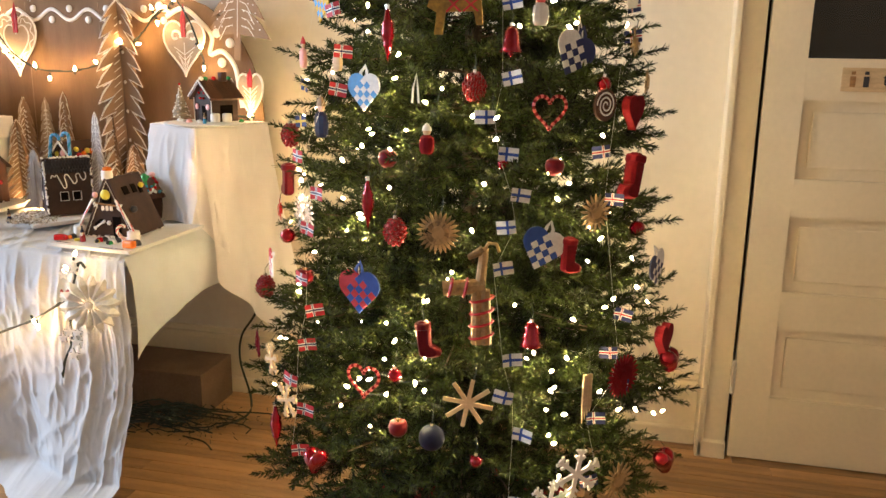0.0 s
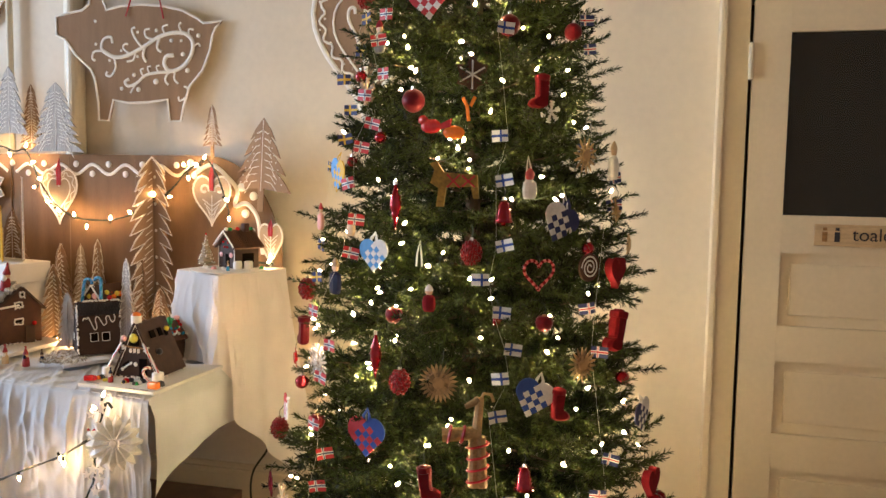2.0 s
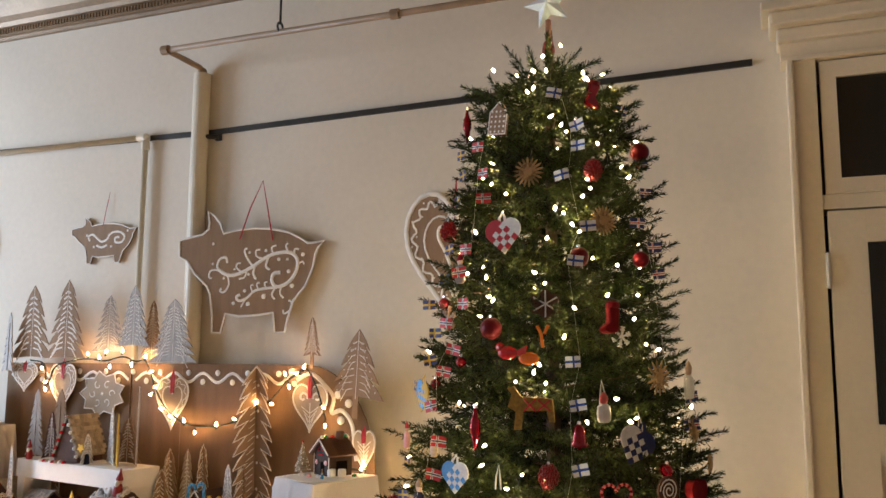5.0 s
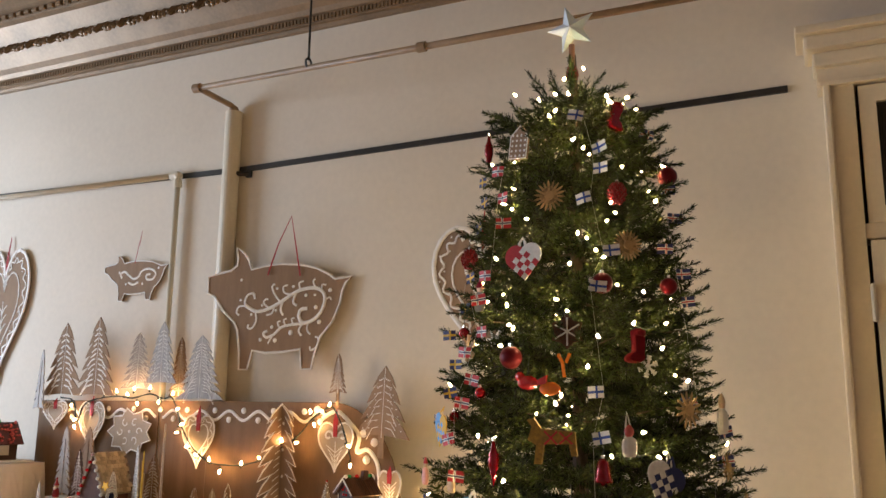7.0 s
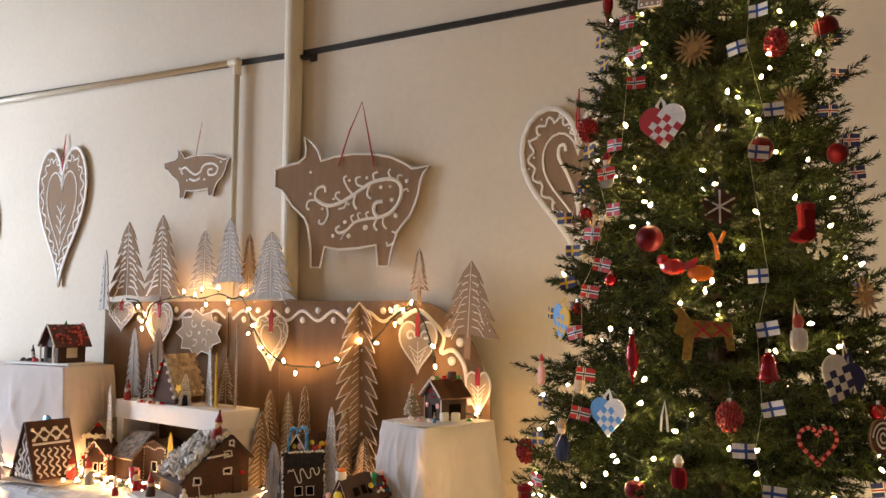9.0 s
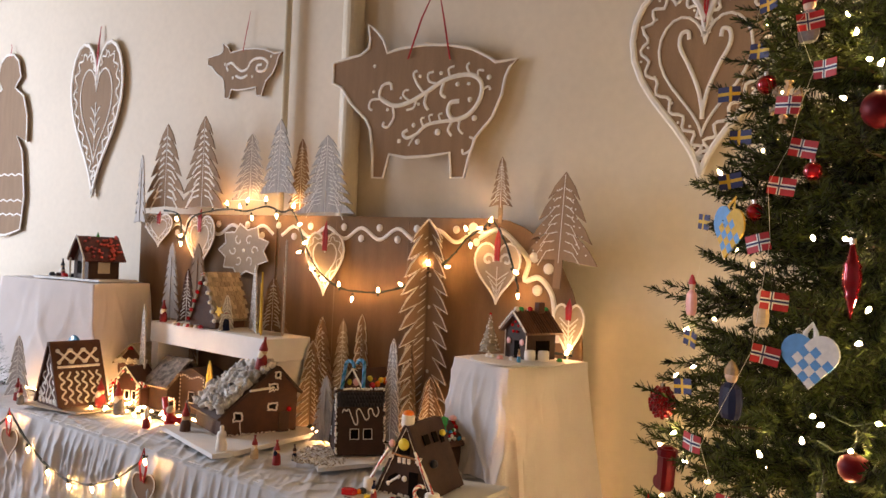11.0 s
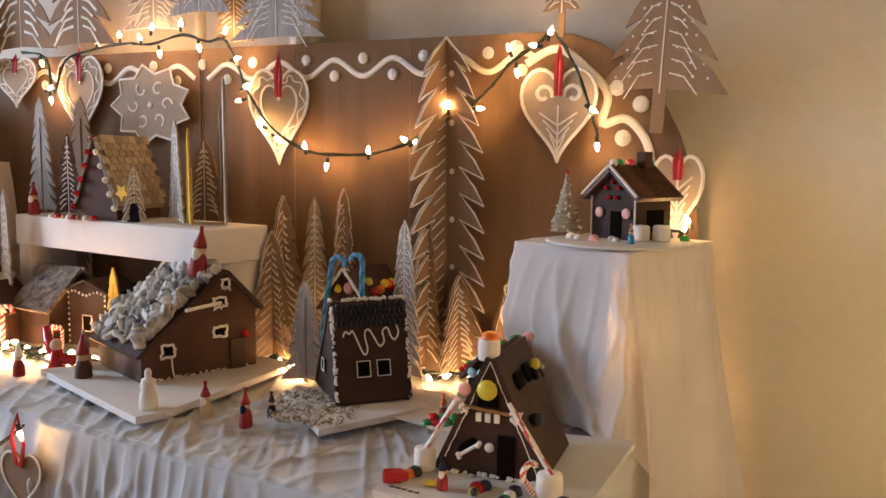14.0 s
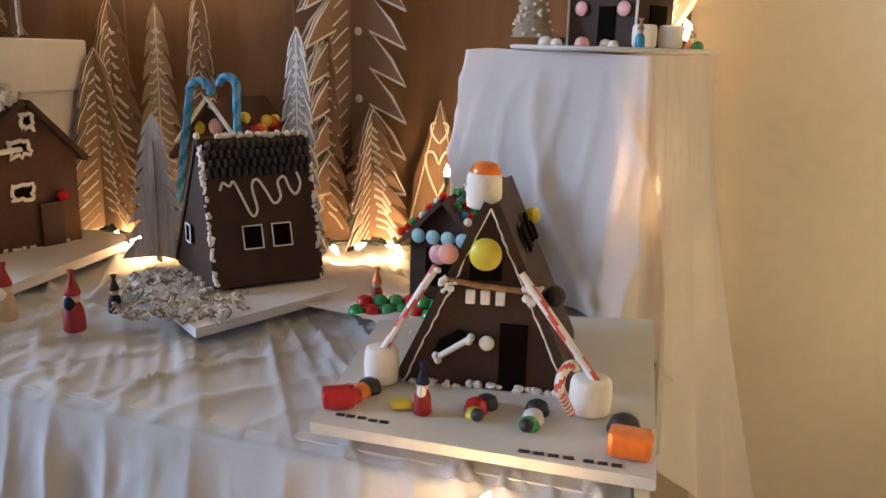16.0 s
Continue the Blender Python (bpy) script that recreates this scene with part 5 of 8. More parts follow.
piped(bm, smooth_line([(-1.64, 1.47), (-1.57, 1.50), (-1.50, 1.45), (-1.46, 1.40), (-1.47, 1.34), (-1.42, 1.35), (-1.375, 1.30), (-1.36, 1.22), (-1.35, 1.15)], 5), 0.018, DY - 0.013)
for x, z in ((-1.665, 1.505), (-1.53, 1.43), (-1.44, 1.415), (-1.425, 1.31), (-1.39, 1.38), (-1.33, 1.25), (-1.40, 1.24)):
    dot(bm, x, z, 0.018, DY - 0.013)
part("icing", bm, ICING, back, "white painted wave and dots")

# ---- cardboard firs and hearts ----
def fir_line(w, h, tiers, stem=0.0, notch=0.56, droop=0.4, slim=0.22):
    """Outline of a cut-out fir: rounded boughs that droop to a point; slim is the share of its width at the top tier."""
    right = [(0, h)]
    for k in range(1, tiers + 1):
        z = h - h * (k / (tiers + 0.15)) * 0.97
        hw = w / 2 * min(1.0, slim + (1 - slim) * k / tiers * (1.0 if slim < 0.4 else 2.5))
        drop = 0.30 * h / tiers
        tip, (px, pz) = (hw, max(0.0, z - drop * droop)), right[-1]
        dx, dz = tip[0] - px, tip[1] - pz
        right.append((px + 0.55 * dx - 0.05 * dz, pz + 0.55 * dz + 0.05 * dx))
        right.append(tip)
        if k < tiers:
            right.append((hw * notch, z + drop * 0.35))
    right.append((0.035 * w + 0.004, 0.01))
    if stem:
        right.append((0.035 * w + 0.004, -stem))
    return right + [(-x, z) for x, z in right[:0:-1]]
def card_fir(m, w, h, tiers, mat=CARD, style="rib", stem=0.0, label="brown cardboard fir tree with white ribs", thick=0.005, slim=0.22, crossed=False):
    root = thing("cardboard_fir", m, label, "cardboard tree", "cut-out firs")
    line = fir_line(w, h, tiers, stem, 0.36 if style == "dots" else 0.44, 1.15 if style == "dots" else 0.95, slim)
    part("board", made(slab, line, 0, thick), mat, root)
    if crossed:
        part("cross_board", made(slab, line, -thick / 2, thick / 2, Matrix.Translation((0, thick / 2, 0)) @ Matrix.Rotation(radians(78), 4, "Z")), mat, root)
    bm = bmesh.new()
    if crossed:
        for side in (-1, 1):
            m2 = Matrix.Translation((0, thick / 2, 0)) @ Matrix.Rotation(radians(78), 4, "Z") @ Matrix.Translation((0, side * (thick / 2 + 0.0005), 0))
            piped(bm, line, 0.0055 if style == "dots" else 0.0028, 0, True, m2)
            for k in range(tiers * 2):
                f = (k + 0.5) / (tiers * 2)
                for e in (-1, 1):
                    hw = w / 2 * (0.9 - 0.7 * f)
                    piped(bm, [(e * hw * 0.15, h * (0.08 + 0.85 * f)), (e * hw * 0.7, h * (0.08 + 0.85 * f) - 0.4 * hw)], 0.0032, 0, False, m2)
    if style in ("edge", "dots"):
        piped(bm, line, 0.0055 if style == "dots" else 0.0034, -0.0005, True)
    if style != "bare":
        piped(bm, [(0, 0.0), (0, h * 0.97)], 0.0030, -0.0005)
        n = max(8, int(tiers * 2.0)) if style != "dots" else 0
        for k in range(n):
            z = h * (0.10 + 0.78 * k / n)
            hw = w / 2 * (0.86 - 0.72 * k / n)
            for s in (-1, 1):
                o, e = rng.uniform(0.10, 0.22), rng.uniform(0.55, 0.85)
                steep = rng.uniform(0.8, 1.2)
                piped(bm, [(s * hw * o, z + 0.045 * h), (s * hw * (o + e) / 2, z + 0.02 * h), (s * hw * e, z + 0.045 * h - 0.62 * hw * e * steep)], rng.uniform(0.022, 0.034) * w + 0.0008 if style == "rib" else rng.uniform(0.0022, 0.0036), -0.0005)
                if style == "lace":
                    for q in range(3):
                        dot(bm, s * hw * (0.3 + 0.25 * q), z + 0.03 * h - 0.01 * q * h, 0.003, -0.0005)
    if style == "dots":
        for k in range(11):
            dot(bm, 0.016 * (-1) ** k, h * (0.08 + 0.08 * k), 0.007, -0.0005)
    if len(bm.verts):
        part("icing", bm, ICING, root, "white painted ribs")
    else:
        bm.free()
        part("spine", made(box, 0, -0.001, h * 0.42, 0.004, 0.003, h * 0.80), mat, root)
        part("stake", made(rod, (0, thick + 0.003, 0.0), (0, thick + 0.003, h * 0.6), 0.003), WOOD_PALE, root, "thin wooden stake")
    return root
SILVER_L, RIB_L = "frosted grey corrugated card fir", "brown cardboard fir tree with white ribs"
TOPS = DY - 0.03
card_fir(pose(-3.250, TOPS - 0.03, 1.49, 0, 0, -12), 0.10, 0.29, 7, CARD_SILVER, "bare", label=SILVER_L)
card_fir(pose(-3.135, TOPS, 1.555), 0.265, 0.358, 5, CARD, "rib")
card_fir(pose(-2.905, TOPS - 0.012, 1.555), 0.255, 0.378, 6, CARD, "rib")
card_fir(pose(-2.655, TOPS, 1.585, 0, 0, 12), 0.175, 0.27, 8, CARD_SILVER, "edge", label="pale frosted card fir with white edges")
card_fir(pose(-2.475, TOPS - 0.04, 1.61), 0.19, 0.285, 6, CARD_SILVER, "lace", label=SILVER_L)
card_fir(pose(-2.400, TOPS, 1.545, 0, 0, 20), 0.105, 0.28, 9, CARD, "rib")
card_fir(pose(-2.245, TOPS - 0.045, 1.538), 0.270, 0.288, 8, CARD_SILVER, "lace", label="broad grey corrugated card fir")
card_fir(pose(-1.560, TOPS, 1.572), 0.085, 0.165, 7, CARD, "rib", stem=0.05, label="narrow cardboard fir on a stem")
card_fir(pose(-1.352, DY - 0.028, 1.400, 0, 3, -8), 0.275, 0.285, 4, CARD, "lace", stem=0.08, label="wide cardboard fir dotted with white on a stem")
card_fir(pose(-1.800, 2.835, 0.86, 0, -1.0, -14), 0.205, 0.668, 11, CARD, "dots", slim=0.55, crossed=True, label="tall pale cardboard fir with white edges and dots")
# firs standing on the table
card_fir(pose(-2.21, 2.745, 0.785, 0, 0, -12), 0.155, 0.305, 7, CARD, "lace", label="gilt-lit cardboard fir with fine white lace", crossed=True)
card_fir(pose(-2.215, 2.80, 0.785, 0, 0, 8), 0.16, 0.385, 8, CARD, "rib", crossed=True)
card_fir(pose(-2.150, 2.84, 0.785, 0, 0, 30), 0.105, 0.385, 9, CARD_PALE, "rib", label="slender cardboard fir with white ribs")
card_fir(pose(-2.075, 2.845, 0.785, 0, 0, -20), 0.10, 0.405, 9, CARD, "rib", crossed=True)
card_fir(pose(-2.028, 2.60, 0.782, 0, 0, 5), 0.115, 0.222, 8, CARD_SILVER, "bare", label="grey corrugated card fir on the sheet")
card_fir(pose(-1.852, 2.72, 0.785, 0, 0, -12), 0.105, 0.345, 10, CARD_SILVER, "edge", label="thin frosted card fir with white edges")
card_fir(pose(-1.835, 2.79, 0.785, 0, 0, -15), 0.12, 0.36, 8, CARD, "rib", crossed=True)
card_fir(pose(-1.758, 2.80, 0.785, 0, 0, 0), 0.155, 0.222, 7, CARD, "rib", crossed=True)
card_fir(pose(-1.657, 2.862, 0.785, 0, 0, 0), 0.105, 0.238, 1, CARD, "bare", label="pointed cardboard tree with white scrolls")
card_fir(pose(-2.978, 2.66, 0.785, 0, 0, -22), 0.10, 0.385, 8, CARD_SILVER, "edge", label="thin white-edged card fir seen beside the shelf")
card_fir(pose(-2.93, 2.84, 0.785, 0, 0, 0), 0.17, 0.37, 6, CARD, "bare", label="plain brown cardboard fir")
card_fir(pose(-2.600, 2.645, 0.785, 0, 0, -10), 0.085, 0.205, 6, YELLOW_CARD, "bare", label="bright yellow card fir")
card_fir(pose(-3.40, 2.42, 0.785, 0, 0, 10), 0.13, 0.24, 5, CARD_SILVER, "edge", label="grey card fir with white edges")
# small scroll-work on the pointed tree
sc = bmesh.new()
for s in (-1, 1):
    piped(sc, smooth_line([(s * x - 1.657, z) for x, z in ((0.0, 0.86), (0.018, 0.90), (0.022, 0.93), (0.010, 0.935), (0.0, 0.915))], 4), 0.004, 2.860)
    piped(sc, smooth_line([(s * x - 1.657, z) for x, z in ((0.0, 0.95), (0.012, 0.965), (0.014, 0.98), (0.006, 0.985))], 4), 0.004, 2.860)
piped(sc, [(-1.71, 0.79), (-1.657, 1.02), (-1.604, 0.79)], 0.004, 2.860)
tagged(finish("icing_scroll", sc, ICING), "white painted scrolls on the pointed cardboard tree", "painted icing")

def hung_heart(x, z, w, h, y, mat, label, style, rib=0.05, rz=0):
    root = thing("hanging_heart", pose(x, y, z, 0, 0, rz), label, "hanging heart", "hearts on the backdrop")
    line = heart_line(w, h)
    part("board", made(slab, line, 0, 0.006), mat, root)
    bm = bmesh.new()
    piped(bm, line, 0.008, -0.001, True)
    if style == "leaf":
        piped(bm, [(0, h * 0.06), (0, h * 0.78)], 0.005, -0.001)
        for k in range(5):
            for s in (-1, 1):
                piped(bm, [(0, h * (0.15 + 0.11 * k)), (s * w * (0.12 + 0.045 * k), h * (0.34 + 0.105 * k))], 0.0045, -0.001)
    elif style == "scroll":
        piped(bm, [(0, h * 0.06), (0, h * 0.62)], 0.004, -0.001)
        for s in (-1, 1):
            piped(bm, [(s * x2, z2) for x2, z2 in arc(w * 0.20, h * 0.74, w * 0.13, 200, -140, 12, w * 0.05)], 0.010, -0.001)
            for k in range(4):
                piped(bm, [(0, h * (0.10 + 0.10 * k)), (s * w * (0.10 + 0.05 * k), h * (0.30 + 0.08 * k))], 0.004, -0.001)
    else:
        piped(bm, scaled(line, 0.62, 0, h * 0.58), 0.006, -0.001, True)
        piped(bm, wavy(scaled(line, 0.82, 0, h * 0.57), 0.006, 16), 0.004, -0.001, True)
    part("icing", bm, ICING, root, "white painted lines")
    bm = bmesh.new()
    sweep(bm, [(0.004, -0.004, h * 0.72), (0.006, -0.004, h * 0.86 + rib * 0.4), (0.0, 0.004, h * 0.86 + rib), (-0.006, -0.004, h * 0.86 + rib * 0.4), (-0.004, -0.004, h * 0.72)], 0.006, 5, 0.35)
    part("ribbon", bm, RIBBON, root, "red satin ribbon")
    return root
hung_heart(-3.16, 1.395, 0.16, 0.135, DY - 0.032, CARD_PALE, "small pale heart hung on the backdrop", "line", 0.03)
hung_heart(-2.915, 1.30, 0.165, 0.225, DY - 0.034, CARD_PALE, "pale cardboard heart with white outlines on a red ribbon", "line", 0.06)
hung_heart(-2.263, 1.245, 0.15, 0.225, DY - 0.040, CARD_PALE, "pale cardboard heart with white waves on a red ribbon", "line", 0.075, 14)
hung_heart(-1.562, 1.258, 0.165, 0.195, DY - 0.030, CARD_PALE, "cardboard heart with white scrolls on a red ribbon", "scroll", 0.085)
hung_heart(-1.308, 1.106, 0.10, 0.165, DY - 0.030, CARD_PALE, "cardboard heart with white leaf ribs on a red ribbon", "leaf", 0.04)
ck = thing("star_cookie", pose(-2.67, DY - 0.034, 1.395), "pale star-shaped cardboard cookie with white curls", "hanging star", "hearts on the backdrop")
line = [((0.125 if k % 2 else 0.095) * math.cos(2 * math.pi * k / 18) * 1.08, (0.125 if k % 2 else 0.095) * 0.85 * math.sin(2 * math.pi * k / 18)) for k in range(18)]
part("board", made(slab, line, 0, 0.006), CARD_PALE, ck)
bm = bmesh.new()
piped(bm, line, 0.007, -0.001, True)
for k in range(6):
    a = 60 * k
    piped(bm, arc(0.055 * math.cos(radians(a)), 0.045 * math.sin(radians(a)), 0.020, a, a + 250, 8, 0.008), 0.006, -0.001)
dot(bm, 0, 0, 0.008, -0.001)
part("icing", bm, ICING, ck, "white painted curls")

# ---- strings of lamps ----
def light_string(name, line, lamps, label, drop=0.0, tilt=120):
    root = thing(name, pose(0, 0, 0), label, "fairy lights", "strings of lights")
    bm = bmesh.new()
    sweep(bm, smooth_line(line, 4), 0.0028, 5)
    sweep(bm, [(x + 0.003 * math.sin(9 * i), y - 0.003, z + 0.004 * math.cos(7 * i)) for i, (x, y, z) in enumerate(smooth_line(line, 4))], 0.0022, 5)
    part("wire", bm, WIRE, root)
    sock = bmesh.new()
    for x, y, z, a in lamps:
        b = new("bulb", BULB_B)
        b.parent = root
        b.matrix_basis = pose(x, y, z, 0, a, 0)
        d = Vector((math.sin(radians(a)), 0, math.cos(radians(a))))
        rod(sock, Vector((x, y, z)) - d * 0.012, Vector((x, y, z)) + d * 0.002, 0.004, seg=6)
    part("socket", sock, WIRE, root)["kind"] = "stuff"
    return root
LY = DY - 0.062
sw = [(-2.70, 1.55), (-2.634, 1.549), (-2.536, 1.565), (-2.459, 1.547), (-2.408, 1.551), (-2.369, 1.491), (-2.333, 1.414), (-2.266, 1.33), (-2.161, 1.276), (-2.072, 1.267), (-1.986, 1.275),
      (-1.904, 1.294), (-1.835, 1.336), (-1.751, 1.376), (-1.70, 1.423), (-1.664, 1.463), (-1.602, 1.504), (-1.568, 1.526), (-1.515, 1.447), (-1.486, 1.369), (-1.468, 1.312)]
light_string("light_string", [(x, LY, z) for x, z in sw], [(x, LY - 0.006, z, a) for x, z, a in (
    (-2.665, 1.556, -20), (-2.63, 1.58, 10), (-2.605, 1.53, 170), (-2.535, 1.585, 5), (-2.48, 1.54, 170), (-2.40, 1.56, 15), (-2.372, 1.50, 80), (-2.352, 1.40, -100), (-2.345, 1.43, 60),
    (-2.29, 1.335, -70), (-2.255, 1.31, 120), (-2.17, 1.28, -10), (-2.11, 1.25, 190), (-2.0, 1.27, 0), (-1.90, 1.30, -60), (-1.885, 1.295, 60), (-1.865, 1.305, 100),
    (-1.80, 1.37, 0), (-1.735, 1.372, 90), (-1.66, 1.49, -20), (-1.645, 1.455, 170), (-1.60, 1.50, -80), (-1.575, 1.52, 20), (-1.485, 1.37, 120), (-1.468, 1.30, 175))],
    "green-wired string of amber lamps swagged over the backdrop")
light_string("light_string", [(-3.12, LY + 0.02, 1.545), (-3.03, LY + 0.02, 1.53), (-2.99, LY + 0.01, 1.43), (-2.95, LY + 0.015, 1.52), (-2.85, LY + 0.03, 1.548), (-2.70, LY + 0.01, 1.555)],
             [(-3.026, LY, 1.52, 160), (-2.994, LY, 1.42, 170), (-3.0, LY - 0.002, 1.44, 60), (-2.85, LY + 0.03, 1.56, 10), (-2.76, LY + 0.02, 1.57, -10)], "short string of amber lamps behind the pale hearts")

# ---- stands, shelf and the gingerbread village on the table ----
TZ = 0.782
def lerp(a, b, t):
    return tuple(x + (y - x) * t for x, y in zip(a, b))
def drape(name, corners, top, lows, flare, mat, label, seedv, thick=0.0, folds_n=5):
    """A cloth over a box: the top and the sides that hang from the given corners, each to its own height."""
    root = thing(name, pose(0, 0, 0), label, "draped cloth")
    n = len(corners)
    def topf(u, v):
        a, b = lerp(corners[0], corners[1], u), lerp(corners[3], corners[2], u)
        x, y = lerp(a, b, v)
        return (x, y, top + 0.003 * noise.noise((x * 12, y * 12, seedv)))
    sheet("cloth_top", 14, 14, topf, mat, root)
    cx, cy = sum(c[0] for c in corners) / n, sum(c[1] for c in corners) / n
    def side(u, v):
        f = u * (n - 1)
        i = min(int(f), n - 2)
        t = f - i
        x, y = lerp(corners[i], corners[i + 1], t)
        low = lows[i] + (lows[i + 1] - lows[i]) * t
        dx, dy = x - cx, y - cy
        l = math.hypot(dx, dy)
        out = flare * v ** 1.2 + 0.010 * v * math.sin(u * folds_n * 6.28 + 2 * math.sin(u * 9) + seedv) + 0.006 * v * noise.noise((u * 12, v * 2, seedv)) + 0.020 * v ** 0.6 * (1 - abs(math.sin(math.pi * (u * 6.5 - 0.8 * v + 0.35 * noise.noise((u * 5, v * 1.5, seedv)))))) ** 4 + 0.010 * v ** 0.5 * (1 - abs(math.sin(math.pi * (u * 15 + 1.1 * v + 0.6 * noise.noise((u * 7, v * 2, seedv + 3)))))) ** 4 + 0.004
        k = min(1.0, v * 8)
        return (x + dx / l * out * k, y + dy / l * out * k, top - v * (top - low) + (0.003 * noise.noise((x * 12, y * 12, seedv)) if v == 0 else 0))
    sheet("cloth_side", 34, 130, side, mat, root)
    return root
# box under the right-hand cloth and the cloth itself
A, B, C, E_ = (-1.580, 2.645), (-1.340, 2.525), (-1.232, 2.845), (-1.49, 2.868)
def prism(bm, pts, z0, z1):
    lo, hi = [bm.verts.new((x, y, z0)) for x, y in pts], [bm.verts.new((x, y, z1)) for x, y in pts]
    bm.faces.new(lo[::-1])
    bm.faces.new(hi)
    for i in range(len(pts)):
        bm.faces.new((lo[i], lo[(i + 1) % len(pts)], hi[(i + 1) % len(pts)], hi[i]))
bm = bmesh.new()
prism(bm, [(-1.570, 2.65), (-1.36, 2.545), (-1.345, 2.84), (-1.48, 2.855)], TZ, 1.100)
tagged(finish("box", bm, CARD), "cardboard box hidden under a white cloth", "box")
right_stand = drape("draped_stand", [E_, A, B, C], 1.106, [0.80, 0.787, 0.785, 0.44], 0.022, SHEER, "thin white cloth draped over a box and down the table end", 2.0)
def tail(u, v):
    """The loose end of that cloth, past the end of the table."""
    y = 2.53 + 0.33 * u
    x = -1.335 + 0.10 * u + 0.13 * v ** 1.1 * (0.35 + 0.65 * u) + 0.012 * math.sin(u * 17 + v * 3) * (0.3 + v)
    low = 0.60 - 0.24 * min(1, u * 1.6)
    return (x, y, 1.10 - v * (1.10 - low))
sheet("cloth_tail", 40, 50, tail, SHEER, right_stand)
def spill(u, v):
    x, y = -1.90 + 0.42 * u, 2.40 + 0.20 * v + 0.05 * math.sin(u * 5)
    return (x, y, 0.786 + 0.008 * (1 - abs(noise.noise((x * 18, y * 12, 8)))) ** 8 + 0.008 * math.exp(-((v - 0.5 - 0.2 * math.sin(u * 4)) * 5) ** 2) * (0.4 + 0.6 * math.sin(u * 3.1)))
tagged(sheet("cloth_spill", 30, 40, spill, SHEER), "loose folds of thin white cloth lying on the sheet", "draped cloth")
# left-hand stand
bm = bmesh.new()
prism(bm, [(-3.84, 2.63), (-3.21, 2.60), (-3.21, 2.86), (-3.84, 2.86)], TZ, 1.232)
tagged(finish("box", bm, CARD), "cardboard box hidden under a white cloth", "box")
drape("draped_stand", [(-3.86, 2.86), (-3.86, 2.62), (-3.19, 2.59), (-3.19, 2.86)], 1.238, [0.79, 0.79, 0.79, 0.79], 0.05, SHEER, "white cloth draped over a tall box", 5.0)
# foam bench
sh = thing("foam_bench", pose(-2.615, 2.735, TZ, 0, 0, -11.5), "white foam bench that holds part of the village", "shelf")
part("seat", made(box, 0, 0, 0.280, 0.76, 0.19, 0.08, None, 0.004), FOAM, sh)
for x in (-0.345, 0.335):
    part("leg", made(box, x, 0.0, 0.120, 0.05 if x < 0 else 0.07, 0.186, 0.24, None, 0.003), FOAM, sh)

def house(m, w, d, eaves, apex, label, wall_mat=GINGER, roof_mat=GINGER, over=0.012, thick=0.007, group="gingerbread houses"):
    """A gingerbread house: gables face -y and +y, w wide, d deep; eave heights left and right, ridge at apex."""
    root = thing("gingerbread_house", m, label, "gingerbread house", group)
    l, r = -w / 2, w / 2
    ax, az = apex
    for y in (-d / 2, d / 2 - thick):
        part("gable", made(slab, [(l, 0), (r, 0), (r, eaves[1]), (ax, az), (l, eaves[0])], y, y + thick), wall_mat, root)
    for x, e in ((l, eaves[0]), (r, eaves[1])):
        if e > 0.012:
            part("side_wall", made(box, x - math.copysign(thick / 2, x), 0, e / 2, thick, d - 2 * thick, e), wall_mat, root)
    for x, e in ((l, eaves[0]), (r, eaves[1])):
        dx, dz = x - ax, e - az
        ln = math.hypot(dx, dz)
        ux, uz = dx / ln, dz / ln
        nx, nz = (-uz, ux) if x > 0 else (uz, -ux)
        k = over if e > 0.02 else 0.0
        p = [(ax, az), (x + ux * k, e + uz * k)]
        line = [p[0], p[1], (p[1][0] + nx * thick, p[1][1] + nz * thick), (p[0][0] + nx * thick, p[0][1] + nz * thick)]
        part("roof", made(slab, line, -d / 2 - over, d / 2 + over), roof_mat, root)
    return root
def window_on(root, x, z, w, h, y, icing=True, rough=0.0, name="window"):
    """A flat near-black plate as a shaded opening, with a piped white frame, on a wall that faces -y."""
    hole = part(name, made(box, x, y, z, w, 0.0016, h), HOLE_SHADE, root)
    if icing:
        bm = bmesh.new()
        pts = [(x - w / 2, z - h / 2), (x + w / 2, z - h / 2), (x + w / 2, z + h / 2), (x - w / 2, z + h / 2)]
        line = []
        for a, b in zip(pts, pts[1:] + pts[:1]):
            for k in range(5):
                line.append((a[0] + (b[0] - a[0]) * k / 5 + rng.normal(0, rough), a[1] + (b[1] - a[1]) * k / 5 + rng.normal(0, rough)))
        piped(bm, line, 0.0035 + rough * 1.5, y - 0.001, True)
        part("icing", bm, ICING, hole)
    return hole
def blobs(bm, n, fn, r0, r1):
    for _ in range(n):
        x, y, z = fn()
        r = rng.uniform(r0, r1)
        ball(bm, x, y, z, r, r * rng.uniform(0.6, 1.0), 7, 5)
def plate(name, pts, z, h, label, mat=BOARD):
    bm = bmesh.new()
    prism(bm, pts, z, z + h)
    return tagged(finish(name, bm, mat), label, "board")
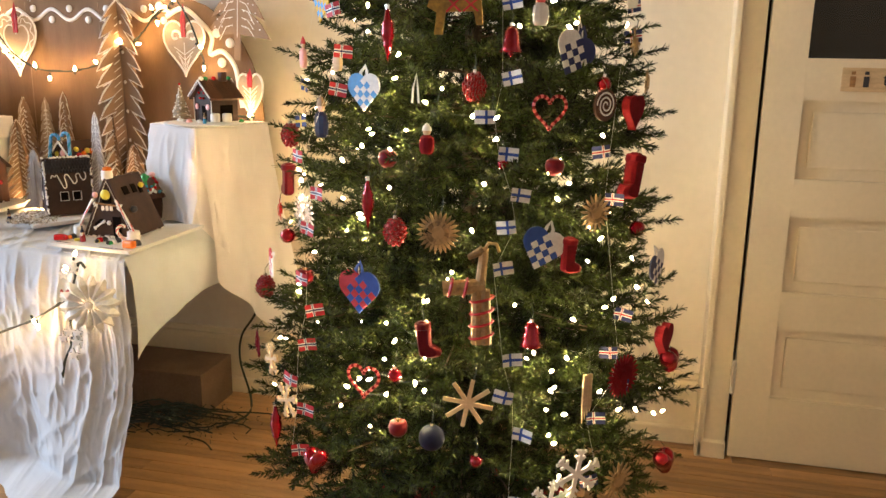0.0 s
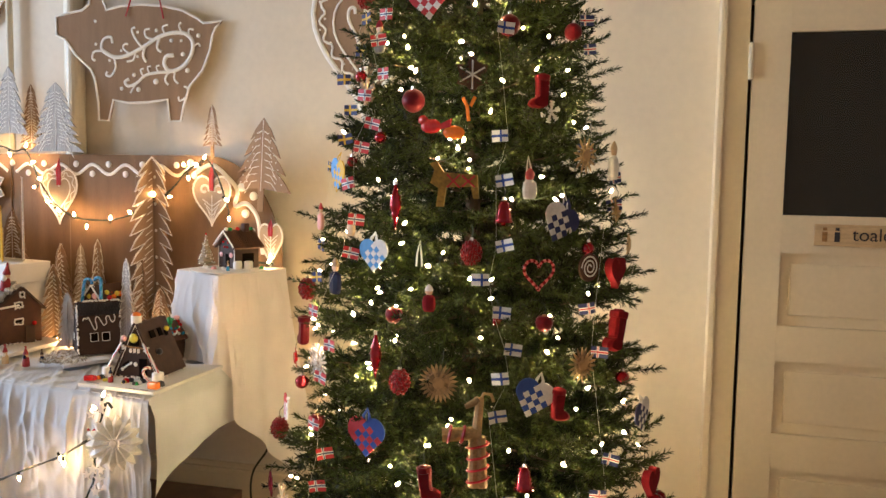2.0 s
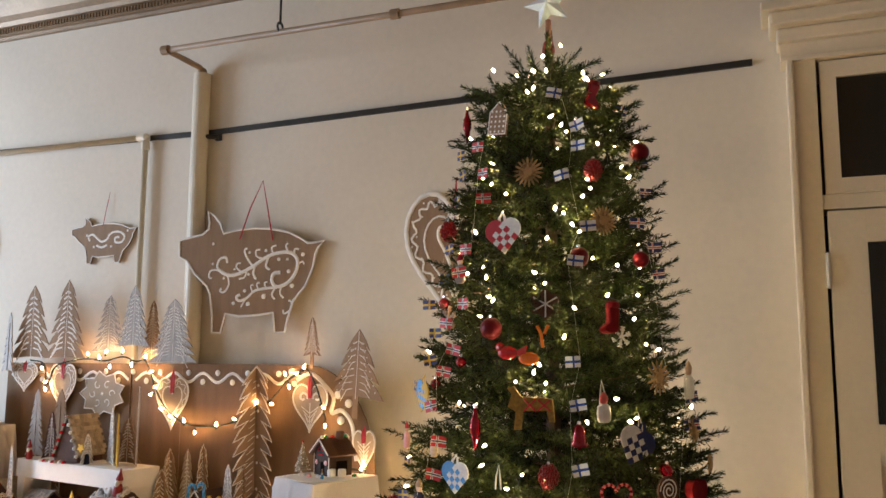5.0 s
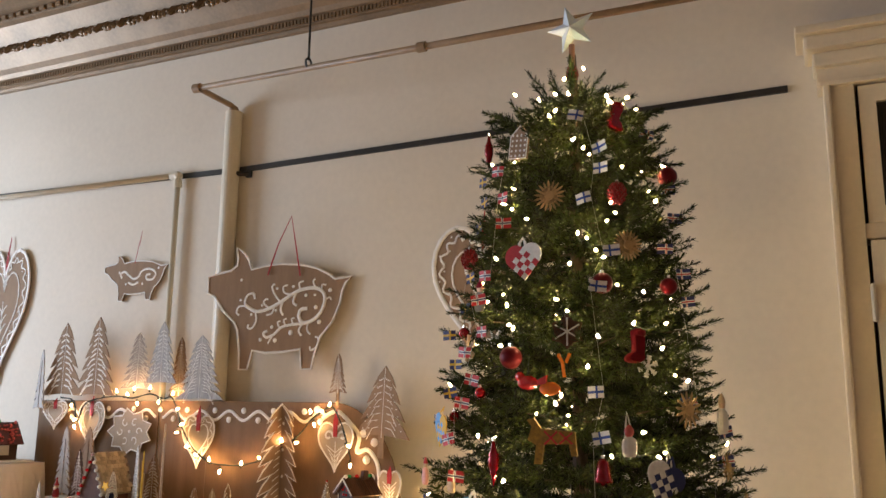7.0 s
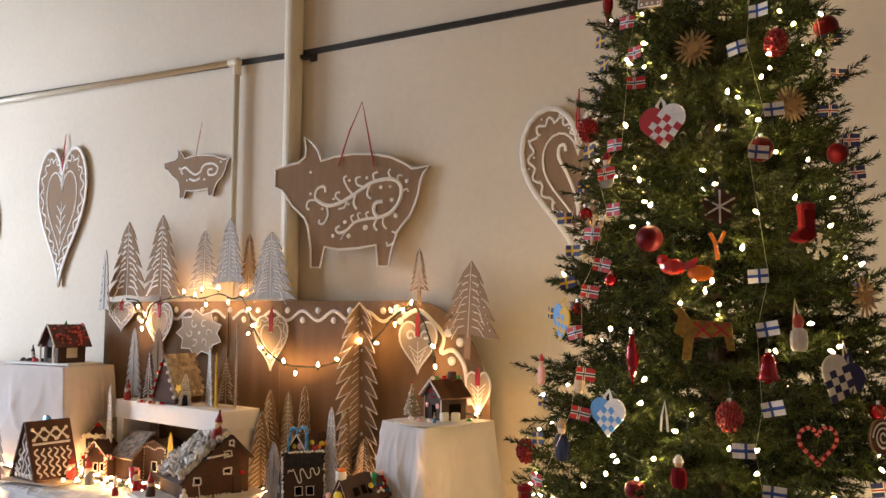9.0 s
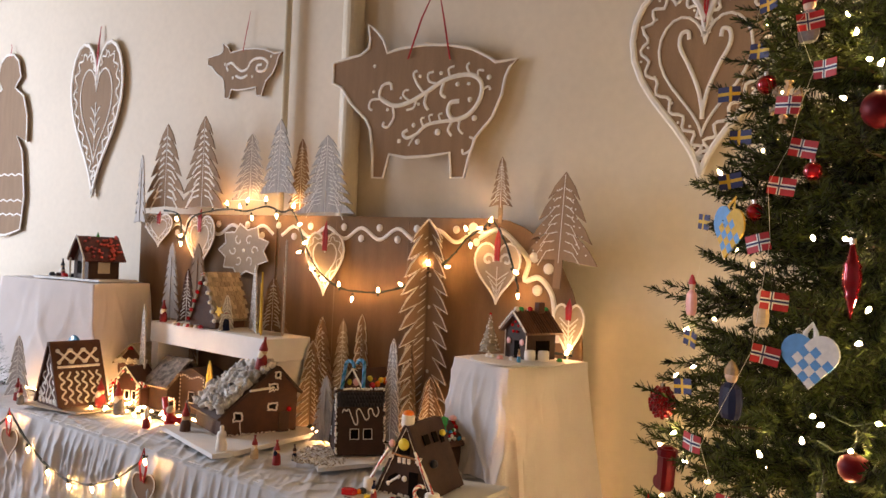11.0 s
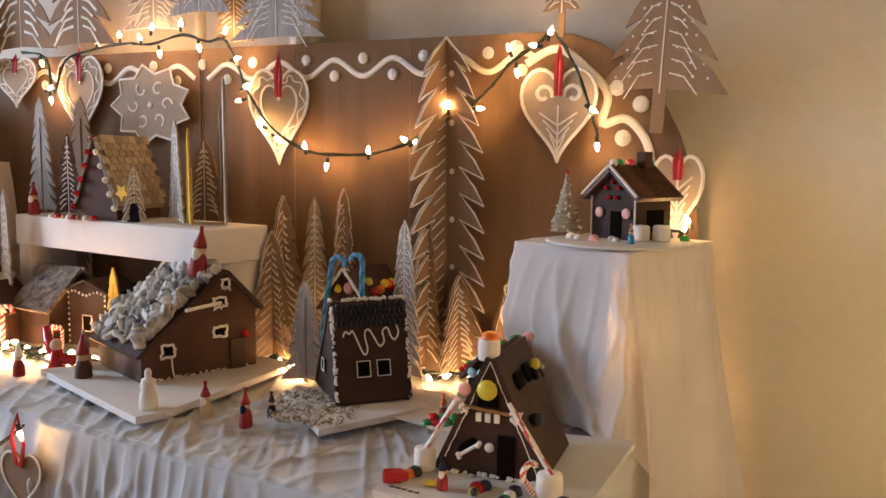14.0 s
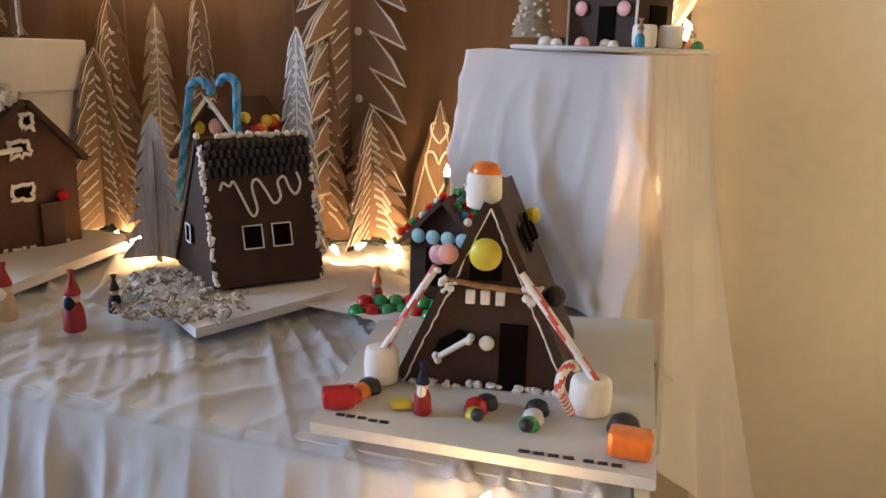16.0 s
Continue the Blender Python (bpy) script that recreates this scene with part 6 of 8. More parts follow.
def candy_cane(m, h, r, ma, mb, label, hook_r=0.012, straight=False):
    """A striped cane: twisted bands of two colours along a bent stick."""
    line = [(0, 0, h * k / 16) for k in range(17)]
    if not straight:
        line += [(hook_r - hook_r * math.cos(radians(a)), 0, h + hook_r * math.sin(radians(a))) for a in range(20, 200, 20)]
    pieces = []
    bms = [bmesh.new(), bmesh.new()]
    line = [Vector(p) for p in smooth_line(line, 3)]
    seg = 10
    rings = []
    for i, p in enumerate(line):
        d = (line[min(i + 1, len(line) - 1)] - line[max(i - 1, 0)]).normalized()
        s = Vector((0, 1, 0))
        u = s.cross(d).normalized()
        rings.append([p + r * (math.cos(k * 2 * math.pi / seg) * s + math.sin(k * 2 * math.pi / seg) * u) for k in range(seg)])
    for i in range(len(rings) - 1):
        for k in range(seg):
            bm = bms[0 if (k + i * (0.16 if straight else 0.55)) % 5 < (1.7 if straight else 2.2) else 1]
            bm.faces.new([bm.verts.new(c) for c in (rings[i][k], rings[i][(k + 1) % seg], rings[i + 1][(k + 1) % seg], rings[i + 1][k])])
    return joined("candy_cane", [(bms[0], ma), (bms[1], mb)], m, label, "candy cane", "sweets on the village", True)
def sweet(name, m, fn, mat, label, *args, **kw):
    ob = finish(name, made(fn, *args, **kw), mat, smooth=fn in (lathe, ball))
    ob.matrix_basis = m
    return tagged(ob, label, "sweet", "sweets on the village")
def marshmallow(x, y, z, r, h, label="white marshmallow on the board"):
    return sweet("marshmallow", pose(x, y, z), lathe, MARSH, label, [(0.0, 0), (r * 0.82, 0.0005), (r * 0.95, h * 0.05), (r, h * 0.16), (r * 1.03, h * 0.5), (r, h * 0.84), (r * 0.93, h * 0.96), (r * 0.75, h), (0.0, h)], 20)
def gumdrop(x, y, z, r, mat, label, sq=0.9):
    return sweet("gumdrop", pose(x, y, z), lathe, mat, label, [(r, 0), (r * 1.02, r * 0.3), (r * 0.8, r * sq), (r * 0.4, r * 1.25 * sq), (0.001, r * 1.32 * sq)], 12)
def gnome(x, y, z, h, body, hat, label, rz=0, beard=None, lean=0.0, arms=False):
    """A small painted wooden peg figure, kept as one plain mesh."""
    body, hat = (PEG_RED if m is C_RED else m for m in (body, hat))
    p = [(made(lathe, [(0.15 * h, 0), (0.175 * h, 0.03 * h), (0.17 * h, 0.2 * h), (0.155 * h, 0.36 * h), (0.11 * h, 0.46 * h), (0.05 * h, 0.5 * h)], 12), body),
         (made(ball, 0, 0, 0.56 * h, 0.12 * h), SKIN_WOOD),
         (made(lathe, [(0.128 * h, 0.60 * h), (0.122 * h, 0.66 * h), (0.085 * h, 0.76 * h), (0.04 * h, 0.88 * h), (0.004, 1.0 * h)], 10), hat)]
    if beard:
        p.append((made(ball, 0, -0.09 * h, 0.47 * h, 0.09 * h, 0.13 * h), beard))
    if arms:
        p.append((made(rod, (-0.2 * h, -0.05 * h, 0.42 * h), (0.2 * h, -0.05 * h, 0.42 * h), 0.05 * h), body))
    return joined("gnome", p, pose(x, y, z, 0, lean, rz), label, "gnome figure", "small figures", True)

# --- A-frame house in front, on its board ---
plate("house_board", [(-1.618, 2.130), (-1.328, 2.102), (-1.312, 2.500), (-1.635, 2.450)], TZ, 0.010, "white board under the tall A-frame house")
BZ = TZ + 0.010
M1 = pose(-1.487, 2.325, BZ, 0, 0, 3)
h1 = house(M1, 0.158, 0.165, (0.004, 0.004), (0, 0.178), "dark brown gingerbread A-frame with candy cane braces", GINGER, GINGER, 0.004, 0.008)
y0 = -0.0845
# doorway and windows: flat plates, their inner shade put into the colour
part("door", made(box, 0.026, y0, 0.033, 0.026, 0.004, 0.066), HOLE_SHADE, h1, "flat near-black plate for the shade in the doorway")
part("window", made(slab, [(-0.050, 0.034), (-0.042, 0.026), (-0.022, 0.044), (-0.018, 0.056), (-0.026, 0.058), (-0.045, 0.046)], y0 - 0.002, y0), HOLE_SHADE, h1)
part("window", made(box, -0.003, y0, 0.117, 0.030, 0.003, 0.018), HOLE_SHADE, h1)
bm = bmesh.new()
rod(bm, (-0.045, y0 - 0.004, 0.030), (-0.016, y0 - 0.004, 0.050), 0.003)
for x, z in ((-0.047, 0.031), (-0.045, 0.027), (-0.014, 0.052), (-0.016, 0.048)):
    ball(bm, x, y0 - 0.004, z, 0.004)
part("icing", bm, ICING, h1, "white icing bone over the window")
# three white shapes over the door (kept as plain strokes)
bm = bmesh.new()
for k in range(3):
    box(bm, -0.016 + 0.014 * k, y0 - 0.003, 0.092, 0.009, 0.004, 0.014, bevel=0.0015)
part("sign_bar", bm, ICING, h1, "white icing strokes over the door")
bm = bmesh.new()
sweep(bm, [(-0.036, y0 - 0.006, 0.108), (-0.01, y0 - 0.006, 0.104), (0.036, y0 - 0.006, 0.101)], 0.0028, 6)
part("beam", bm, CARAMEL, h1, "pretzel stick beam")
part("lemon_drop", made(ball, -0.003, y0 - 0.006, 0.134, 0.0155, sy=0.008, u=14, v=9), C_YELLOW, h1, "yellow candy round", True)
part("button", made(ball, 0.001, y0 - 0.003, 0.047, 0.0075, sy=0.004, u=12, v=8), C_WHITE, h1, "white mint round", True)
part("mint", made(ball, -0.038, y0 - 0.004, 0.132, 0.010, sy=0.004, u=12, v=8), C_PINK, h1, "striped mint", True)
bm = bmesh.new()
for s in (-1, 1):
    sweep(bm, [(s * 0.079 * (1 - k / 30) + rng.normal(0, 0.0007), y0 - 0.001, 0.176 * k / 30) for k in range(31)], 0.0010, 5, taper=lambda t: 0.7 + 0.6 * abs(math.sin(t * 21)))
blobs(bm, 40, lambda: (rng.uniform(-0.08, 0.08), y0 - 0.002, rng.uniform(0, 0.005)), 0.002, 0.005)
blobs(bm, 14, lambda: (0.04 + rng.normal(0, 0.004), y0 - 0.006, 0.10 + rng.normal(0, 0.005)), 0.002, 0.005)
blobs(bm, 14, lambda: (-0.04 + rng.normal(0, 0.004), y0 - 0.006, 0.108 + rng.normal(0, 0.006)), 0.002, 0.004)
blobs(bm, 26, lambda: (0.076 + rng.normal(0, 0.003), rng.uniform(-0.08, 0.08), rng.uniform(0.0, 0.012)), 0.002, 0.005)
part("icing", bm, ICING, h1, "white icing along the seams")["kind"] = "stuff"
# near-black plates as shaded openings in the roof panel that faces the tree
rs = Matrix.Translation((0.042, 0, 0.096)) @ Matrix.Rotation(radians(-24), 4, "Y")
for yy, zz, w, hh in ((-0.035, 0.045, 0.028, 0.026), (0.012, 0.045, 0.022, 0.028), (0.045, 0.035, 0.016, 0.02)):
    part("window", made(box, 0.0085, yy, zz, 0.003, w, hh, rs), HOLE_SHADE, h1)
part("candy", made(ball, 0.062, -0.045, 0.085, 0.011, u=10, v=8), C_BLACK, h1, "dark candy round")
part("candy", made(ball, 0.034, 0.05, 0.145, 0.009, u=10, v=8), C_YELLOW, h1, "yellow candy round")
marshmallow(-1.493, 2.262, BZ + 0.172, 0.0165, 0.034, "white marshmallow chimney on the A-frame ridge")
gumdrop(-1.492, 2.262, BZ + 0.203, 0.0145, C_ORANGE, "orange gumdrop on the marshmallow chimney", 0.7)
marshmallow(-1.582, 2.232, BZ, 0.0165, 0.036)
marshmallow(-1.382, 2.212, BZ, 0.0185, 0.034)
def strut(a, b, r, label):
    a, b = Vector(a), Vector(b)
    d = b - a
    candy_cane(Matrix.Translation(a) @ d.to_track_quat("Z", "Y").to_matrix().to_4x4(), d.length, r, C_PALE_RED, C_WHITE, label, straight=True)
strut((-1.580, 2.232, BZ + 0.034), (-1.532, 2.238, BZ + 0.118), 0.0040, "red and white striped candy stick brace")
strut((-1.376, 2.208, BZ + 0.030), (-1.452, 2.236, BZ + 0.118), 0.0041, "red and white striped candy stick brace")
candy_cane(pose(-1.398, 2.190, BZ + 0.008, 0, -38, 60), 0.03, 0.0045, C_PALE_RED, C_WHITE, "short bent candy cane by the doorway", 0.014)
for x, y, r, mat, lb in ((-1.600, 2.182, .013, C_RED, "red"), (-1.592, 2.196, .010, C_ORANGE, "orange"), (-1.590, 2.240, .0, C_BLACK, ""), (-1.587, 2.206, .0115, C_BLACK, "black sugared"),
                         (-1.482, 2.188, .011, C_RED, "red"), (-1.474, 2.200, .0105, C_BLACK, "black sugared"), (-1.482, 2.176, .008, C_YELLOW, "yellow"), (-1.430, 2.180, .010, C_WHITE, "pale"),
                         (-1.432, 2.166, .009, C_GREEN, "green"), (-1.428, 2.198, .011, C_BLACK, "black sugared"), (-1.352, 2.178, .0145, C_BLACK, "black sugared")):
    if r:
        gumdrop(x, y, BZ, r, mat, lb + " gumdrop on the white board")
for x, y, r in ((-1.478, 2.168, 0.006), (-1.434, 2.158, 0.006)):
    sweet("liquorice", pose(x, y, BZ + r), ball, C_BLACK, "round black liquorice drop", 0, 0, 0, r)
sweet("candy_block", pose(-1.348, 2.136, BZ + 0.012, 0, 0, -8), box, C_ORANGE, "orange wrapped toffee on the board", 0, 0, 0, 0.036, 0.022, 0.022, None, 0.005)
sweet("candy_block", pose(-1.604, 2.166, BZ + 0.010, 0, 0, 25), box, C_RED, "red jelly block on the board", 0, 0, 0, 0.030, 0.020, 0.018, None, 0.005)
sweet("candy_block", pose(-1.548, 2.176, BZ + 0.005, 0, 0, 20), box, C_YELLOW, "flat yellow candy on the board", 0, 0, 0, 0.020, 0.012, 0.008, None, 0.003)
gnome(-1.528, 2.172, BZ, 0.048, C_RED, NAVY, "small wooden figure in red with a blue cap", beard=C_WHITE)
# unreadable pen marks, as plain bars
bm = bmesh.new()
for x0, y0b, n, s in ((-1.597, 2.150, 3, 0.010), (-1.566, 2.146, 2, 0.010), (-1.432, 2.122, 4, 0.012), (-1.380, 2.118, 3, 0.011)):
    for k in range(n):
        box(bm, x0 + s * k, y0b - 0.0008 * k, BZ + 0.0006, s * 0.75, 0.0045, 0.0008)
tagged(finish("pen_marks", bm, C_BLACK), "dark handwritten marks on the white board", "writing", kind="stuff")

# --- dark A-frame with a piped roof panel ---
plate("house_board", [(-1.822, 2.318), (-1.70, 2.53), (-1.875, 2.66), (-2.015, 2.495)], TZ, 0.012, "white foam board under the dark A-frame house", FOAM)
M2 = pose(-1.868, 2.560, TZ + 0.012, 0, 0, -46)
h2 = house(M2, 0.168, 0.146, (0.004, 0.004), (0.035, 0.190), "very dark gingerbread A-frame with white piped icing", GINGER, GINGER, 0.003, 0.007)
PANEL = math.hypot(0.049, 0.186)
RP = Matrix.Translation((0.084, 0, 0.004)) @ Matrix.Rotation(math.atan2(-0.049, 0.186), 4, "Y") @ Matrix.Rotation(radians(90), 4, "Z")
RP = RP @ Matrix.Translation((0, -0.0085, 0))          # x along the panel, z up the slope, -y outwards
for x in (-0.018, 0.022):
    hole = part("window", made(box, x, 0, 0.062, 0.024, 0.002, 0.028, RP), HOLE_SHADE, h2)
    bm = bmesh.new()
    piped(bm, [(x - 0.013, 0.047), (x + 0.013, 0.047), (x + 0.013, 0.077), (x - 0.013, 0.077)], 0.0028, -0.001, True, RP)
    part("icing", bm, ICING, hole)
bm = bmesh.new()
drip = [(-0.055, 0.125), (-0.050, 0.135), (-0.042, 0.130), (-0.036, 0.136), (-0.028, 0.118), (-0.016, 0.090), (-0.008, 0.098), (-0.012, 0.128), (-0.004, 0.137), (0.006, 0.122), (0.016, 0.104), (0.026, 0.112), (0.024, 0.132), (0.034, 0.138), (0.040, 0.122), (0.048, 0.114), (0.056, 0.128), (0.052, 0.143)]
piped(bm, smooth_line(drip, 4), 0.0036, -0.001, False, RP)
part("icing", bm, ICING, h2, "white icing drips")
bm = bmesh.new()
for j in range(4):
    for i in range(15):
        q = RP @ Vector((-0.068 + 0.0097 * i + (0.004 if j % 2 else 0), -0.002, 0.148 + 0.0115 * j))
        ball(bm, q.x, q.y, q.z, 0.0045, 0.007, 6, 5)
part("roofing", bm, C_BLACK, h2, "rows of dark chocolate drops")["kind"] = "stuff"
bm = bmesh.new()
for _ in range(150):
    q = RP @ Vector((rng.choice([-0.074, -0.074, 0.073]), -0.001, rng.uniform(0, PANEL)))
    ball(bm, q.x + rng.normal(0, 0.0015), q.y + rng.normal(0, 0.0015), q.z, rng.uniform(0.0015, 0.0035), u=6, v=4)
for _ in range(60):
    q = RP @ Vector((rng.uniform(-0.078, 0.078), 0.003, PANEL + 0.004))
    ball(bm, q.x, q.y, q.z + rng.normal(0, 0.001), rng.uniform(0.002, 0.0045), u=6, v=4)
part("icing", bm, ICING, h2, "rough white icing along the edges")["kind"] = "stuff"
window_on(h2, -0.01, 0.06, 0.02, 0.024, -0.077)
bm = bmesh.new()
for _ in range(260):
    p = Vector((rng.uniform(-2.0, -1.80), rng.uniform(2.335, 2.52), TZ + 0.0135))
    if abs((p.x + 1.90) * 0.86 + (p.y - 2.43) * 0.5) < 0.075:
        a = rng.random() * 6.28
        sweep(bm, [(p.x + 0.012 * t * math.cos(a + t), p.y + 0.012 * t * math.sin(a + t), p.z + 0.004 * math.sin(t * 3)) for t in (-1, -0.5, 0, 0.5, 1)], 0.0016, 4)
tagged(finish("coconut_shreds", bm, COCONUT), "cream and white coconut shreds strewn in front of the dark house", "shreds", kind="stuff")

# --- house with the marshmallow-snow roof ---
plate("house_board", [(-2.150, 2.235), (-2.125, 2.285), (-2.115, 2.700), (-2.33, 2.72), (-2.58, 2.41)], TZ, 0.014, "white foam board under the snowy-roofed house", FOAM)
M3 = pose(-2.345, 2.575, TZ + 0.014, 0, 0, 66)
h3 = house(M3, 0.265, 0.225, (0.062, 0.135), (0.055, 0.215), "brown gingerbread house with a lumpy marshmallow snow roof", GINGER_RED, GINGER, 0.014, 0.008)
yg = -0.1135
for x, z, w, hh in ((-0.075, 0.060, 0.026, 0.026), (0.045, 0.150, 0.030, 0.020), (0.045, 0.085, 0.030, 0.022), (0.060, 0.190, 0.018, 0.018)):
    window_on(h3, x, z, w, hh, yg, True, 0.0018)
part("door", made(box, 0.085, yg - 0.002, 0.033, 0.036, 0.006, 0.066), GINGER, h3, "dark door")
bm = bmesh.new()
piped(bm, [(-0.068, 0.046), (-0.066, 0.02), (-0.062, 0.0)], 0.004, yg - 0.001)
blobs(bm, 50, lambda: (rng.uniform(-0.13, 0.13), yg, rng.uniform(0, 0.004)), 0.002, 0.004)
part("icing", bm, ICING, h3, "piped icing on the gable")
sl = math.atan2(0.215 - 0.062, 0.055 + 0.1325)
bm = bmesh.new()
for _ in range(300):
    t, y = rng.random() ** 0.8, rng.uniform(-0.115, 0.115)
    x, z = -0.14 + t * 0.19, 0.062 + t * 0.150
    r = rng.uniform(0.006, 0.017)
    bmesh.ops.create_icosphere(bm, subdivisions=2, radius=r, matrix=Matrix.Translation((x - 0.006, y, z + 0.012 + rng.uniform(0, 0.012))) @ Euler((rng.random() * 6, rng.random() * 6, 0)).to_matrix().to_4x4() @ Matrix.Diagonal((1.4, 0.85, 0.42, 1)))
for v in bm.verts:
    v.co += 0.007 * noise.noise_vector(v.co * 80) + 0.002 * noise.noise_vector(v.co * 260)
part("snow", bm, material("torn_marshmallow", (0.72, 0.69, 0.66), 0.75, vary=0.4, scale=60, fine=250, island=0.5, second=(0.84, 0.81, 0.77), bump=0.5), h3, "lumpy grey-white marshmallow snow", True)["kind"] = "stuff"
part("candy", made(ball, -0.105, -0.10, 0.112, 0.011, u=10, v=8), C_RED, h3, "red striped mint", True)
part("candy", made(ball, -0.075, -0.045, 0.150, 0.012, u=10, v=8), C_BLACK, h3, "black candy", True)
part("candy", made(ball, 0.102, yg - 0.006, 0.075, 0.009, u=10, v=8), C_RED, h3, "red gumdrop over the door", True)
part("stick", made(rod, (0.045, yg - 0.004, 0.150), (-0.055, yg - 0.045, 0.150), 0.004), C_WHITE, h3, "striped candy stick")
gnome(-2.275, 2.560, TZ + 0.215, 0.115, C_RED, C_RED, "red and white elf sitting on the snowy roof", beard=C_WHITE, lean=8)
sweet("candle", pose(-2.165, 2.285, TZ + 0.014), lathe, MARSH, "stack of white marshmallows like a snowman", [(0.016, 0), (0.018, 0.01), (0.016, 0.030), (0.013, 0.033), (0.015, 0.045), (0.012, 0.056), (0.006, 0.058), (0.007, 0.07), (0.003, 0.076)], 12)

# --- house on the right-hand stand ---
SZ = 1.108
sweet("round_plate", pose(-1.385, 2.675, SZ), lathe, BOARD, "round grey card plate under the little house", [(0.135, 0), (0.138, 0.002), (0.138, 0.005), (0.13, 0.006)], 40)
M4 = pose(-1.378, 2.742, SZ + 0.006, 0, 0, -28)
h4 = house(M4, 0.108, 0.105, (0.082, 0.082), (0, 0.128), "chocolate brown gingerbread cottage with candy trim", GINGER, CHOC, 0.014, 0.006)
y4 = -0.0535
bm = bmesh.new()
rp4 = math.atan2(0.046, 0.054)
for k in range(14):
    sweep(bm, [(0.002 + 0.072 * t, -0.062 + 0.0095 * k, 0.137 - 0.061 * t + 0.002) for t in (0, 0.5, 1)], 0.0045, 5, 1.0)
part("roofing", bm, CHOC, h4, "chocolate sticks laid as shingles")["kind"] = "stuff"
part("chimney", made(box, 0.012, 0.022, 0.150, 0.022, 0.022, 0.032, None, 0.002), GINGER_RED, h4)
for k, (mat, y) in enumerate(((C_WHITE, -0.055), (C_GREEN, -0.038), (C_RED, -0.005), (C_GREEN, 0.055))):
    part("gumdrop", made(ball, 0.0, y, 0.144, 0.0085, u=9, v=7), mat, h4)
part("door", made(box, 0.008, y4, 0.028, 0.024, 0.003, 0.050), HOLE_SHADE, h4)
for x, z in ((-0.030, 0.050), (0.034, 0.050)):
    part("mint", made(ball, x, y4 - 0.003, z, 0.010, sy=0.004, u=12, v=8), C_PINK, h4, "pale pink mint")
for k in range(5):
    a = radians(72 * k + 90)
    part("bead", made(ball, 0.016 * math.cos(a), y4 - 0.003, 0.092 + 0.016 * math.sin(a), 0.0045, u=8, v=6), C_RED, h4)
part("window", made(box, 0.055, 0.005, 0.035, 0.003, 0.05, 0.042), HOLE_SHADE, h4)
bm = bmesh.new()
for s in (-1, 1):
    sweep(bm, [(0, y4 - 0.014, 0.140), (s * 0.035, y4 - 0.014, 0.110), (s * 0.066, y4 - 0.014, 0.083)], 0.003, 5)
for x in (-0.052, 0.052):
    sweep(bm, [(x, y4, 0.0), (x, y4, 0.08)], 0.002, 5)
part("icing", bm, ICING, h4, "white icing seams")
for x, y in ((-1.345, 2.672), (-1.310, 2.690)):
    marshmallow(x, y, SZ + 0.006, 0.016, 0.030, "squarish white marshmallow by the cottage")
for x, y, mat, lb, r in ((-1.475, 2.665, C_WHITE, "white", .010), (-1.46, 2.66, C_WHITE, "white", .008), (-1.425, 2.640, C_PINK, "pink striped", .010), (-1.395, 2.652, C_WHITE, "white", .008), (-1.385, 2.640, C_WHITE, "white", .007), (-1.272, 2.72, C_GREEN, "green", .009)):
    gumdrop(x, y, SZ + 0.006, r, mat, lb + " sweet on the round plate")
gnome(-1.352, 2.612, SZ + 0.006, 0.036, C_BLUE, STRAW, "tiny figure in turquoise on the round plate")
cone = thing("cone_tree", pose(-1.498, 2.712, SZ + 0.006), "small straw-coloured cone tree with a red top", "cone tree")
bm = bmesh.new()
lathe(bm, [v for k in range(11) for v in ((0.032 * (1 - k / 11.5), 0.01 + 0.0098 * k), (0.032 * (1 - k / 11.5) * 0.82, 0.014 + 0.0098 * k))] + [(0.001, 0.122)], 18)
part("body", bm, BISCUIT, cone)
bm = bmesh.new()
for k in range(70):
    t = rng.random()
    a = rng.random() * 6.28
    ball(bm, 0.032 * (1 - t) * math.cos(a), 0.032 * (1 - t) * math.sin(a), 0.012 + 0.108 * t, 0.0026, u=5, v=4)
part("icing", bm, ICING, cone, "white icing beads")["kind"] = "stuff"
part("top", made(ball, 0, 0, 0.124, 0.004), C_RED, cone)

# --- house behind, with the blue canes ---
M5 = pose(-1.962, 2.745, TZ, 0, 0, -10)
h5 = house(M5, 0.13, 0.12, (0.155, 0.155), (0, 0.235), "gingerbread house with sweets and two blue candy canes", GINGER_RED, GINGER, 0.014, 0.006)
for x, z, r, mat in ((-0.024, 0.195, .010, C_YELLOW), (0.006, 0.198, .013, C_PINK), (-0.03, 0.145, .012, C_ORANGE), (0.045, 0.18, .008, C_WHITE), (0.0, 0.232, .009, C_WHITE)):
    part("candy", made(ball, x, -0.064, z, r, sy=r * 0.5, u=10, v=7), mat, h5)
for k in range(9):
    part("gumdrop", made(ball, 0.02 + 0.045 * rng.random(), -0.05 + 0.0125 * k, 0.222 - 0.03 * rng.random(), 0.010, u=8, v=6), (C_ORANGE, C_RED, C_YELLOW)[k % 3], h5)
bm = bmesh.new()
for s in (-1, 1):
    sweep(bm, [(0, -0.076, 0.242), (s * 0.06, -0.076, 0.172)], 0.0035, 5)
part("icing", bm, ICING, h5)
window_on(h5, -0.01, 0.13, 0.03, 0.035, -0.061)
candy_cane(pose(-2.030, 2.665, TZ + 0.06, 0, 9, 0), 0.195, 0.0062, C_BLUE, SKY_BLUE, "bright blue candy cane by the gable", 0.017)
candy_cane(pose(-1.928, 2.665, TZ + 0.06, 0, -1, 180), 0.20, 0.0062, C_BLUE, SKY_BLUE, "bright blue candy cane by the gable", 0.014)

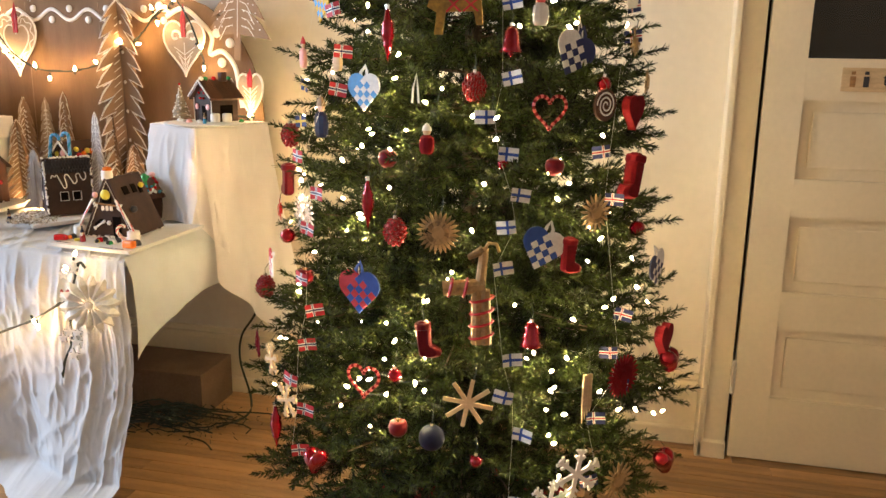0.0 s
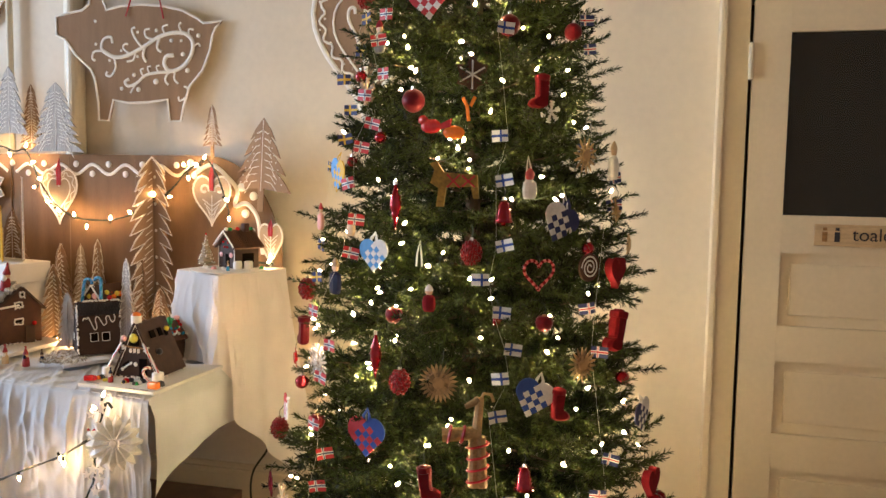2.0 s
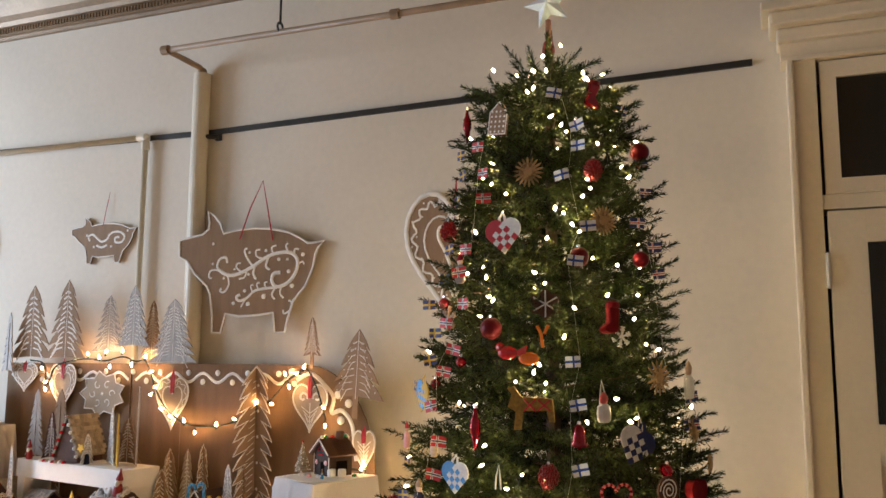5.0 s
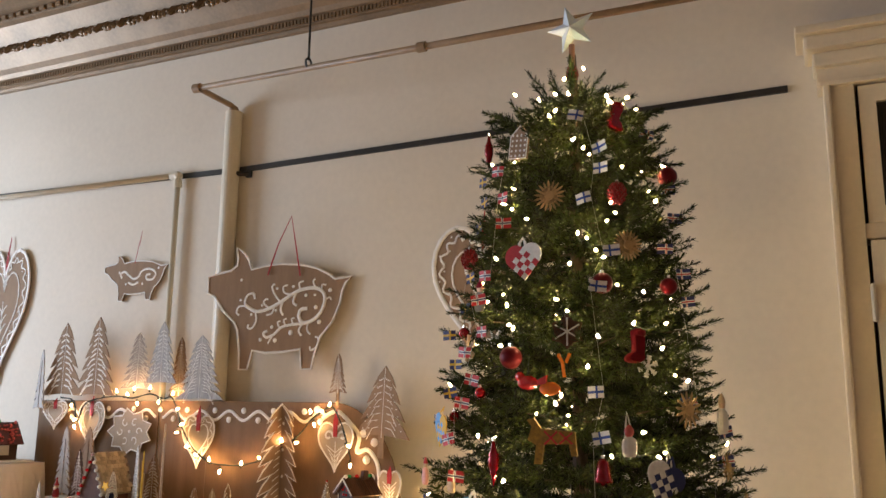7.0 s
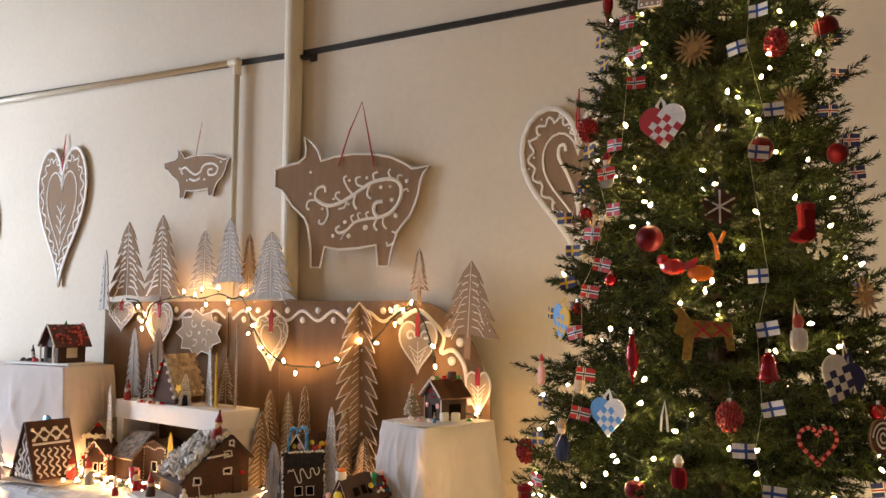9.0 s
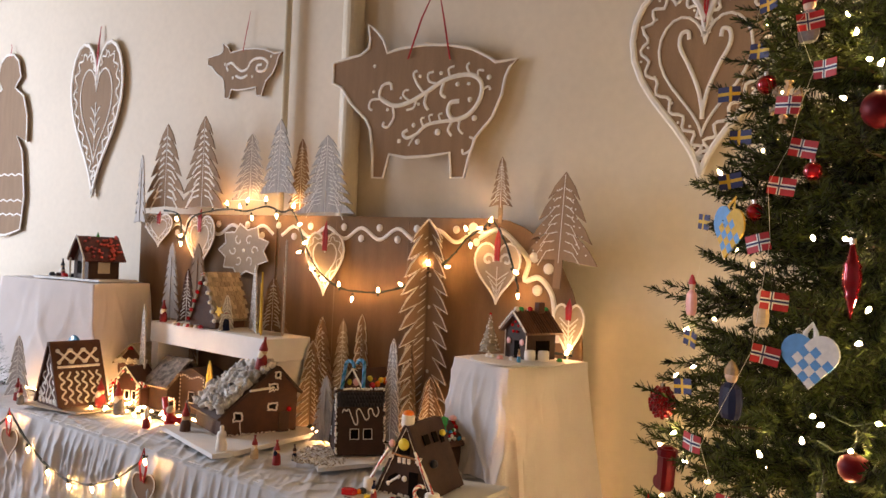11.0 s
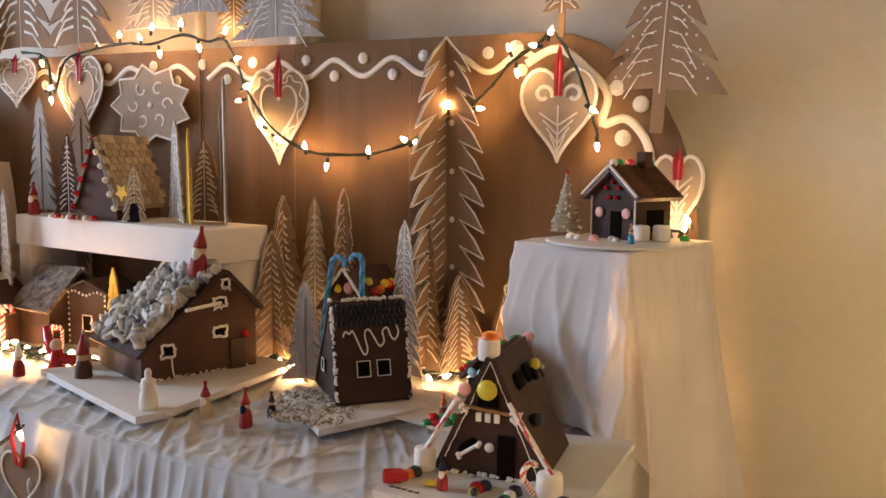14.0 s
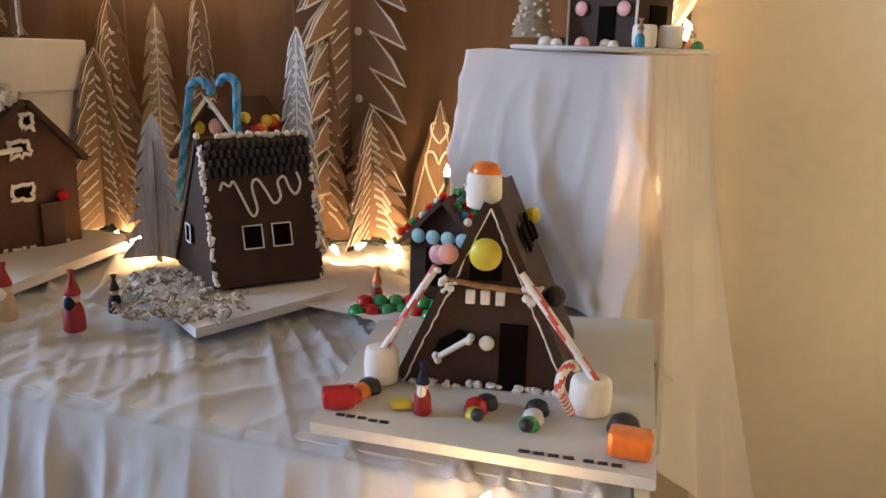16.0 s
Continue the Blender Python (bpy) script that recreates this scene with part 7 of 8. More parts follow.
# --- small house against the stand with the green and red roof ---
M6 = pose(-1.565, 2.545, TZ + 0.004, 0, 0, -12)
sweet("round_plate", pose(-1.575, 2.50, TZ + 0.002), lathe, BOARD, "round white plate under the green-trimmed house", [(0.10, 0), (0.102, 0.004), (0.095, 0.005)], 30)
h6 = house(M6, 0.095, 0.09, (0.085, 0.085), (0, 0.135), "small gingerbread house thick with green and red sweets", GINGER, GINGER_RED, 0.014, 0.006)
for mat, nm in ((C_GREEN, "green"), (C_RED, "red"), (C_WHITE, "white"), (C_BLUE, "blue")):
    bm = bmesh.new()
    for _ in range(22):
        t, y = rng.random(), rng.uniform(-0.055, 0.055)
        s = rng.choice([-1, 1])
        ball(bm, s * 0.058 * t, y, 0.145 - 0.053 * t, 0.0055, u=6, v=5)
    part("candy", bm, mat, h6, nm + " sweets on the roof")["kind"] = "stuff"
part("window", made(box, 0.0, -0.046, 0.05, 0.05, 0.003, 0.05), HOLE_SHADE, h6)
for k in range(4):
    part("disc", made(ball, -0.03 + 0.02 * k, -0.060, 0.092, 0.0095, sy=0.004, u=10, v=7), PALE_BLUE, h6, "pale blue candy disc")
part("mint", made(ball, 0.0, -0.064, 0.072, 0.013, sy=0.005, u=12, v=8), C_PINK, h6)
for k in range(14):
    gumdrop(-1.668 + 0.018 * (k % 7) + 0.006 * (k // 7), 2.448 - 0.006 * abs(k % 7 - 3) + 0.016 * (k // 7), TZ + 0.007 + 0.008 * (k // 7), 0.0105, (C_GREEN, C_RED, C_GREEN)[k % 3], ("green", "red", "green")[k % 3] + " gumdrop in a hedge row")
gnome(-1.655, 2.475, TZ + 0.006, 0.05, C_RED, C_ORANGE, "tiny red figure with an orange cap")
sweet("sweet_bear", pose(-1.535, 2.52, TZ + 0.142), ball, C_GREEN, "green jelly sweets on the ridge", 0, 0, 0.01, 0.012, 0.016)
sweet("mint", pose(-1.515, 2.535, TZ + 0.155), ball, C_PINK, "striped pink mint on the ridge", 0, 0, 0.008, 0.012, 0.008)

# --- things on and under the foam bench ---
FZ = TZ + 0.322
M7 = pose(-2.66, 2.735, FZ, 0, 0, 0)
h7 = house(M7, 0.13, 0.15, (0.03, 0.03), (0, 0.20), "steep house with a roof of pale biscuit shingles", GINGER_RED, BISCUIT, 0.006, 0.006)
bm = bmesh.new()
for j in range(10):
    for i in range(7):
        t = j / 10
        m = Matrix.Translation((0.065 * (1 - t) + 0.004, -0.07 + 0.0235 * i + (0.012 if j % 2 else 0), 0.035 + 0.168 * t)) @ Matrix.Rotation(math.atan2(-0.065, 0.17) - 0.10, 4, "Y")
        box(bm, 0.006, 0, 0.008, 0.004, 0.0215, 0.021, m)
part("shingle", bm, BISCUIT, h7, "pale biscuit shingles")["kind"] = "stuff"
for k in range(12):
    s = 1 if k % 2 else -1
    t = (k // 2) / 5
    part("gumdrop", made(ball, s * 0.066 * (1 - t), -0.083, 0.03 + 0.168 * t, 0.008, u=8, v=6), (C_RED, C_WHITE)[k % 2], h7)
for k in range(8):
    gumdrop(-2.79 + 0.02 * k, 2.645 + 0.004 * math.sin(k) - 0.001 * k, FZ, 0.010, (C_WHITE, C_RED, CARAMEL)[k % 3], ("white", "red", "brown")[k % 3] + " sweet along the bench edge")
gnome(-2.915, 2.70, FZ, 0.085, C_RED, C_RED, "red wooden elf on the foam bench", beard=C_WHITE)
gnome(-2.545, 2.66, FZ, 0.10, NAVY, C_RED, "navy and red wooden figure on the foam bench")
card_fir(pose(-2.535, 2.655, FZ, 0, 0, 60), 0.06, 0.13, 5, CARD_SILVER, "edge", label="little white-edged card fir on the bench")
sweet("star_sweet", pose(-2.553, 2.635, FZ + 0.07), slab, YELLOW_CARD, "yellow paper star on the bench", [(0.022 * (1 if k % 2 else 0.5) * math.sin(math.pi * k / 5), 0.022 * (1 if k % 2 else 0.5) * math.cos(math.pi * k / 5)) for k in range(10)], -0.002, 0.002)
card_fir(pose(-2.975, 2.78, FZ, 0, 0, 0), 0.115, 0.31, 9, CARD_SILVER, "bare", label="grey card fir on the foam bench")
card_fir(pose(-2.85, 2.80, FZ, 0, 0, 0), 0.15, 0.31, 8, CARD, "bare", label="dark brown card fir on the foam bench")
card_fir(pose(-2.83, 2.735, FZ, 0, 0, 10), 0.09, 0.21, 6, GINGER_RED, "rib", label="brown card fir with white ribs on the bench")
card_fir(pose(-2.445, 2.695, FZ, 0, 0, -35), 0.14, 0.24, 7, CARD_SILVER, "edge", label="grey card fir turned sideways on the bench")
card_fir(pose(-2.375, 2.655, FZ, 0, 0, -44), 0.09, 0.22, 5, YELLOW_CARD, "bare", label="yellow card fir turned edge on")
card_fir(pose(-2.300, 2.69, FZ, 0, 0, -50), 0.12, 0.335, 8, CARD_SILVER, "edge", label="white-edged card fir turned edge on")
card_fir(pose(-2.335, 2.72, FZ, 0, 0, -46), 0.11, 0.27, 7, CARD, "bare", label="brown card fir turned edge on")
card_fir(pose(-2.40, 2.745, FZ, 0, 0, 20), 0.13, 0.20, 6, CARD, "rib")
M8 = pose(-2.83, 2.71, TZ, 0, 0, 82)
h8 = house(M8, 0.17, 0.12, (0.10, 0.10), (0, 0.185), "dark log-like house with a snowy roof under the bench", GINGER, material("snowy_bark", (0.22, 0.18, 0.15), 0.85, vary=0.9, scale=45, fine=160, bump=0.8, depth=0.004), 0.02, 0.01)
M9 = pose(-2.965, 2.625, TZ, 0, 0, 12)
h9 = house(M9, 0.125, 0.10, (0.085, 0.085), (0, 0.150), "red-brown gingerbread house with candy cane posts", GINGER_RED, GINGER_RED, 0.012, 0.006)
for x in (-0.035, 0.002, 0.036):
    window_on(h9, x, 0.05, 0.022, 0.034, -0.051, True, 0.0006)
bm = bmesh.new()
for s in (-1, 1):
    sweep(bm, [(0, -0.064, 0.158), (s * 0.035, -0.064, 0.122), (s * 0.07, -0.064, 0.086)], 0.003, 5)
part("icing", bm, ICING, h9)
for k in range(6):
    part("gumdrop", made(ball, -0.055 + 0.022 * k, -0.062, 0.09 + 0.06 * (1 - abs(k - 2.5) / 2.5), 0.006, u=7, v=5), (C_RED, C_WHITE)[k % 2], h9)
for x in (-3.02, -2.90):
    candy_cane(pose(x, 2.555 + 0.2 * (x + 3.02), TZ, 0, 0, 10), 0.085, 0.006, C_RED, C_WHITE, "red and white candy cane post", 0.016)
M10 = pose(-2.70, 2.71, TZ, 0, 0, 0)
h10 = house(M10, 0.13, 0.10, (0.14, 0.14), (0, 0.165), "dark flat-fronted house dotted with white icing", GINGER, GINGER, 0.01, 0.006)
bm = bmesh.new()
for k in range(11):
    dot(bm, -0.06 + 0.012 * k, 0.135 + 0.005 * math.sin(k), 0.004, -0.052)
for x in (-0.06, 0.06):
    for k in range(9):
        dot(bm, x, 0.01 + 0.014 * k, 0.0035, -0.052)
part("icing", bm, ICING, h10, "white icing dots")
window_on(h10, 0.0, 0.06, 0.03, 0.04, -0.051)
candy_cane(pose(-2.775, 2.615, TZ, 0, 0, 0), 0.045, 0.0045, C_RED, C_WHITE, "small red and white candy cane", 0.011)
candy_cane(pose(-2.735, 2.612, TZ, 0, 0, 180), 0.045, 0.0045, C_RED, C_WHITE, "small red and white candy cane", 0.011)

# --- left end: patterned A-frame, little lit house, cottage on the tall stand ---
M11 = pose(-3.140, 2.475, TZ + 0.006, 0, 0, -10)
plate("house_board", [(-3.28, 2.37), (-2.97, 2.375), (-2.95, 2.56), (-3.26, 2.60)], TZ, 0.006, "dusty card under the patterned A-frame house", CARD_PALE)
h11 = house(M11, 0.19, 0.17, (0.005, 0.005), (0, 0.235), "gingerbread A-frame covered in piped white zigzags", GINGER_RED, GINGER_RED, 0.012, 0.008)
bm = bmesh.new()
for k in range(6):
    x = -0.068 + 0.027 * k
    top = 0.235 * (1 - abs(x) / 0.098)
    piped(bm, smooth_line([(x + 0.010 * math.sin(i * 1.9 + k) + rng.normal(0, 0.002), 0.01 + (top - 0.02) * i / 10) for i in range(11)], 3), 0.0075, -0.087)
    dot(bm, x + 0.012, 0.6 * top, 0.007, -0.087)
for k in range(5):
    dot(bm, -0.06 + 0.03 * k, 0.02, 0.010, -0.09)
part("icing", bm, ICING, h11, "white icing zigzags")
PR = Matrix.Translation((0.095, 0, 0.005)) @ Matrix.Rotation(math.atan2(-0.095, 0.23), 4, "Y") @ Matrix.Rotation(radians(90), 4, "Z") @ Matrix.Translation((0, -0.010, 0))
bm = bmesh.new()
for i in range(3):
    for s in (-1, 1):
        c = -0.05 + 0.05 * i
        piped(bm, [(c - 0.022, 0.19 - s * 0.022), (c + 0.022, 0.19 + s * 0.022)], 0.009, -0.001, False, PR)
        for e in (-1, 1):
            q = PR @ Vector((c + e * 0.022, -0.001, 0.19 + e * s * 0.022))
            ball(bm, q.x, q.y, q.z, 0.008, u=7, v=5)
piped(bm, [(-0.08, 0.15), (0.08, 0.15)], 0.010, -0.001, False, PR)
for k in range(6):
    piped(bm, smooth_line([(-0.07 + 0.028 * k + 0.009 * math.sin(i * 2 + k), 0.01 + 0.012 * i) for i in range(11)], 3), 0.0075, -0.001, False, PR)
part("icing", bm, ICING, h11, "white icing lattice")
sweet("lollipop", pose(-3.20, 2.52, TZ + 0.22), lathe, C_BLUE, "blue-grey lollipop disc on the ridge", [(0.001, -0.006), (0.034, -0.005), (0.038, 0), (0.034, 0.005), (0.001, 0.006)], 18, Matrix.Rotation(radians(90), 4, "X"))
bm = bmesh.new()
prism(bm, [(-3.17, 2.675), (-2.995, 2.675), (-2.995, 2.84), (-3.17, 2.84)], TZ, TZ + 0.06)
tagged(finish("box", bm, FOAM), "low white block under the small lit house", "box")
M12 = pose(-3.085, 2.752, TZ + 0.06, 0, 0, 10)
h12 = house(M12, 0.15, 0.11, (0.09, 0.09), (0, 0.16), "small pale-roofed gingerbread house among the lamps", GINGER_RED, BISCUIT, 0.016, 0.006)
for x in (-0.045, 0, 0.045):
    window_on(h12, x, 0.045, 0.026, 0.035, -0.056)
bm = bmesh.new()
blobs(bm, 60, lambda: (rng.uniform(-0.08, 0.08), -0.07, 0.095 + rng.uniform(-0.008, 0.01)), 0.004, 0.008)
part("icing", bm, ICING, h12, "white icing snow at the eaves")["kind"] = "stuff"
gumdrop(-3.082, 2.690, TZ + 0.20, 0.012, C_RED, "red gumdrop over the little door")
LZ = 1.242
plate("house_board", [(-3.66, 2.64), (-3.23, 2.64), (-3.23, 2.83), (-3.66, 2.83)], LZ, 0.008, "white board on the tall stand", BOARD)
M13 = pose(-3.375, 2.735, LZ + 0.008, 0, 0, -12) @ Matrix.Scale(0.84, 4)
h13 = house(M13, 0.16, 0.155, (0.105, 0.105), (0, 0.205), "open-sided gingerbread chalet with a sweet-studded red roof", GINGER, material("jam_red_roof", (0.09, 0.018, 0.012), 0.4, vary=0.4, scale=30), 0.026, 0.008)
# side window: pale plate without glow, the light put into its colour
part("window", made(box, 0.081, 0.0, 0.055, 0.003, 0.06, 0.055), material("pane_coloured_as_lit", (0.55, 0.50, 0.42), 0.5), h13, "window plate coloured pale as if lit")
part("window", made(box, 0.0, -0.079, 0.055, 0.07, 0.003, 0.06), HOLE_SHADE, h13)
bm = bmesh.new()
for _ in range(46):
    t, y = rng.random(), rng.uniform(-0.09, 0.09)
    ball(bm, 0.10 * t + 0.006, y, 0.215 - 0.118 * t, 0.008, 0.006, 7, 5)
part("candy", bm, C_PALE_RED, h13, "pink and white sweets on the roof")["kind"] = "stuff"
bm = bmesh.new()
for s in (-1, 1):
    sweep(bm, [(0, -0.107, 0.213), (s * 0.05, -0.107, 0.154), (s * 0.10, -0.107, 0.09)], 0.004, 5)
for x in (-0.075, 0.075):
    rod(bm, (x, -0.10, 0), (x, -0.10, 0.10), 0.006)
part("icing", bm, ICING, h13, "white icing on the barge boards")
part("tree_top", made(lathe, [(0.012, 0.20), (0.008, 0.212), (0.001, 0.232)], 8), C_GREEN, h13)
for k in range(5):
    gumdrop(-3.62 + 0.045 * k, 2.70, LZ + 0.008, 0.014, (C_BLACK, GINGER, C_RED)[k % 3], ("black", "brown", "red")[k % 3] + " sweet on the tall stand")
gnome(-3.60, 2.735, LZ + 0.008, 0.075, C_WHITE, C_BLACK, "little white snowman with a black hat")
gnome(-3.545, 2.70, LZ + 0.008, 0.05, C_RED, C_BLACK, "small red figure on the tall stand")
# what stands past the left stand
M14 = pose(-4.30, 2.70, 1.05, 0, 0, 20)
bm = bmesh.new()
prism(bm, [(-4.55, 2.58), (-4.05, 2.58), (-4.05, 2.86), (-4.55, 2.86)], TZ, 1.05)
tagged(finish("box", bm, CLOTH), "white covered box at the far end of the table", "box")
h14 = house(M14, 0.20, 0.17, (0.14, 0.14), (0, 0.21), "grey-iced gingerbread house of stacked blocks", BISCUIT, BISCUIT, 0.012, 0.010)
window_on(h14, 0.03, 0.07, 0.06, 0.05, -0.087)
def sprig_bush(x, y, z, h, label):
    root = thing("small_fir", pose(x, y, z), label, "small fir")
    bm = bmesh.new()
    rod(bm, (0, 0, 0), (0, 0, h * 0.9), 0.005, 0.002, 5)
    part("trunk", bm, BARK, root)
    bm = bmesh.new()
    for _ in range(420):
        t = rng.random()
        a, r = rng.random() * 6.28, h * 0.32 * (1.05 - t) * rng.uniform(0.5, 1.0)
        p = Vector((r * math.cos(a), r * math.sin(a), h * (0.05 + 0.93 * t)))
        d = Vector((math.cos(a), math.sin(a), rng.uniform(-0.2, 0.7))).normalized() * h * 0.09
        s = d.cross(Vector((0, 0, 1))).normalized() * 0.0022
        bm.faces.new([bm.verts.new(c) for c in (p - s, p + s, p + d + s * 0.3, p + d - s * 0.3)])
    part("crown", bm, NEEDLE, root)["kind"] = "stuff"
sprig_bush(-3.62, 2.46, TZ, 0.24, "small dark green artificial fir on the table")
sprig_bush(-4.02, 2.66, TZ + 0.0, 0.42, "small dark green artificial fir beside the tall stand")

# --- wooden figures along the front ---
for x, y, h, body, hat, lb, beard, lean in (
        (-3.005, 2.50, .115, C_RED, C_RED, "red knitted elf with a white beard", C_WHITE, 0), (-2.865, 2.475, .115, GREY_FELT, C_RED, "grey elf with a tall red hat", C_WHITE, -6),
        (-2.615, 2.385, .075, C_RED, F_WHITE, "small red and white peg figure", None, 0), (-2.445, 2.40, .105, GINGER_RED, C_RED, "brown peg figure with a red cap", None, 0),
        (-2.062, 2.318, .070, WOOD_PALE, C_RED, "pale wooden elf with a red hat", C_WHITE, 0), (-1.965, 2.306, .072, C_RED, C_RED, "red peg elf with a pointed hat", NAVY, 0),
        (-1.958, 2.376, .048, NAVY, GINGER, "small navy wooden peg figure", None, 0), (-3.36, 2.40, .085, C_RED, C_RED, "red elf at the end of the table", C_WHITE, 0),
        (-3.28, 2.36, .075, GREY_FELT, C_RED, "grey elf at the end of the table", C_WHITE, 0), (-2.50, 2.455, .10, WOOD_PALE, GREY_FELT, "pale wooden figure with a grey cap", None, 0)):
    gnome(x, y, TZ, h, body, hat, lb, beard=beard, lean=lean)
ob = joined("gnome", [(made(lathe, [(0.016, 0), (0.02, 0.01), (0.012, 0.05)], 10), C_RED), (made(ball, 0, 0, 0.06, 0.014), SKIN_WOOD), (made(sweep, [(0.05, 0, 0.03), (0.01, 0, 0.03), (-0.02, 0, 0.045), (-0.03, 0, 0.10)], 0.012, 7, 0.7), C_RED)],
            pose(-2.575, 2.45, TZ, 0, 0, 0), "red elf with legs stretched out", "gnome figure", "small figures", True)

# --- lamps lying among the houses ---
pts = [(-3.35, 2.52), (-3.22, 2.62), (-3.10, 2.60), (-3.02, 2.57), (-2.95, 2.53), (-2.88, 2.55), (-2.80, 2.52), (-2.72, 2.50), (-2.66, 2.54), (-2.58, 2.50), (-2.50, 2.60), (-2.35, 2.75), (-2.20, 2.74), (-2.10, 2.66), (-2.05, 2.66), (-1.98, 2.66), (-1.90, 2.70), (-1.80, 2.76), (-1.72, 2.77), (-1.66, 2.80), (-1.60, 2.60)]
light_string("light_string", [(x, y, TZ + 0.012) for x, y in pts],
             [(x + 0.01 * math.sin(k * 5), y + 0.012 * math.cos(k * 3), TZ + 0.014, 60 + 47 * k % 120) for k, (x, y) in enumerate(
                 [(-3.30, 2.54), (-3.02, 2.54), (-3.03, 2.58), (-2.98, 2.55), (-2.94, 2.52), (-2.90, 2.545), (-2.83, 2.52), (-2.76, 2.50), (-2.72, 2.52), (-2.68, 2.51), (-2.60, 2.50), (-2.56, 2.52),
                  (-2.17, 2.72), (-2.12, 2.66), (-2.09, 2.655), (-2.05, 2.675), (-1.97, 2.665), (-1.80, 2.72), (-1.77, 2.735), (-1.73, 2.76), (-1.70, 2.78), (-1.645, 2.81), (-1.62, 2.60), (-1.60, 2.58)])],
             "string of amber lamps lying on the sheet among the houses")
light_string("light_string", [(-1.64, 2.80, 0.80), (-1.635, 2.80, 0.86), (-1.63, 2.80, 0.90)], [(-1.63, 2.795, 0.905, 0)], "one single amber lamp standing behind the houses")
light_string("light_string", [(-1.47, 2.83, 1.12), (-1.35, 2.84, 1.125), (-1.28, 2.84, 1.12)], [(-1.285, 2.80, 1.125, 20), (-1.275, 2.815, 1.14, -30)], "end of the lamp string behind the cottage")
light_string("light_string", [(-1.33, 2.80, 0.84), (-1.325, 2.70, 0.90), (-1.318, 2.62, 0.97), (-1.325, 2.585, 0.94)],
             [(-1.325, 2.585, 0.935, 30), (-1.31, 2.64, 0.98, 60)], "lamps glowing through the thin cloth")
light_string("light_string", [(-1.325, 2.80, 0.88), (-1.285, 2.77, 0.82), (-1.262, 2.80, 0.72), (-1.250, 2.82, 0.62), (-1.255, 2.84, 0.52)],
             [(-1.285, 2.765, 0.82, 30), (-1.262, 2.795, 0.71, 150)], "lamps hanging behind the thin cloth at the table end")
more = [(-3.10, 2.55), (-3.06, 2.60), (-3.01, 2.47), (-2.955, 2.58), (-2.90, 2.50), (-2.86, 2.58), (-2.80, 2.49), (-2.74, 2.57), (-2.70, 2.47), (-2.64, 2.55), (-2.60, 2.47), (-2.98, 2.62), (-3.02, 2.66), (-3.12, 2.64), (-3.18, 2.655), (-3.06, 2.655), (-3.23, 2.60), (-3.00, 2.59), (-2.965, 2.50), (-2.915, 2.455), (-3.14, 2.60), (-2.84, 2.54), (-2.78, 2.55), (-2.69, 2.52), (-2.56, 2.545), (-2.93, 2.575), (-3.04, 2.62), (-3.085, 2.625), (-3.13, 2.655), (-2.99, 2.645), (-3.06, 2.585), (-2.945, 2.61), (-3.16, 2.645)]
light_string("light_string", [(x, y, TZ + 0.010) for x, y in more], [(x, y - 0.008, TZ + 0.016, 40 + 53 * k % 110) for k, (x, y) in enumerate(more)],
             "coil of amber lamps heaped between the small houses")
wall_lamps = [(-3.50, 2.575), (-3.42, 2.572), (-3.34, 2.57), (-3.27, 2.568), (-3.20, 2.56)]
light_string("light_string", [(x, y - 0.05, TZ + 0.012) for x, y in wall_lamps], [(x, y - 0.055, TZ + 0.018, 70 - 30 * k) for k, (x, y) in enumerate(wall_lamps)],
             "amber lamps lying at the foot of the tall stand")

# ---- door sign, front of the table, floor under the table and the tree ----
sign = thing("door_sign", pose(0.662, DOOR_Y - 0.030, 1.262), "small wooden door sign with painted lettering", "sign")
part("plate", made(box, 0.17, -0.004, 0.036, 0.34, 0.008, 0.072, None, 0.002), WOOD_PALE, sign)
txt = bpy.data.curves.new("lettering", "FONT")
txt.body, txt.size, txt.extrude = "toalet", 0.060, 0.0005
txt.materials.append(C_BLACK)
t_ob = new("lettering", txt)
t_ob.parent = sign
t_ob.matrix_basis = pose(0.115, -0.0092, 0.020, 90, 0, 0)
for k in range(2):
    bm = bmesh.new()
    box(bm, 0.032 + 0.038 * k, -0.0085, 0.030, 0.016, 0.001, 0.032)
    box(bm, 0.032 + 0.038 * k, -0.0085, 0.056, 0.012, 0.001, 0.010)
    part("mark", bm, (CARAMEL, C_BLACK)[k], sign, "plain painted mark")

# paper rosette, wooden stars and lamps pinned to the front sheet
ros = thing("paper_rosette", pose(-1.398, 2.005, 0.655, 0, 8, 14), "large folded white paper star on the sheet", "paper star")
for k in range(14):
    a = 2 * math.pi * k / 14
    m = Matrix.Rotation(a, 4, "Y")
    bm = bmesh.new()
    c = [bm.verts.new(m @ Vector(p)) for p in ((0, 0.0, 0.012), (-0.017, 0.006, 0.058), (0.0, -0.016, 0.060), (0.017, 0.006, 0.058), (-0.004, 0.004, 0.088), (0.006, 0.004, 0.084))]
    for f in ((0, 1, 2), (0, 2, 3), (1, 4, 2), (2, 5, 3), (2, 4, 5)):
        bm.faces.new([c[i] for i in f])
    part("petal", bm, F_WHITE, ros)
part("centre", made(ball, 0, -0.006, 0, 0.012, sy=0.006), F_WHITE, ros)
FY = 2.045
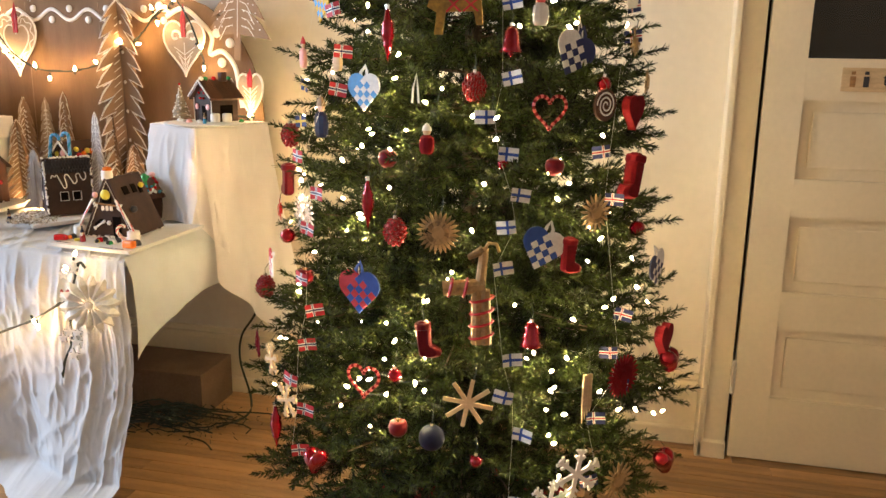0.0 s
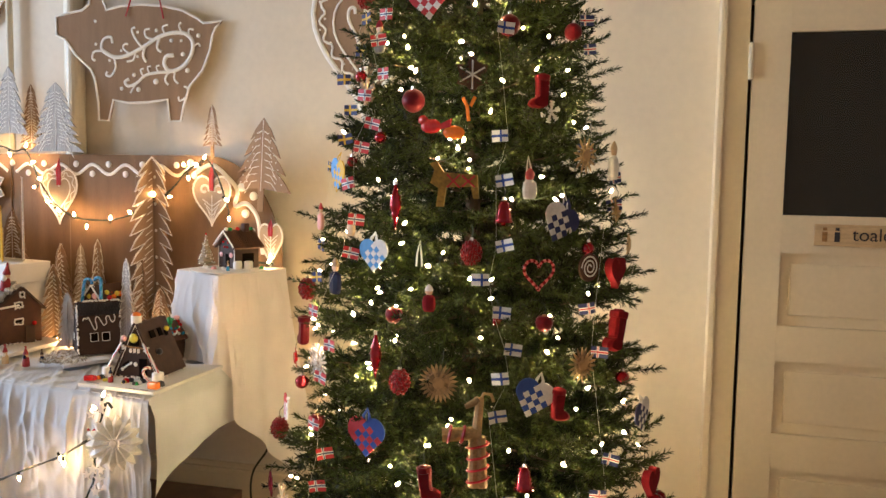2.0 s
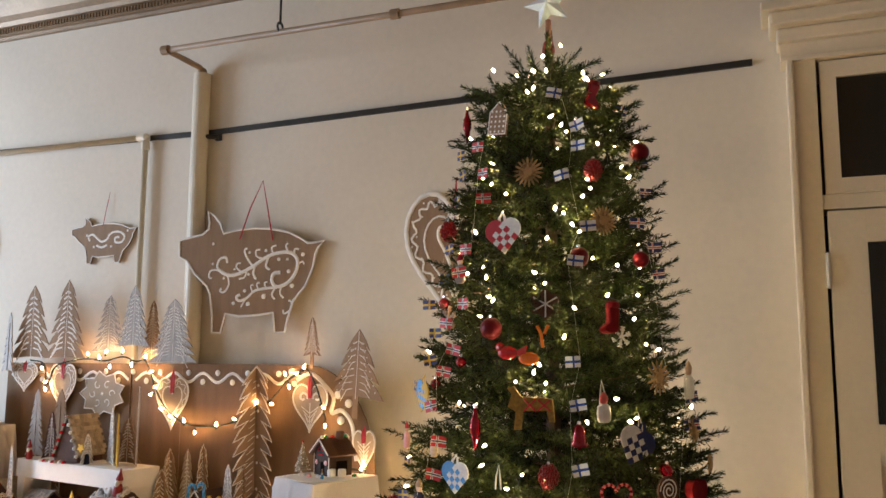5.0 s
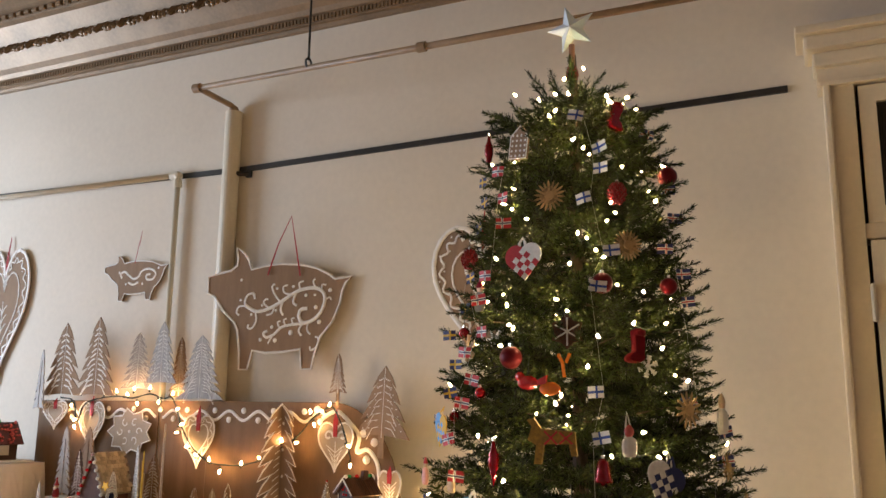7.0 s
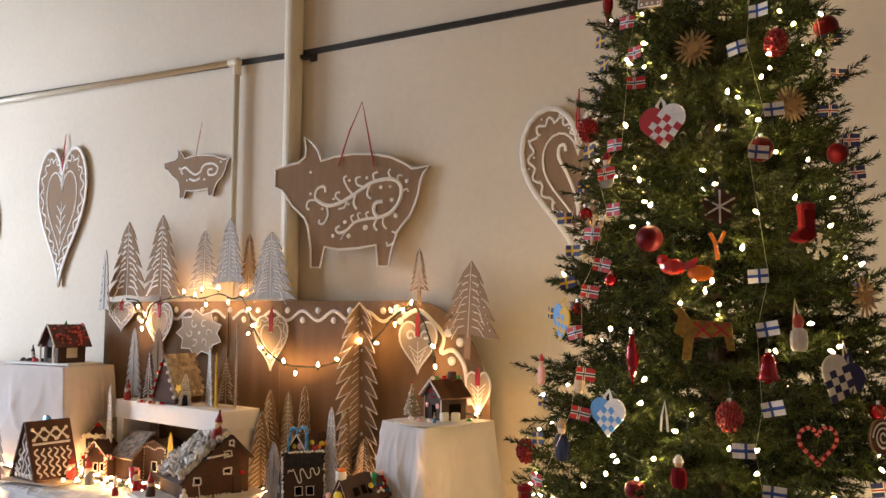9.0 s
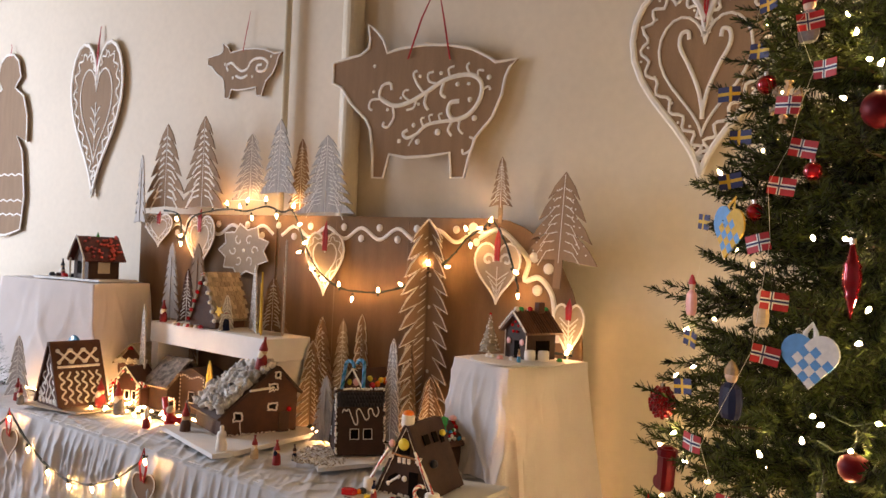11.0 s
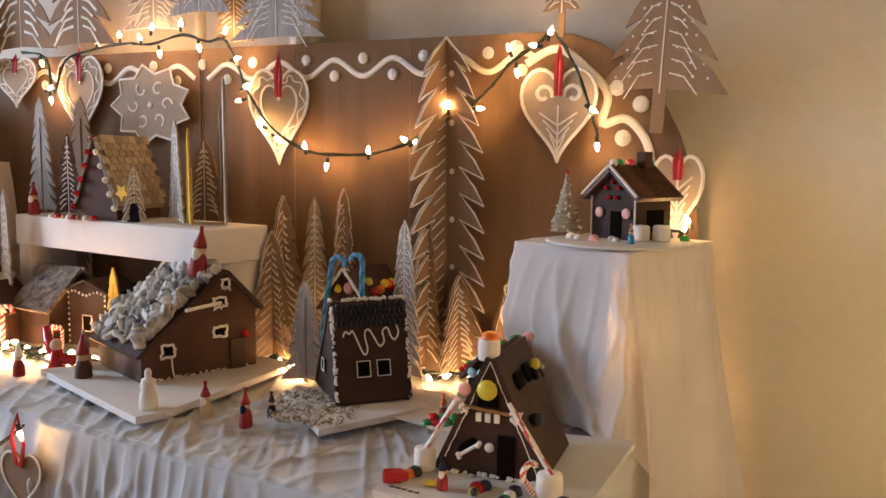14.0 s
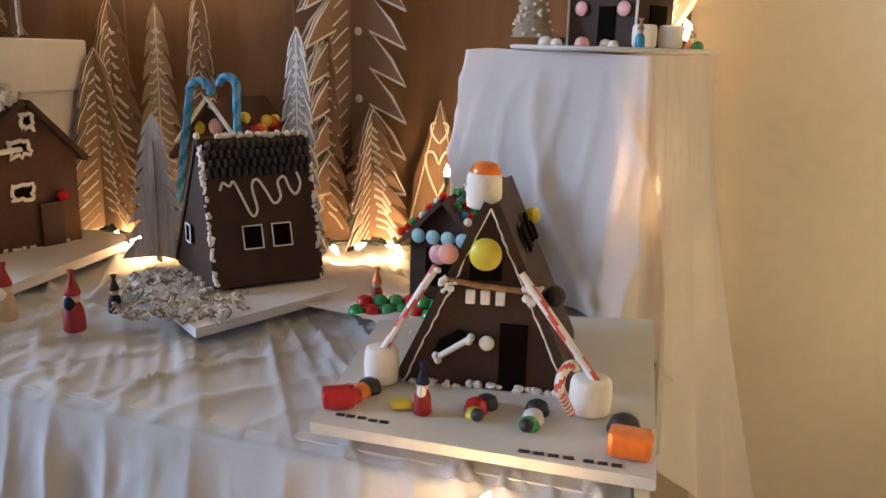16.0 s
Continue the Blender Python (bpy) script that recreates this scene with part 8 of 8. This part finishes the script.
light_string("light_string", [(-2.05, FY + 0.09, 0.42), (-1.92, FY + 0.06, 0.45), (-1.766, FY + 0.03, 0.514), (-1.65, FY + 0.01, 0.566), (-1.568, FY, 0.609), (-1.496, FY, 0.658), (-1.468, FY, 0.72), (-1.448, FY, 0.765), (-1.43, FY, 0.75)],
             [(-1.60, FY - 0.012, 0.572, 170), (-1.615, FY - 0.01, 0.585, 150), (-1.455, FY - 0.012, 0.785, 20), (-1.475, FY - 0.012, 0.745, -60), (-1.78, FY + 0.005, 0.50, 170)],
             "string of amber lamps along the front of the sheet")
light_string("light_string", [(-1.492, FY - 0.005, 0.60), (-1.49, FY - 0.01, 0.53), (-1.515, FY - 0.012, 0.47), (-1.53, FY - 0.012, 0.415)], [(-1.478, FY - 0.016, 0.60, 40)], "dangling end of the lamp string")
st = thing("wooden_stars", pose(-1.488, FY - 0.018, 0.53), "cluster of small white wooden stars", "star cluster")
for x, z, r in ((0.0, 0.03, .020), (0.02, 0.0, .022), (-0.022, 0.01, .018), (0.008, -0.04, .020), (-0.004, 0.085, .019), (0.028, 0.03, .016), (-0.008, 0.13, .017), (0.03, 0.22, .020), (-0.004, 0.20, .016)):
    bm = bmesh.new()
    slab(bm, [(x + r * (1 if k % 2 == 0 else 0.42) * math.sin(math.pi * k / 5), z + r * (1 if k % 2 == 0 else 0.42) * math.cos(math.pi * k / 5)) for k in range(10)], -0.003, 0.002)
    part("star", bm, C_WHITE, st)
part("bow", made(sweep, [(-0.012, -0.006, 0.155), (0.0, -0.008, 0.145), (0.012, -0.006, 0.156)], 0.004, 5), RIBBON, st, "tiny red bow")
def festoon(x0, x1, z0, z1, sag, n):
    out = []
    for k in range(n + 1):
        t = k / n
        x = x0 + (x1 - x0) * t
        out.append((x, front_y(x) - 0.055, z0 + (z1 - z0) * t - sag * 4 * t * (1 - t)))
    return out
for x0, x1 in ((-3.22, -2.37), (-4.05, -3.22), (-4.9, -4.05)):
    z1 = 0.43 if x1 > -2.1 else 0.765
    ln = festoon(x0, x1, 0.765, z1, 0.16, 12)
    light_string("light_string", ln, [(x, y - 0.01, z - 0.006, 160 + 40 * (k % 2)) for k, (x, y, z) in enumerate(ln) if k % 2 == 0], "green-wired amber lamps swagged along the sheet")
for x in (-2.40, -3.24):
    y = front_y(x) - 0.06
    root = thing("hanging_heart", pose(x + 0.02, y, 0.60), "brown cardboard heart hung on a red ribbon at the sheet", "hanging heart")
    part("board", made(slab, heart_line(0.10, 0.11), 0, 0.006), CARD, root)
    part("painted_edge", made(piped, heart_line(0.10, 0.11), 0.006, -0.001, True), ICING, root)
    ribbon_loop(root, [(0.004, -0.004, 0.085), (0.014, -0.004, 0.13), (0.0, -0.004, 0.185), (-0.016, -0.004, 0.14), (-0.006, -0.004, 0.088)], 0.005)

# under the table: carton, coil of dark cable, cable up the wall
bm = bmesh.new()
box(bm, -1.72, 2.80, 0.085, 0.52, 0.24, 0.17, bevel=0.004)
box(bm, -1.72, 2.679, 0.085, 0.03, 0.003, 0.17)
# carton brown taken darker to carry the shade under the table
tagged(finish("carton", bm, material("shade_darkened_carton", (0.16, 0.10, 0.065), 0.85, vary=0.2)), "long flat brown carton under the table", "carton")
heap = thing("cable_heap", pose(-1.55, 2.60, 0), "tangled heap of unlit green light strings", "cable heap")
bm = bmesh.new()
for k in range(34):
    cx, cy = rng.normal(0, 0.13), rng.normal(0, 0.055)
    r = rng.uniform(0.03, 0.10)
    h = rng.uniform(0.006, 0.06)
    sweep(bm, [(cx + r * 1.5 * math.cos(a) + 0.02 * math.sin(3 * a), cy + r * 0.7 * math.sin(a), h + 0.012 * math.sin(2 * a + k)) for a in [q * 0.45 for q in range(int(rng.uniform(8, 15)))]], 0.0032, 4)
part("cable", bm, WIRE, heap)["kind"] = "stuff"
bm = bmesh.new()
for _ in range(420):
    x, y, z = rng.normal(0, 0.15), rng.normal(0, 0.06), rng.uniform(0.004, 0.07)
    rod(bm, (x, y, z), (x + rng.normal(0, 0.012), y + rng.normal(0, 0.012), z + rng.normal(0, 0.008)), 0.0016, 0.0008, 3)
part("needle", bm, WIRE, heap)["kind"] = "stuff"
bm = bmesh.new()
sweep(bm, smooth_line([(-1.36, 2.60, 0.012), (-1.30, 2.72, 0.012), (-1.32, 2.80, 0.05), (-1.40, 2.88, 0.16), (-1.40, 2.90, 0.26), (-1.33, 2.88, 0.36), (-1.29, 2.86, 0.46), (-1.28, 2.86, 0.60)], 5), 0.0045, 6)
tagged(finish("power_cable", bm, WIRE), "dark green power cable up to the table end", "cable")
bm = bmesh.new()
sweep(bm, smooth_line([(-1.45, 2.52, 0.004), (-1.36, 2.50, 0.004), (-1.30, 2.45, 0.004)], 5), 0.003, 5)
tagged(finish("power_cable", bm, WIRE), "thin loose cable lying on the floor", "cable")

# under the tree
gift = thing("wrapped_gift", pose(-0.20, 2.00, 0, 0, 0, -14), "low gift in tan patterned paper with red ribbon", "gift")
part("box", made(box, 0, 0, 0.085, 0.36, 0.26, 0.17, None, 0.004), material("tan_wrapping", (0.42, 0.29, 0.17), 0.5, vary=0.3, scale=14, fine=60), gift)
bm = bmesh.new()
for k in range(5):
    sweep(bm, [(-0.17 + 0.34 * t, -0.1315, 0.02 + 0.032 * k + 0.01 * math.sin(6 * t + k)) for t in [q / 12 for q in range(13)]], 0.0022, 4)
    sweep(bm, [(-0.17 + 0.34 * t, -0.12 + 0.055 * k + 0.012 * math.sin(5 * t + k), 0.171) for t in [q / 12 for q in range(13)]], 0.0022, 4)
part("ribbon", bm, RIBBON, gift, "thin red curling ribbons")
sk = thing("tree_skirt", pose(TX, TY, 0), "red and white cloth tree skirt on the floor", "tree skirt")
def skirt(u, v):
    a, r = u * 2 * math.pi, 0.06 + 0.36 * v
    return (r * math.cos(a), r * math.sin(a), 0.010 + 0.010 * math.sin(a * 14) * v + 0.02 * (1 - v))
sheet("skirt", 8, 90, skirt, RED_FELT, sk)
bm = bmesh.new()
sweep(bm, smooth_line([(-0.62, 1.98, 0.004), (-0.70, 1.93, 0.004), (-0.78, 1.94, 0.004), (-0.82, 1.90, 0.004)], 5), 0.004, 5, 0.5)
tagged(finish("ribbon", bm, RIBBON), "loose red ribbon end on the floor", "ribbon")

# ---- floor strips ----
widths = 0.062
strip = {}
for row in range(24):
    y = 1.47 + widths * row + widths / 2
    x = -2.6 - 0.6 * ((row * 37) % 10) / 10
    while x < 1.9:
        ln = (0.9, 1.2, 1.5)[(row * 5 + int(x * 3)) % 3]
        if ln not in strip:
            bm = bmesh.new()
            box(bm, 0, 0, -0.006, ln - 0.0015, widths - 0.0016, 0.012, bevel=0.0008)
            me = bpy.data.meshes.new("plank")
            bm.to_mesh(me)
            bm.free()
            me.materials.append(OAK)
            strip[ln] = me
        if y + widths / 2 < WY:
            p = new("plank", strip[ln])
            p.parent = floor
            p.matrix_basis = Matrix.Translation((x + ln / 2, y, 0.0))
        x += ln
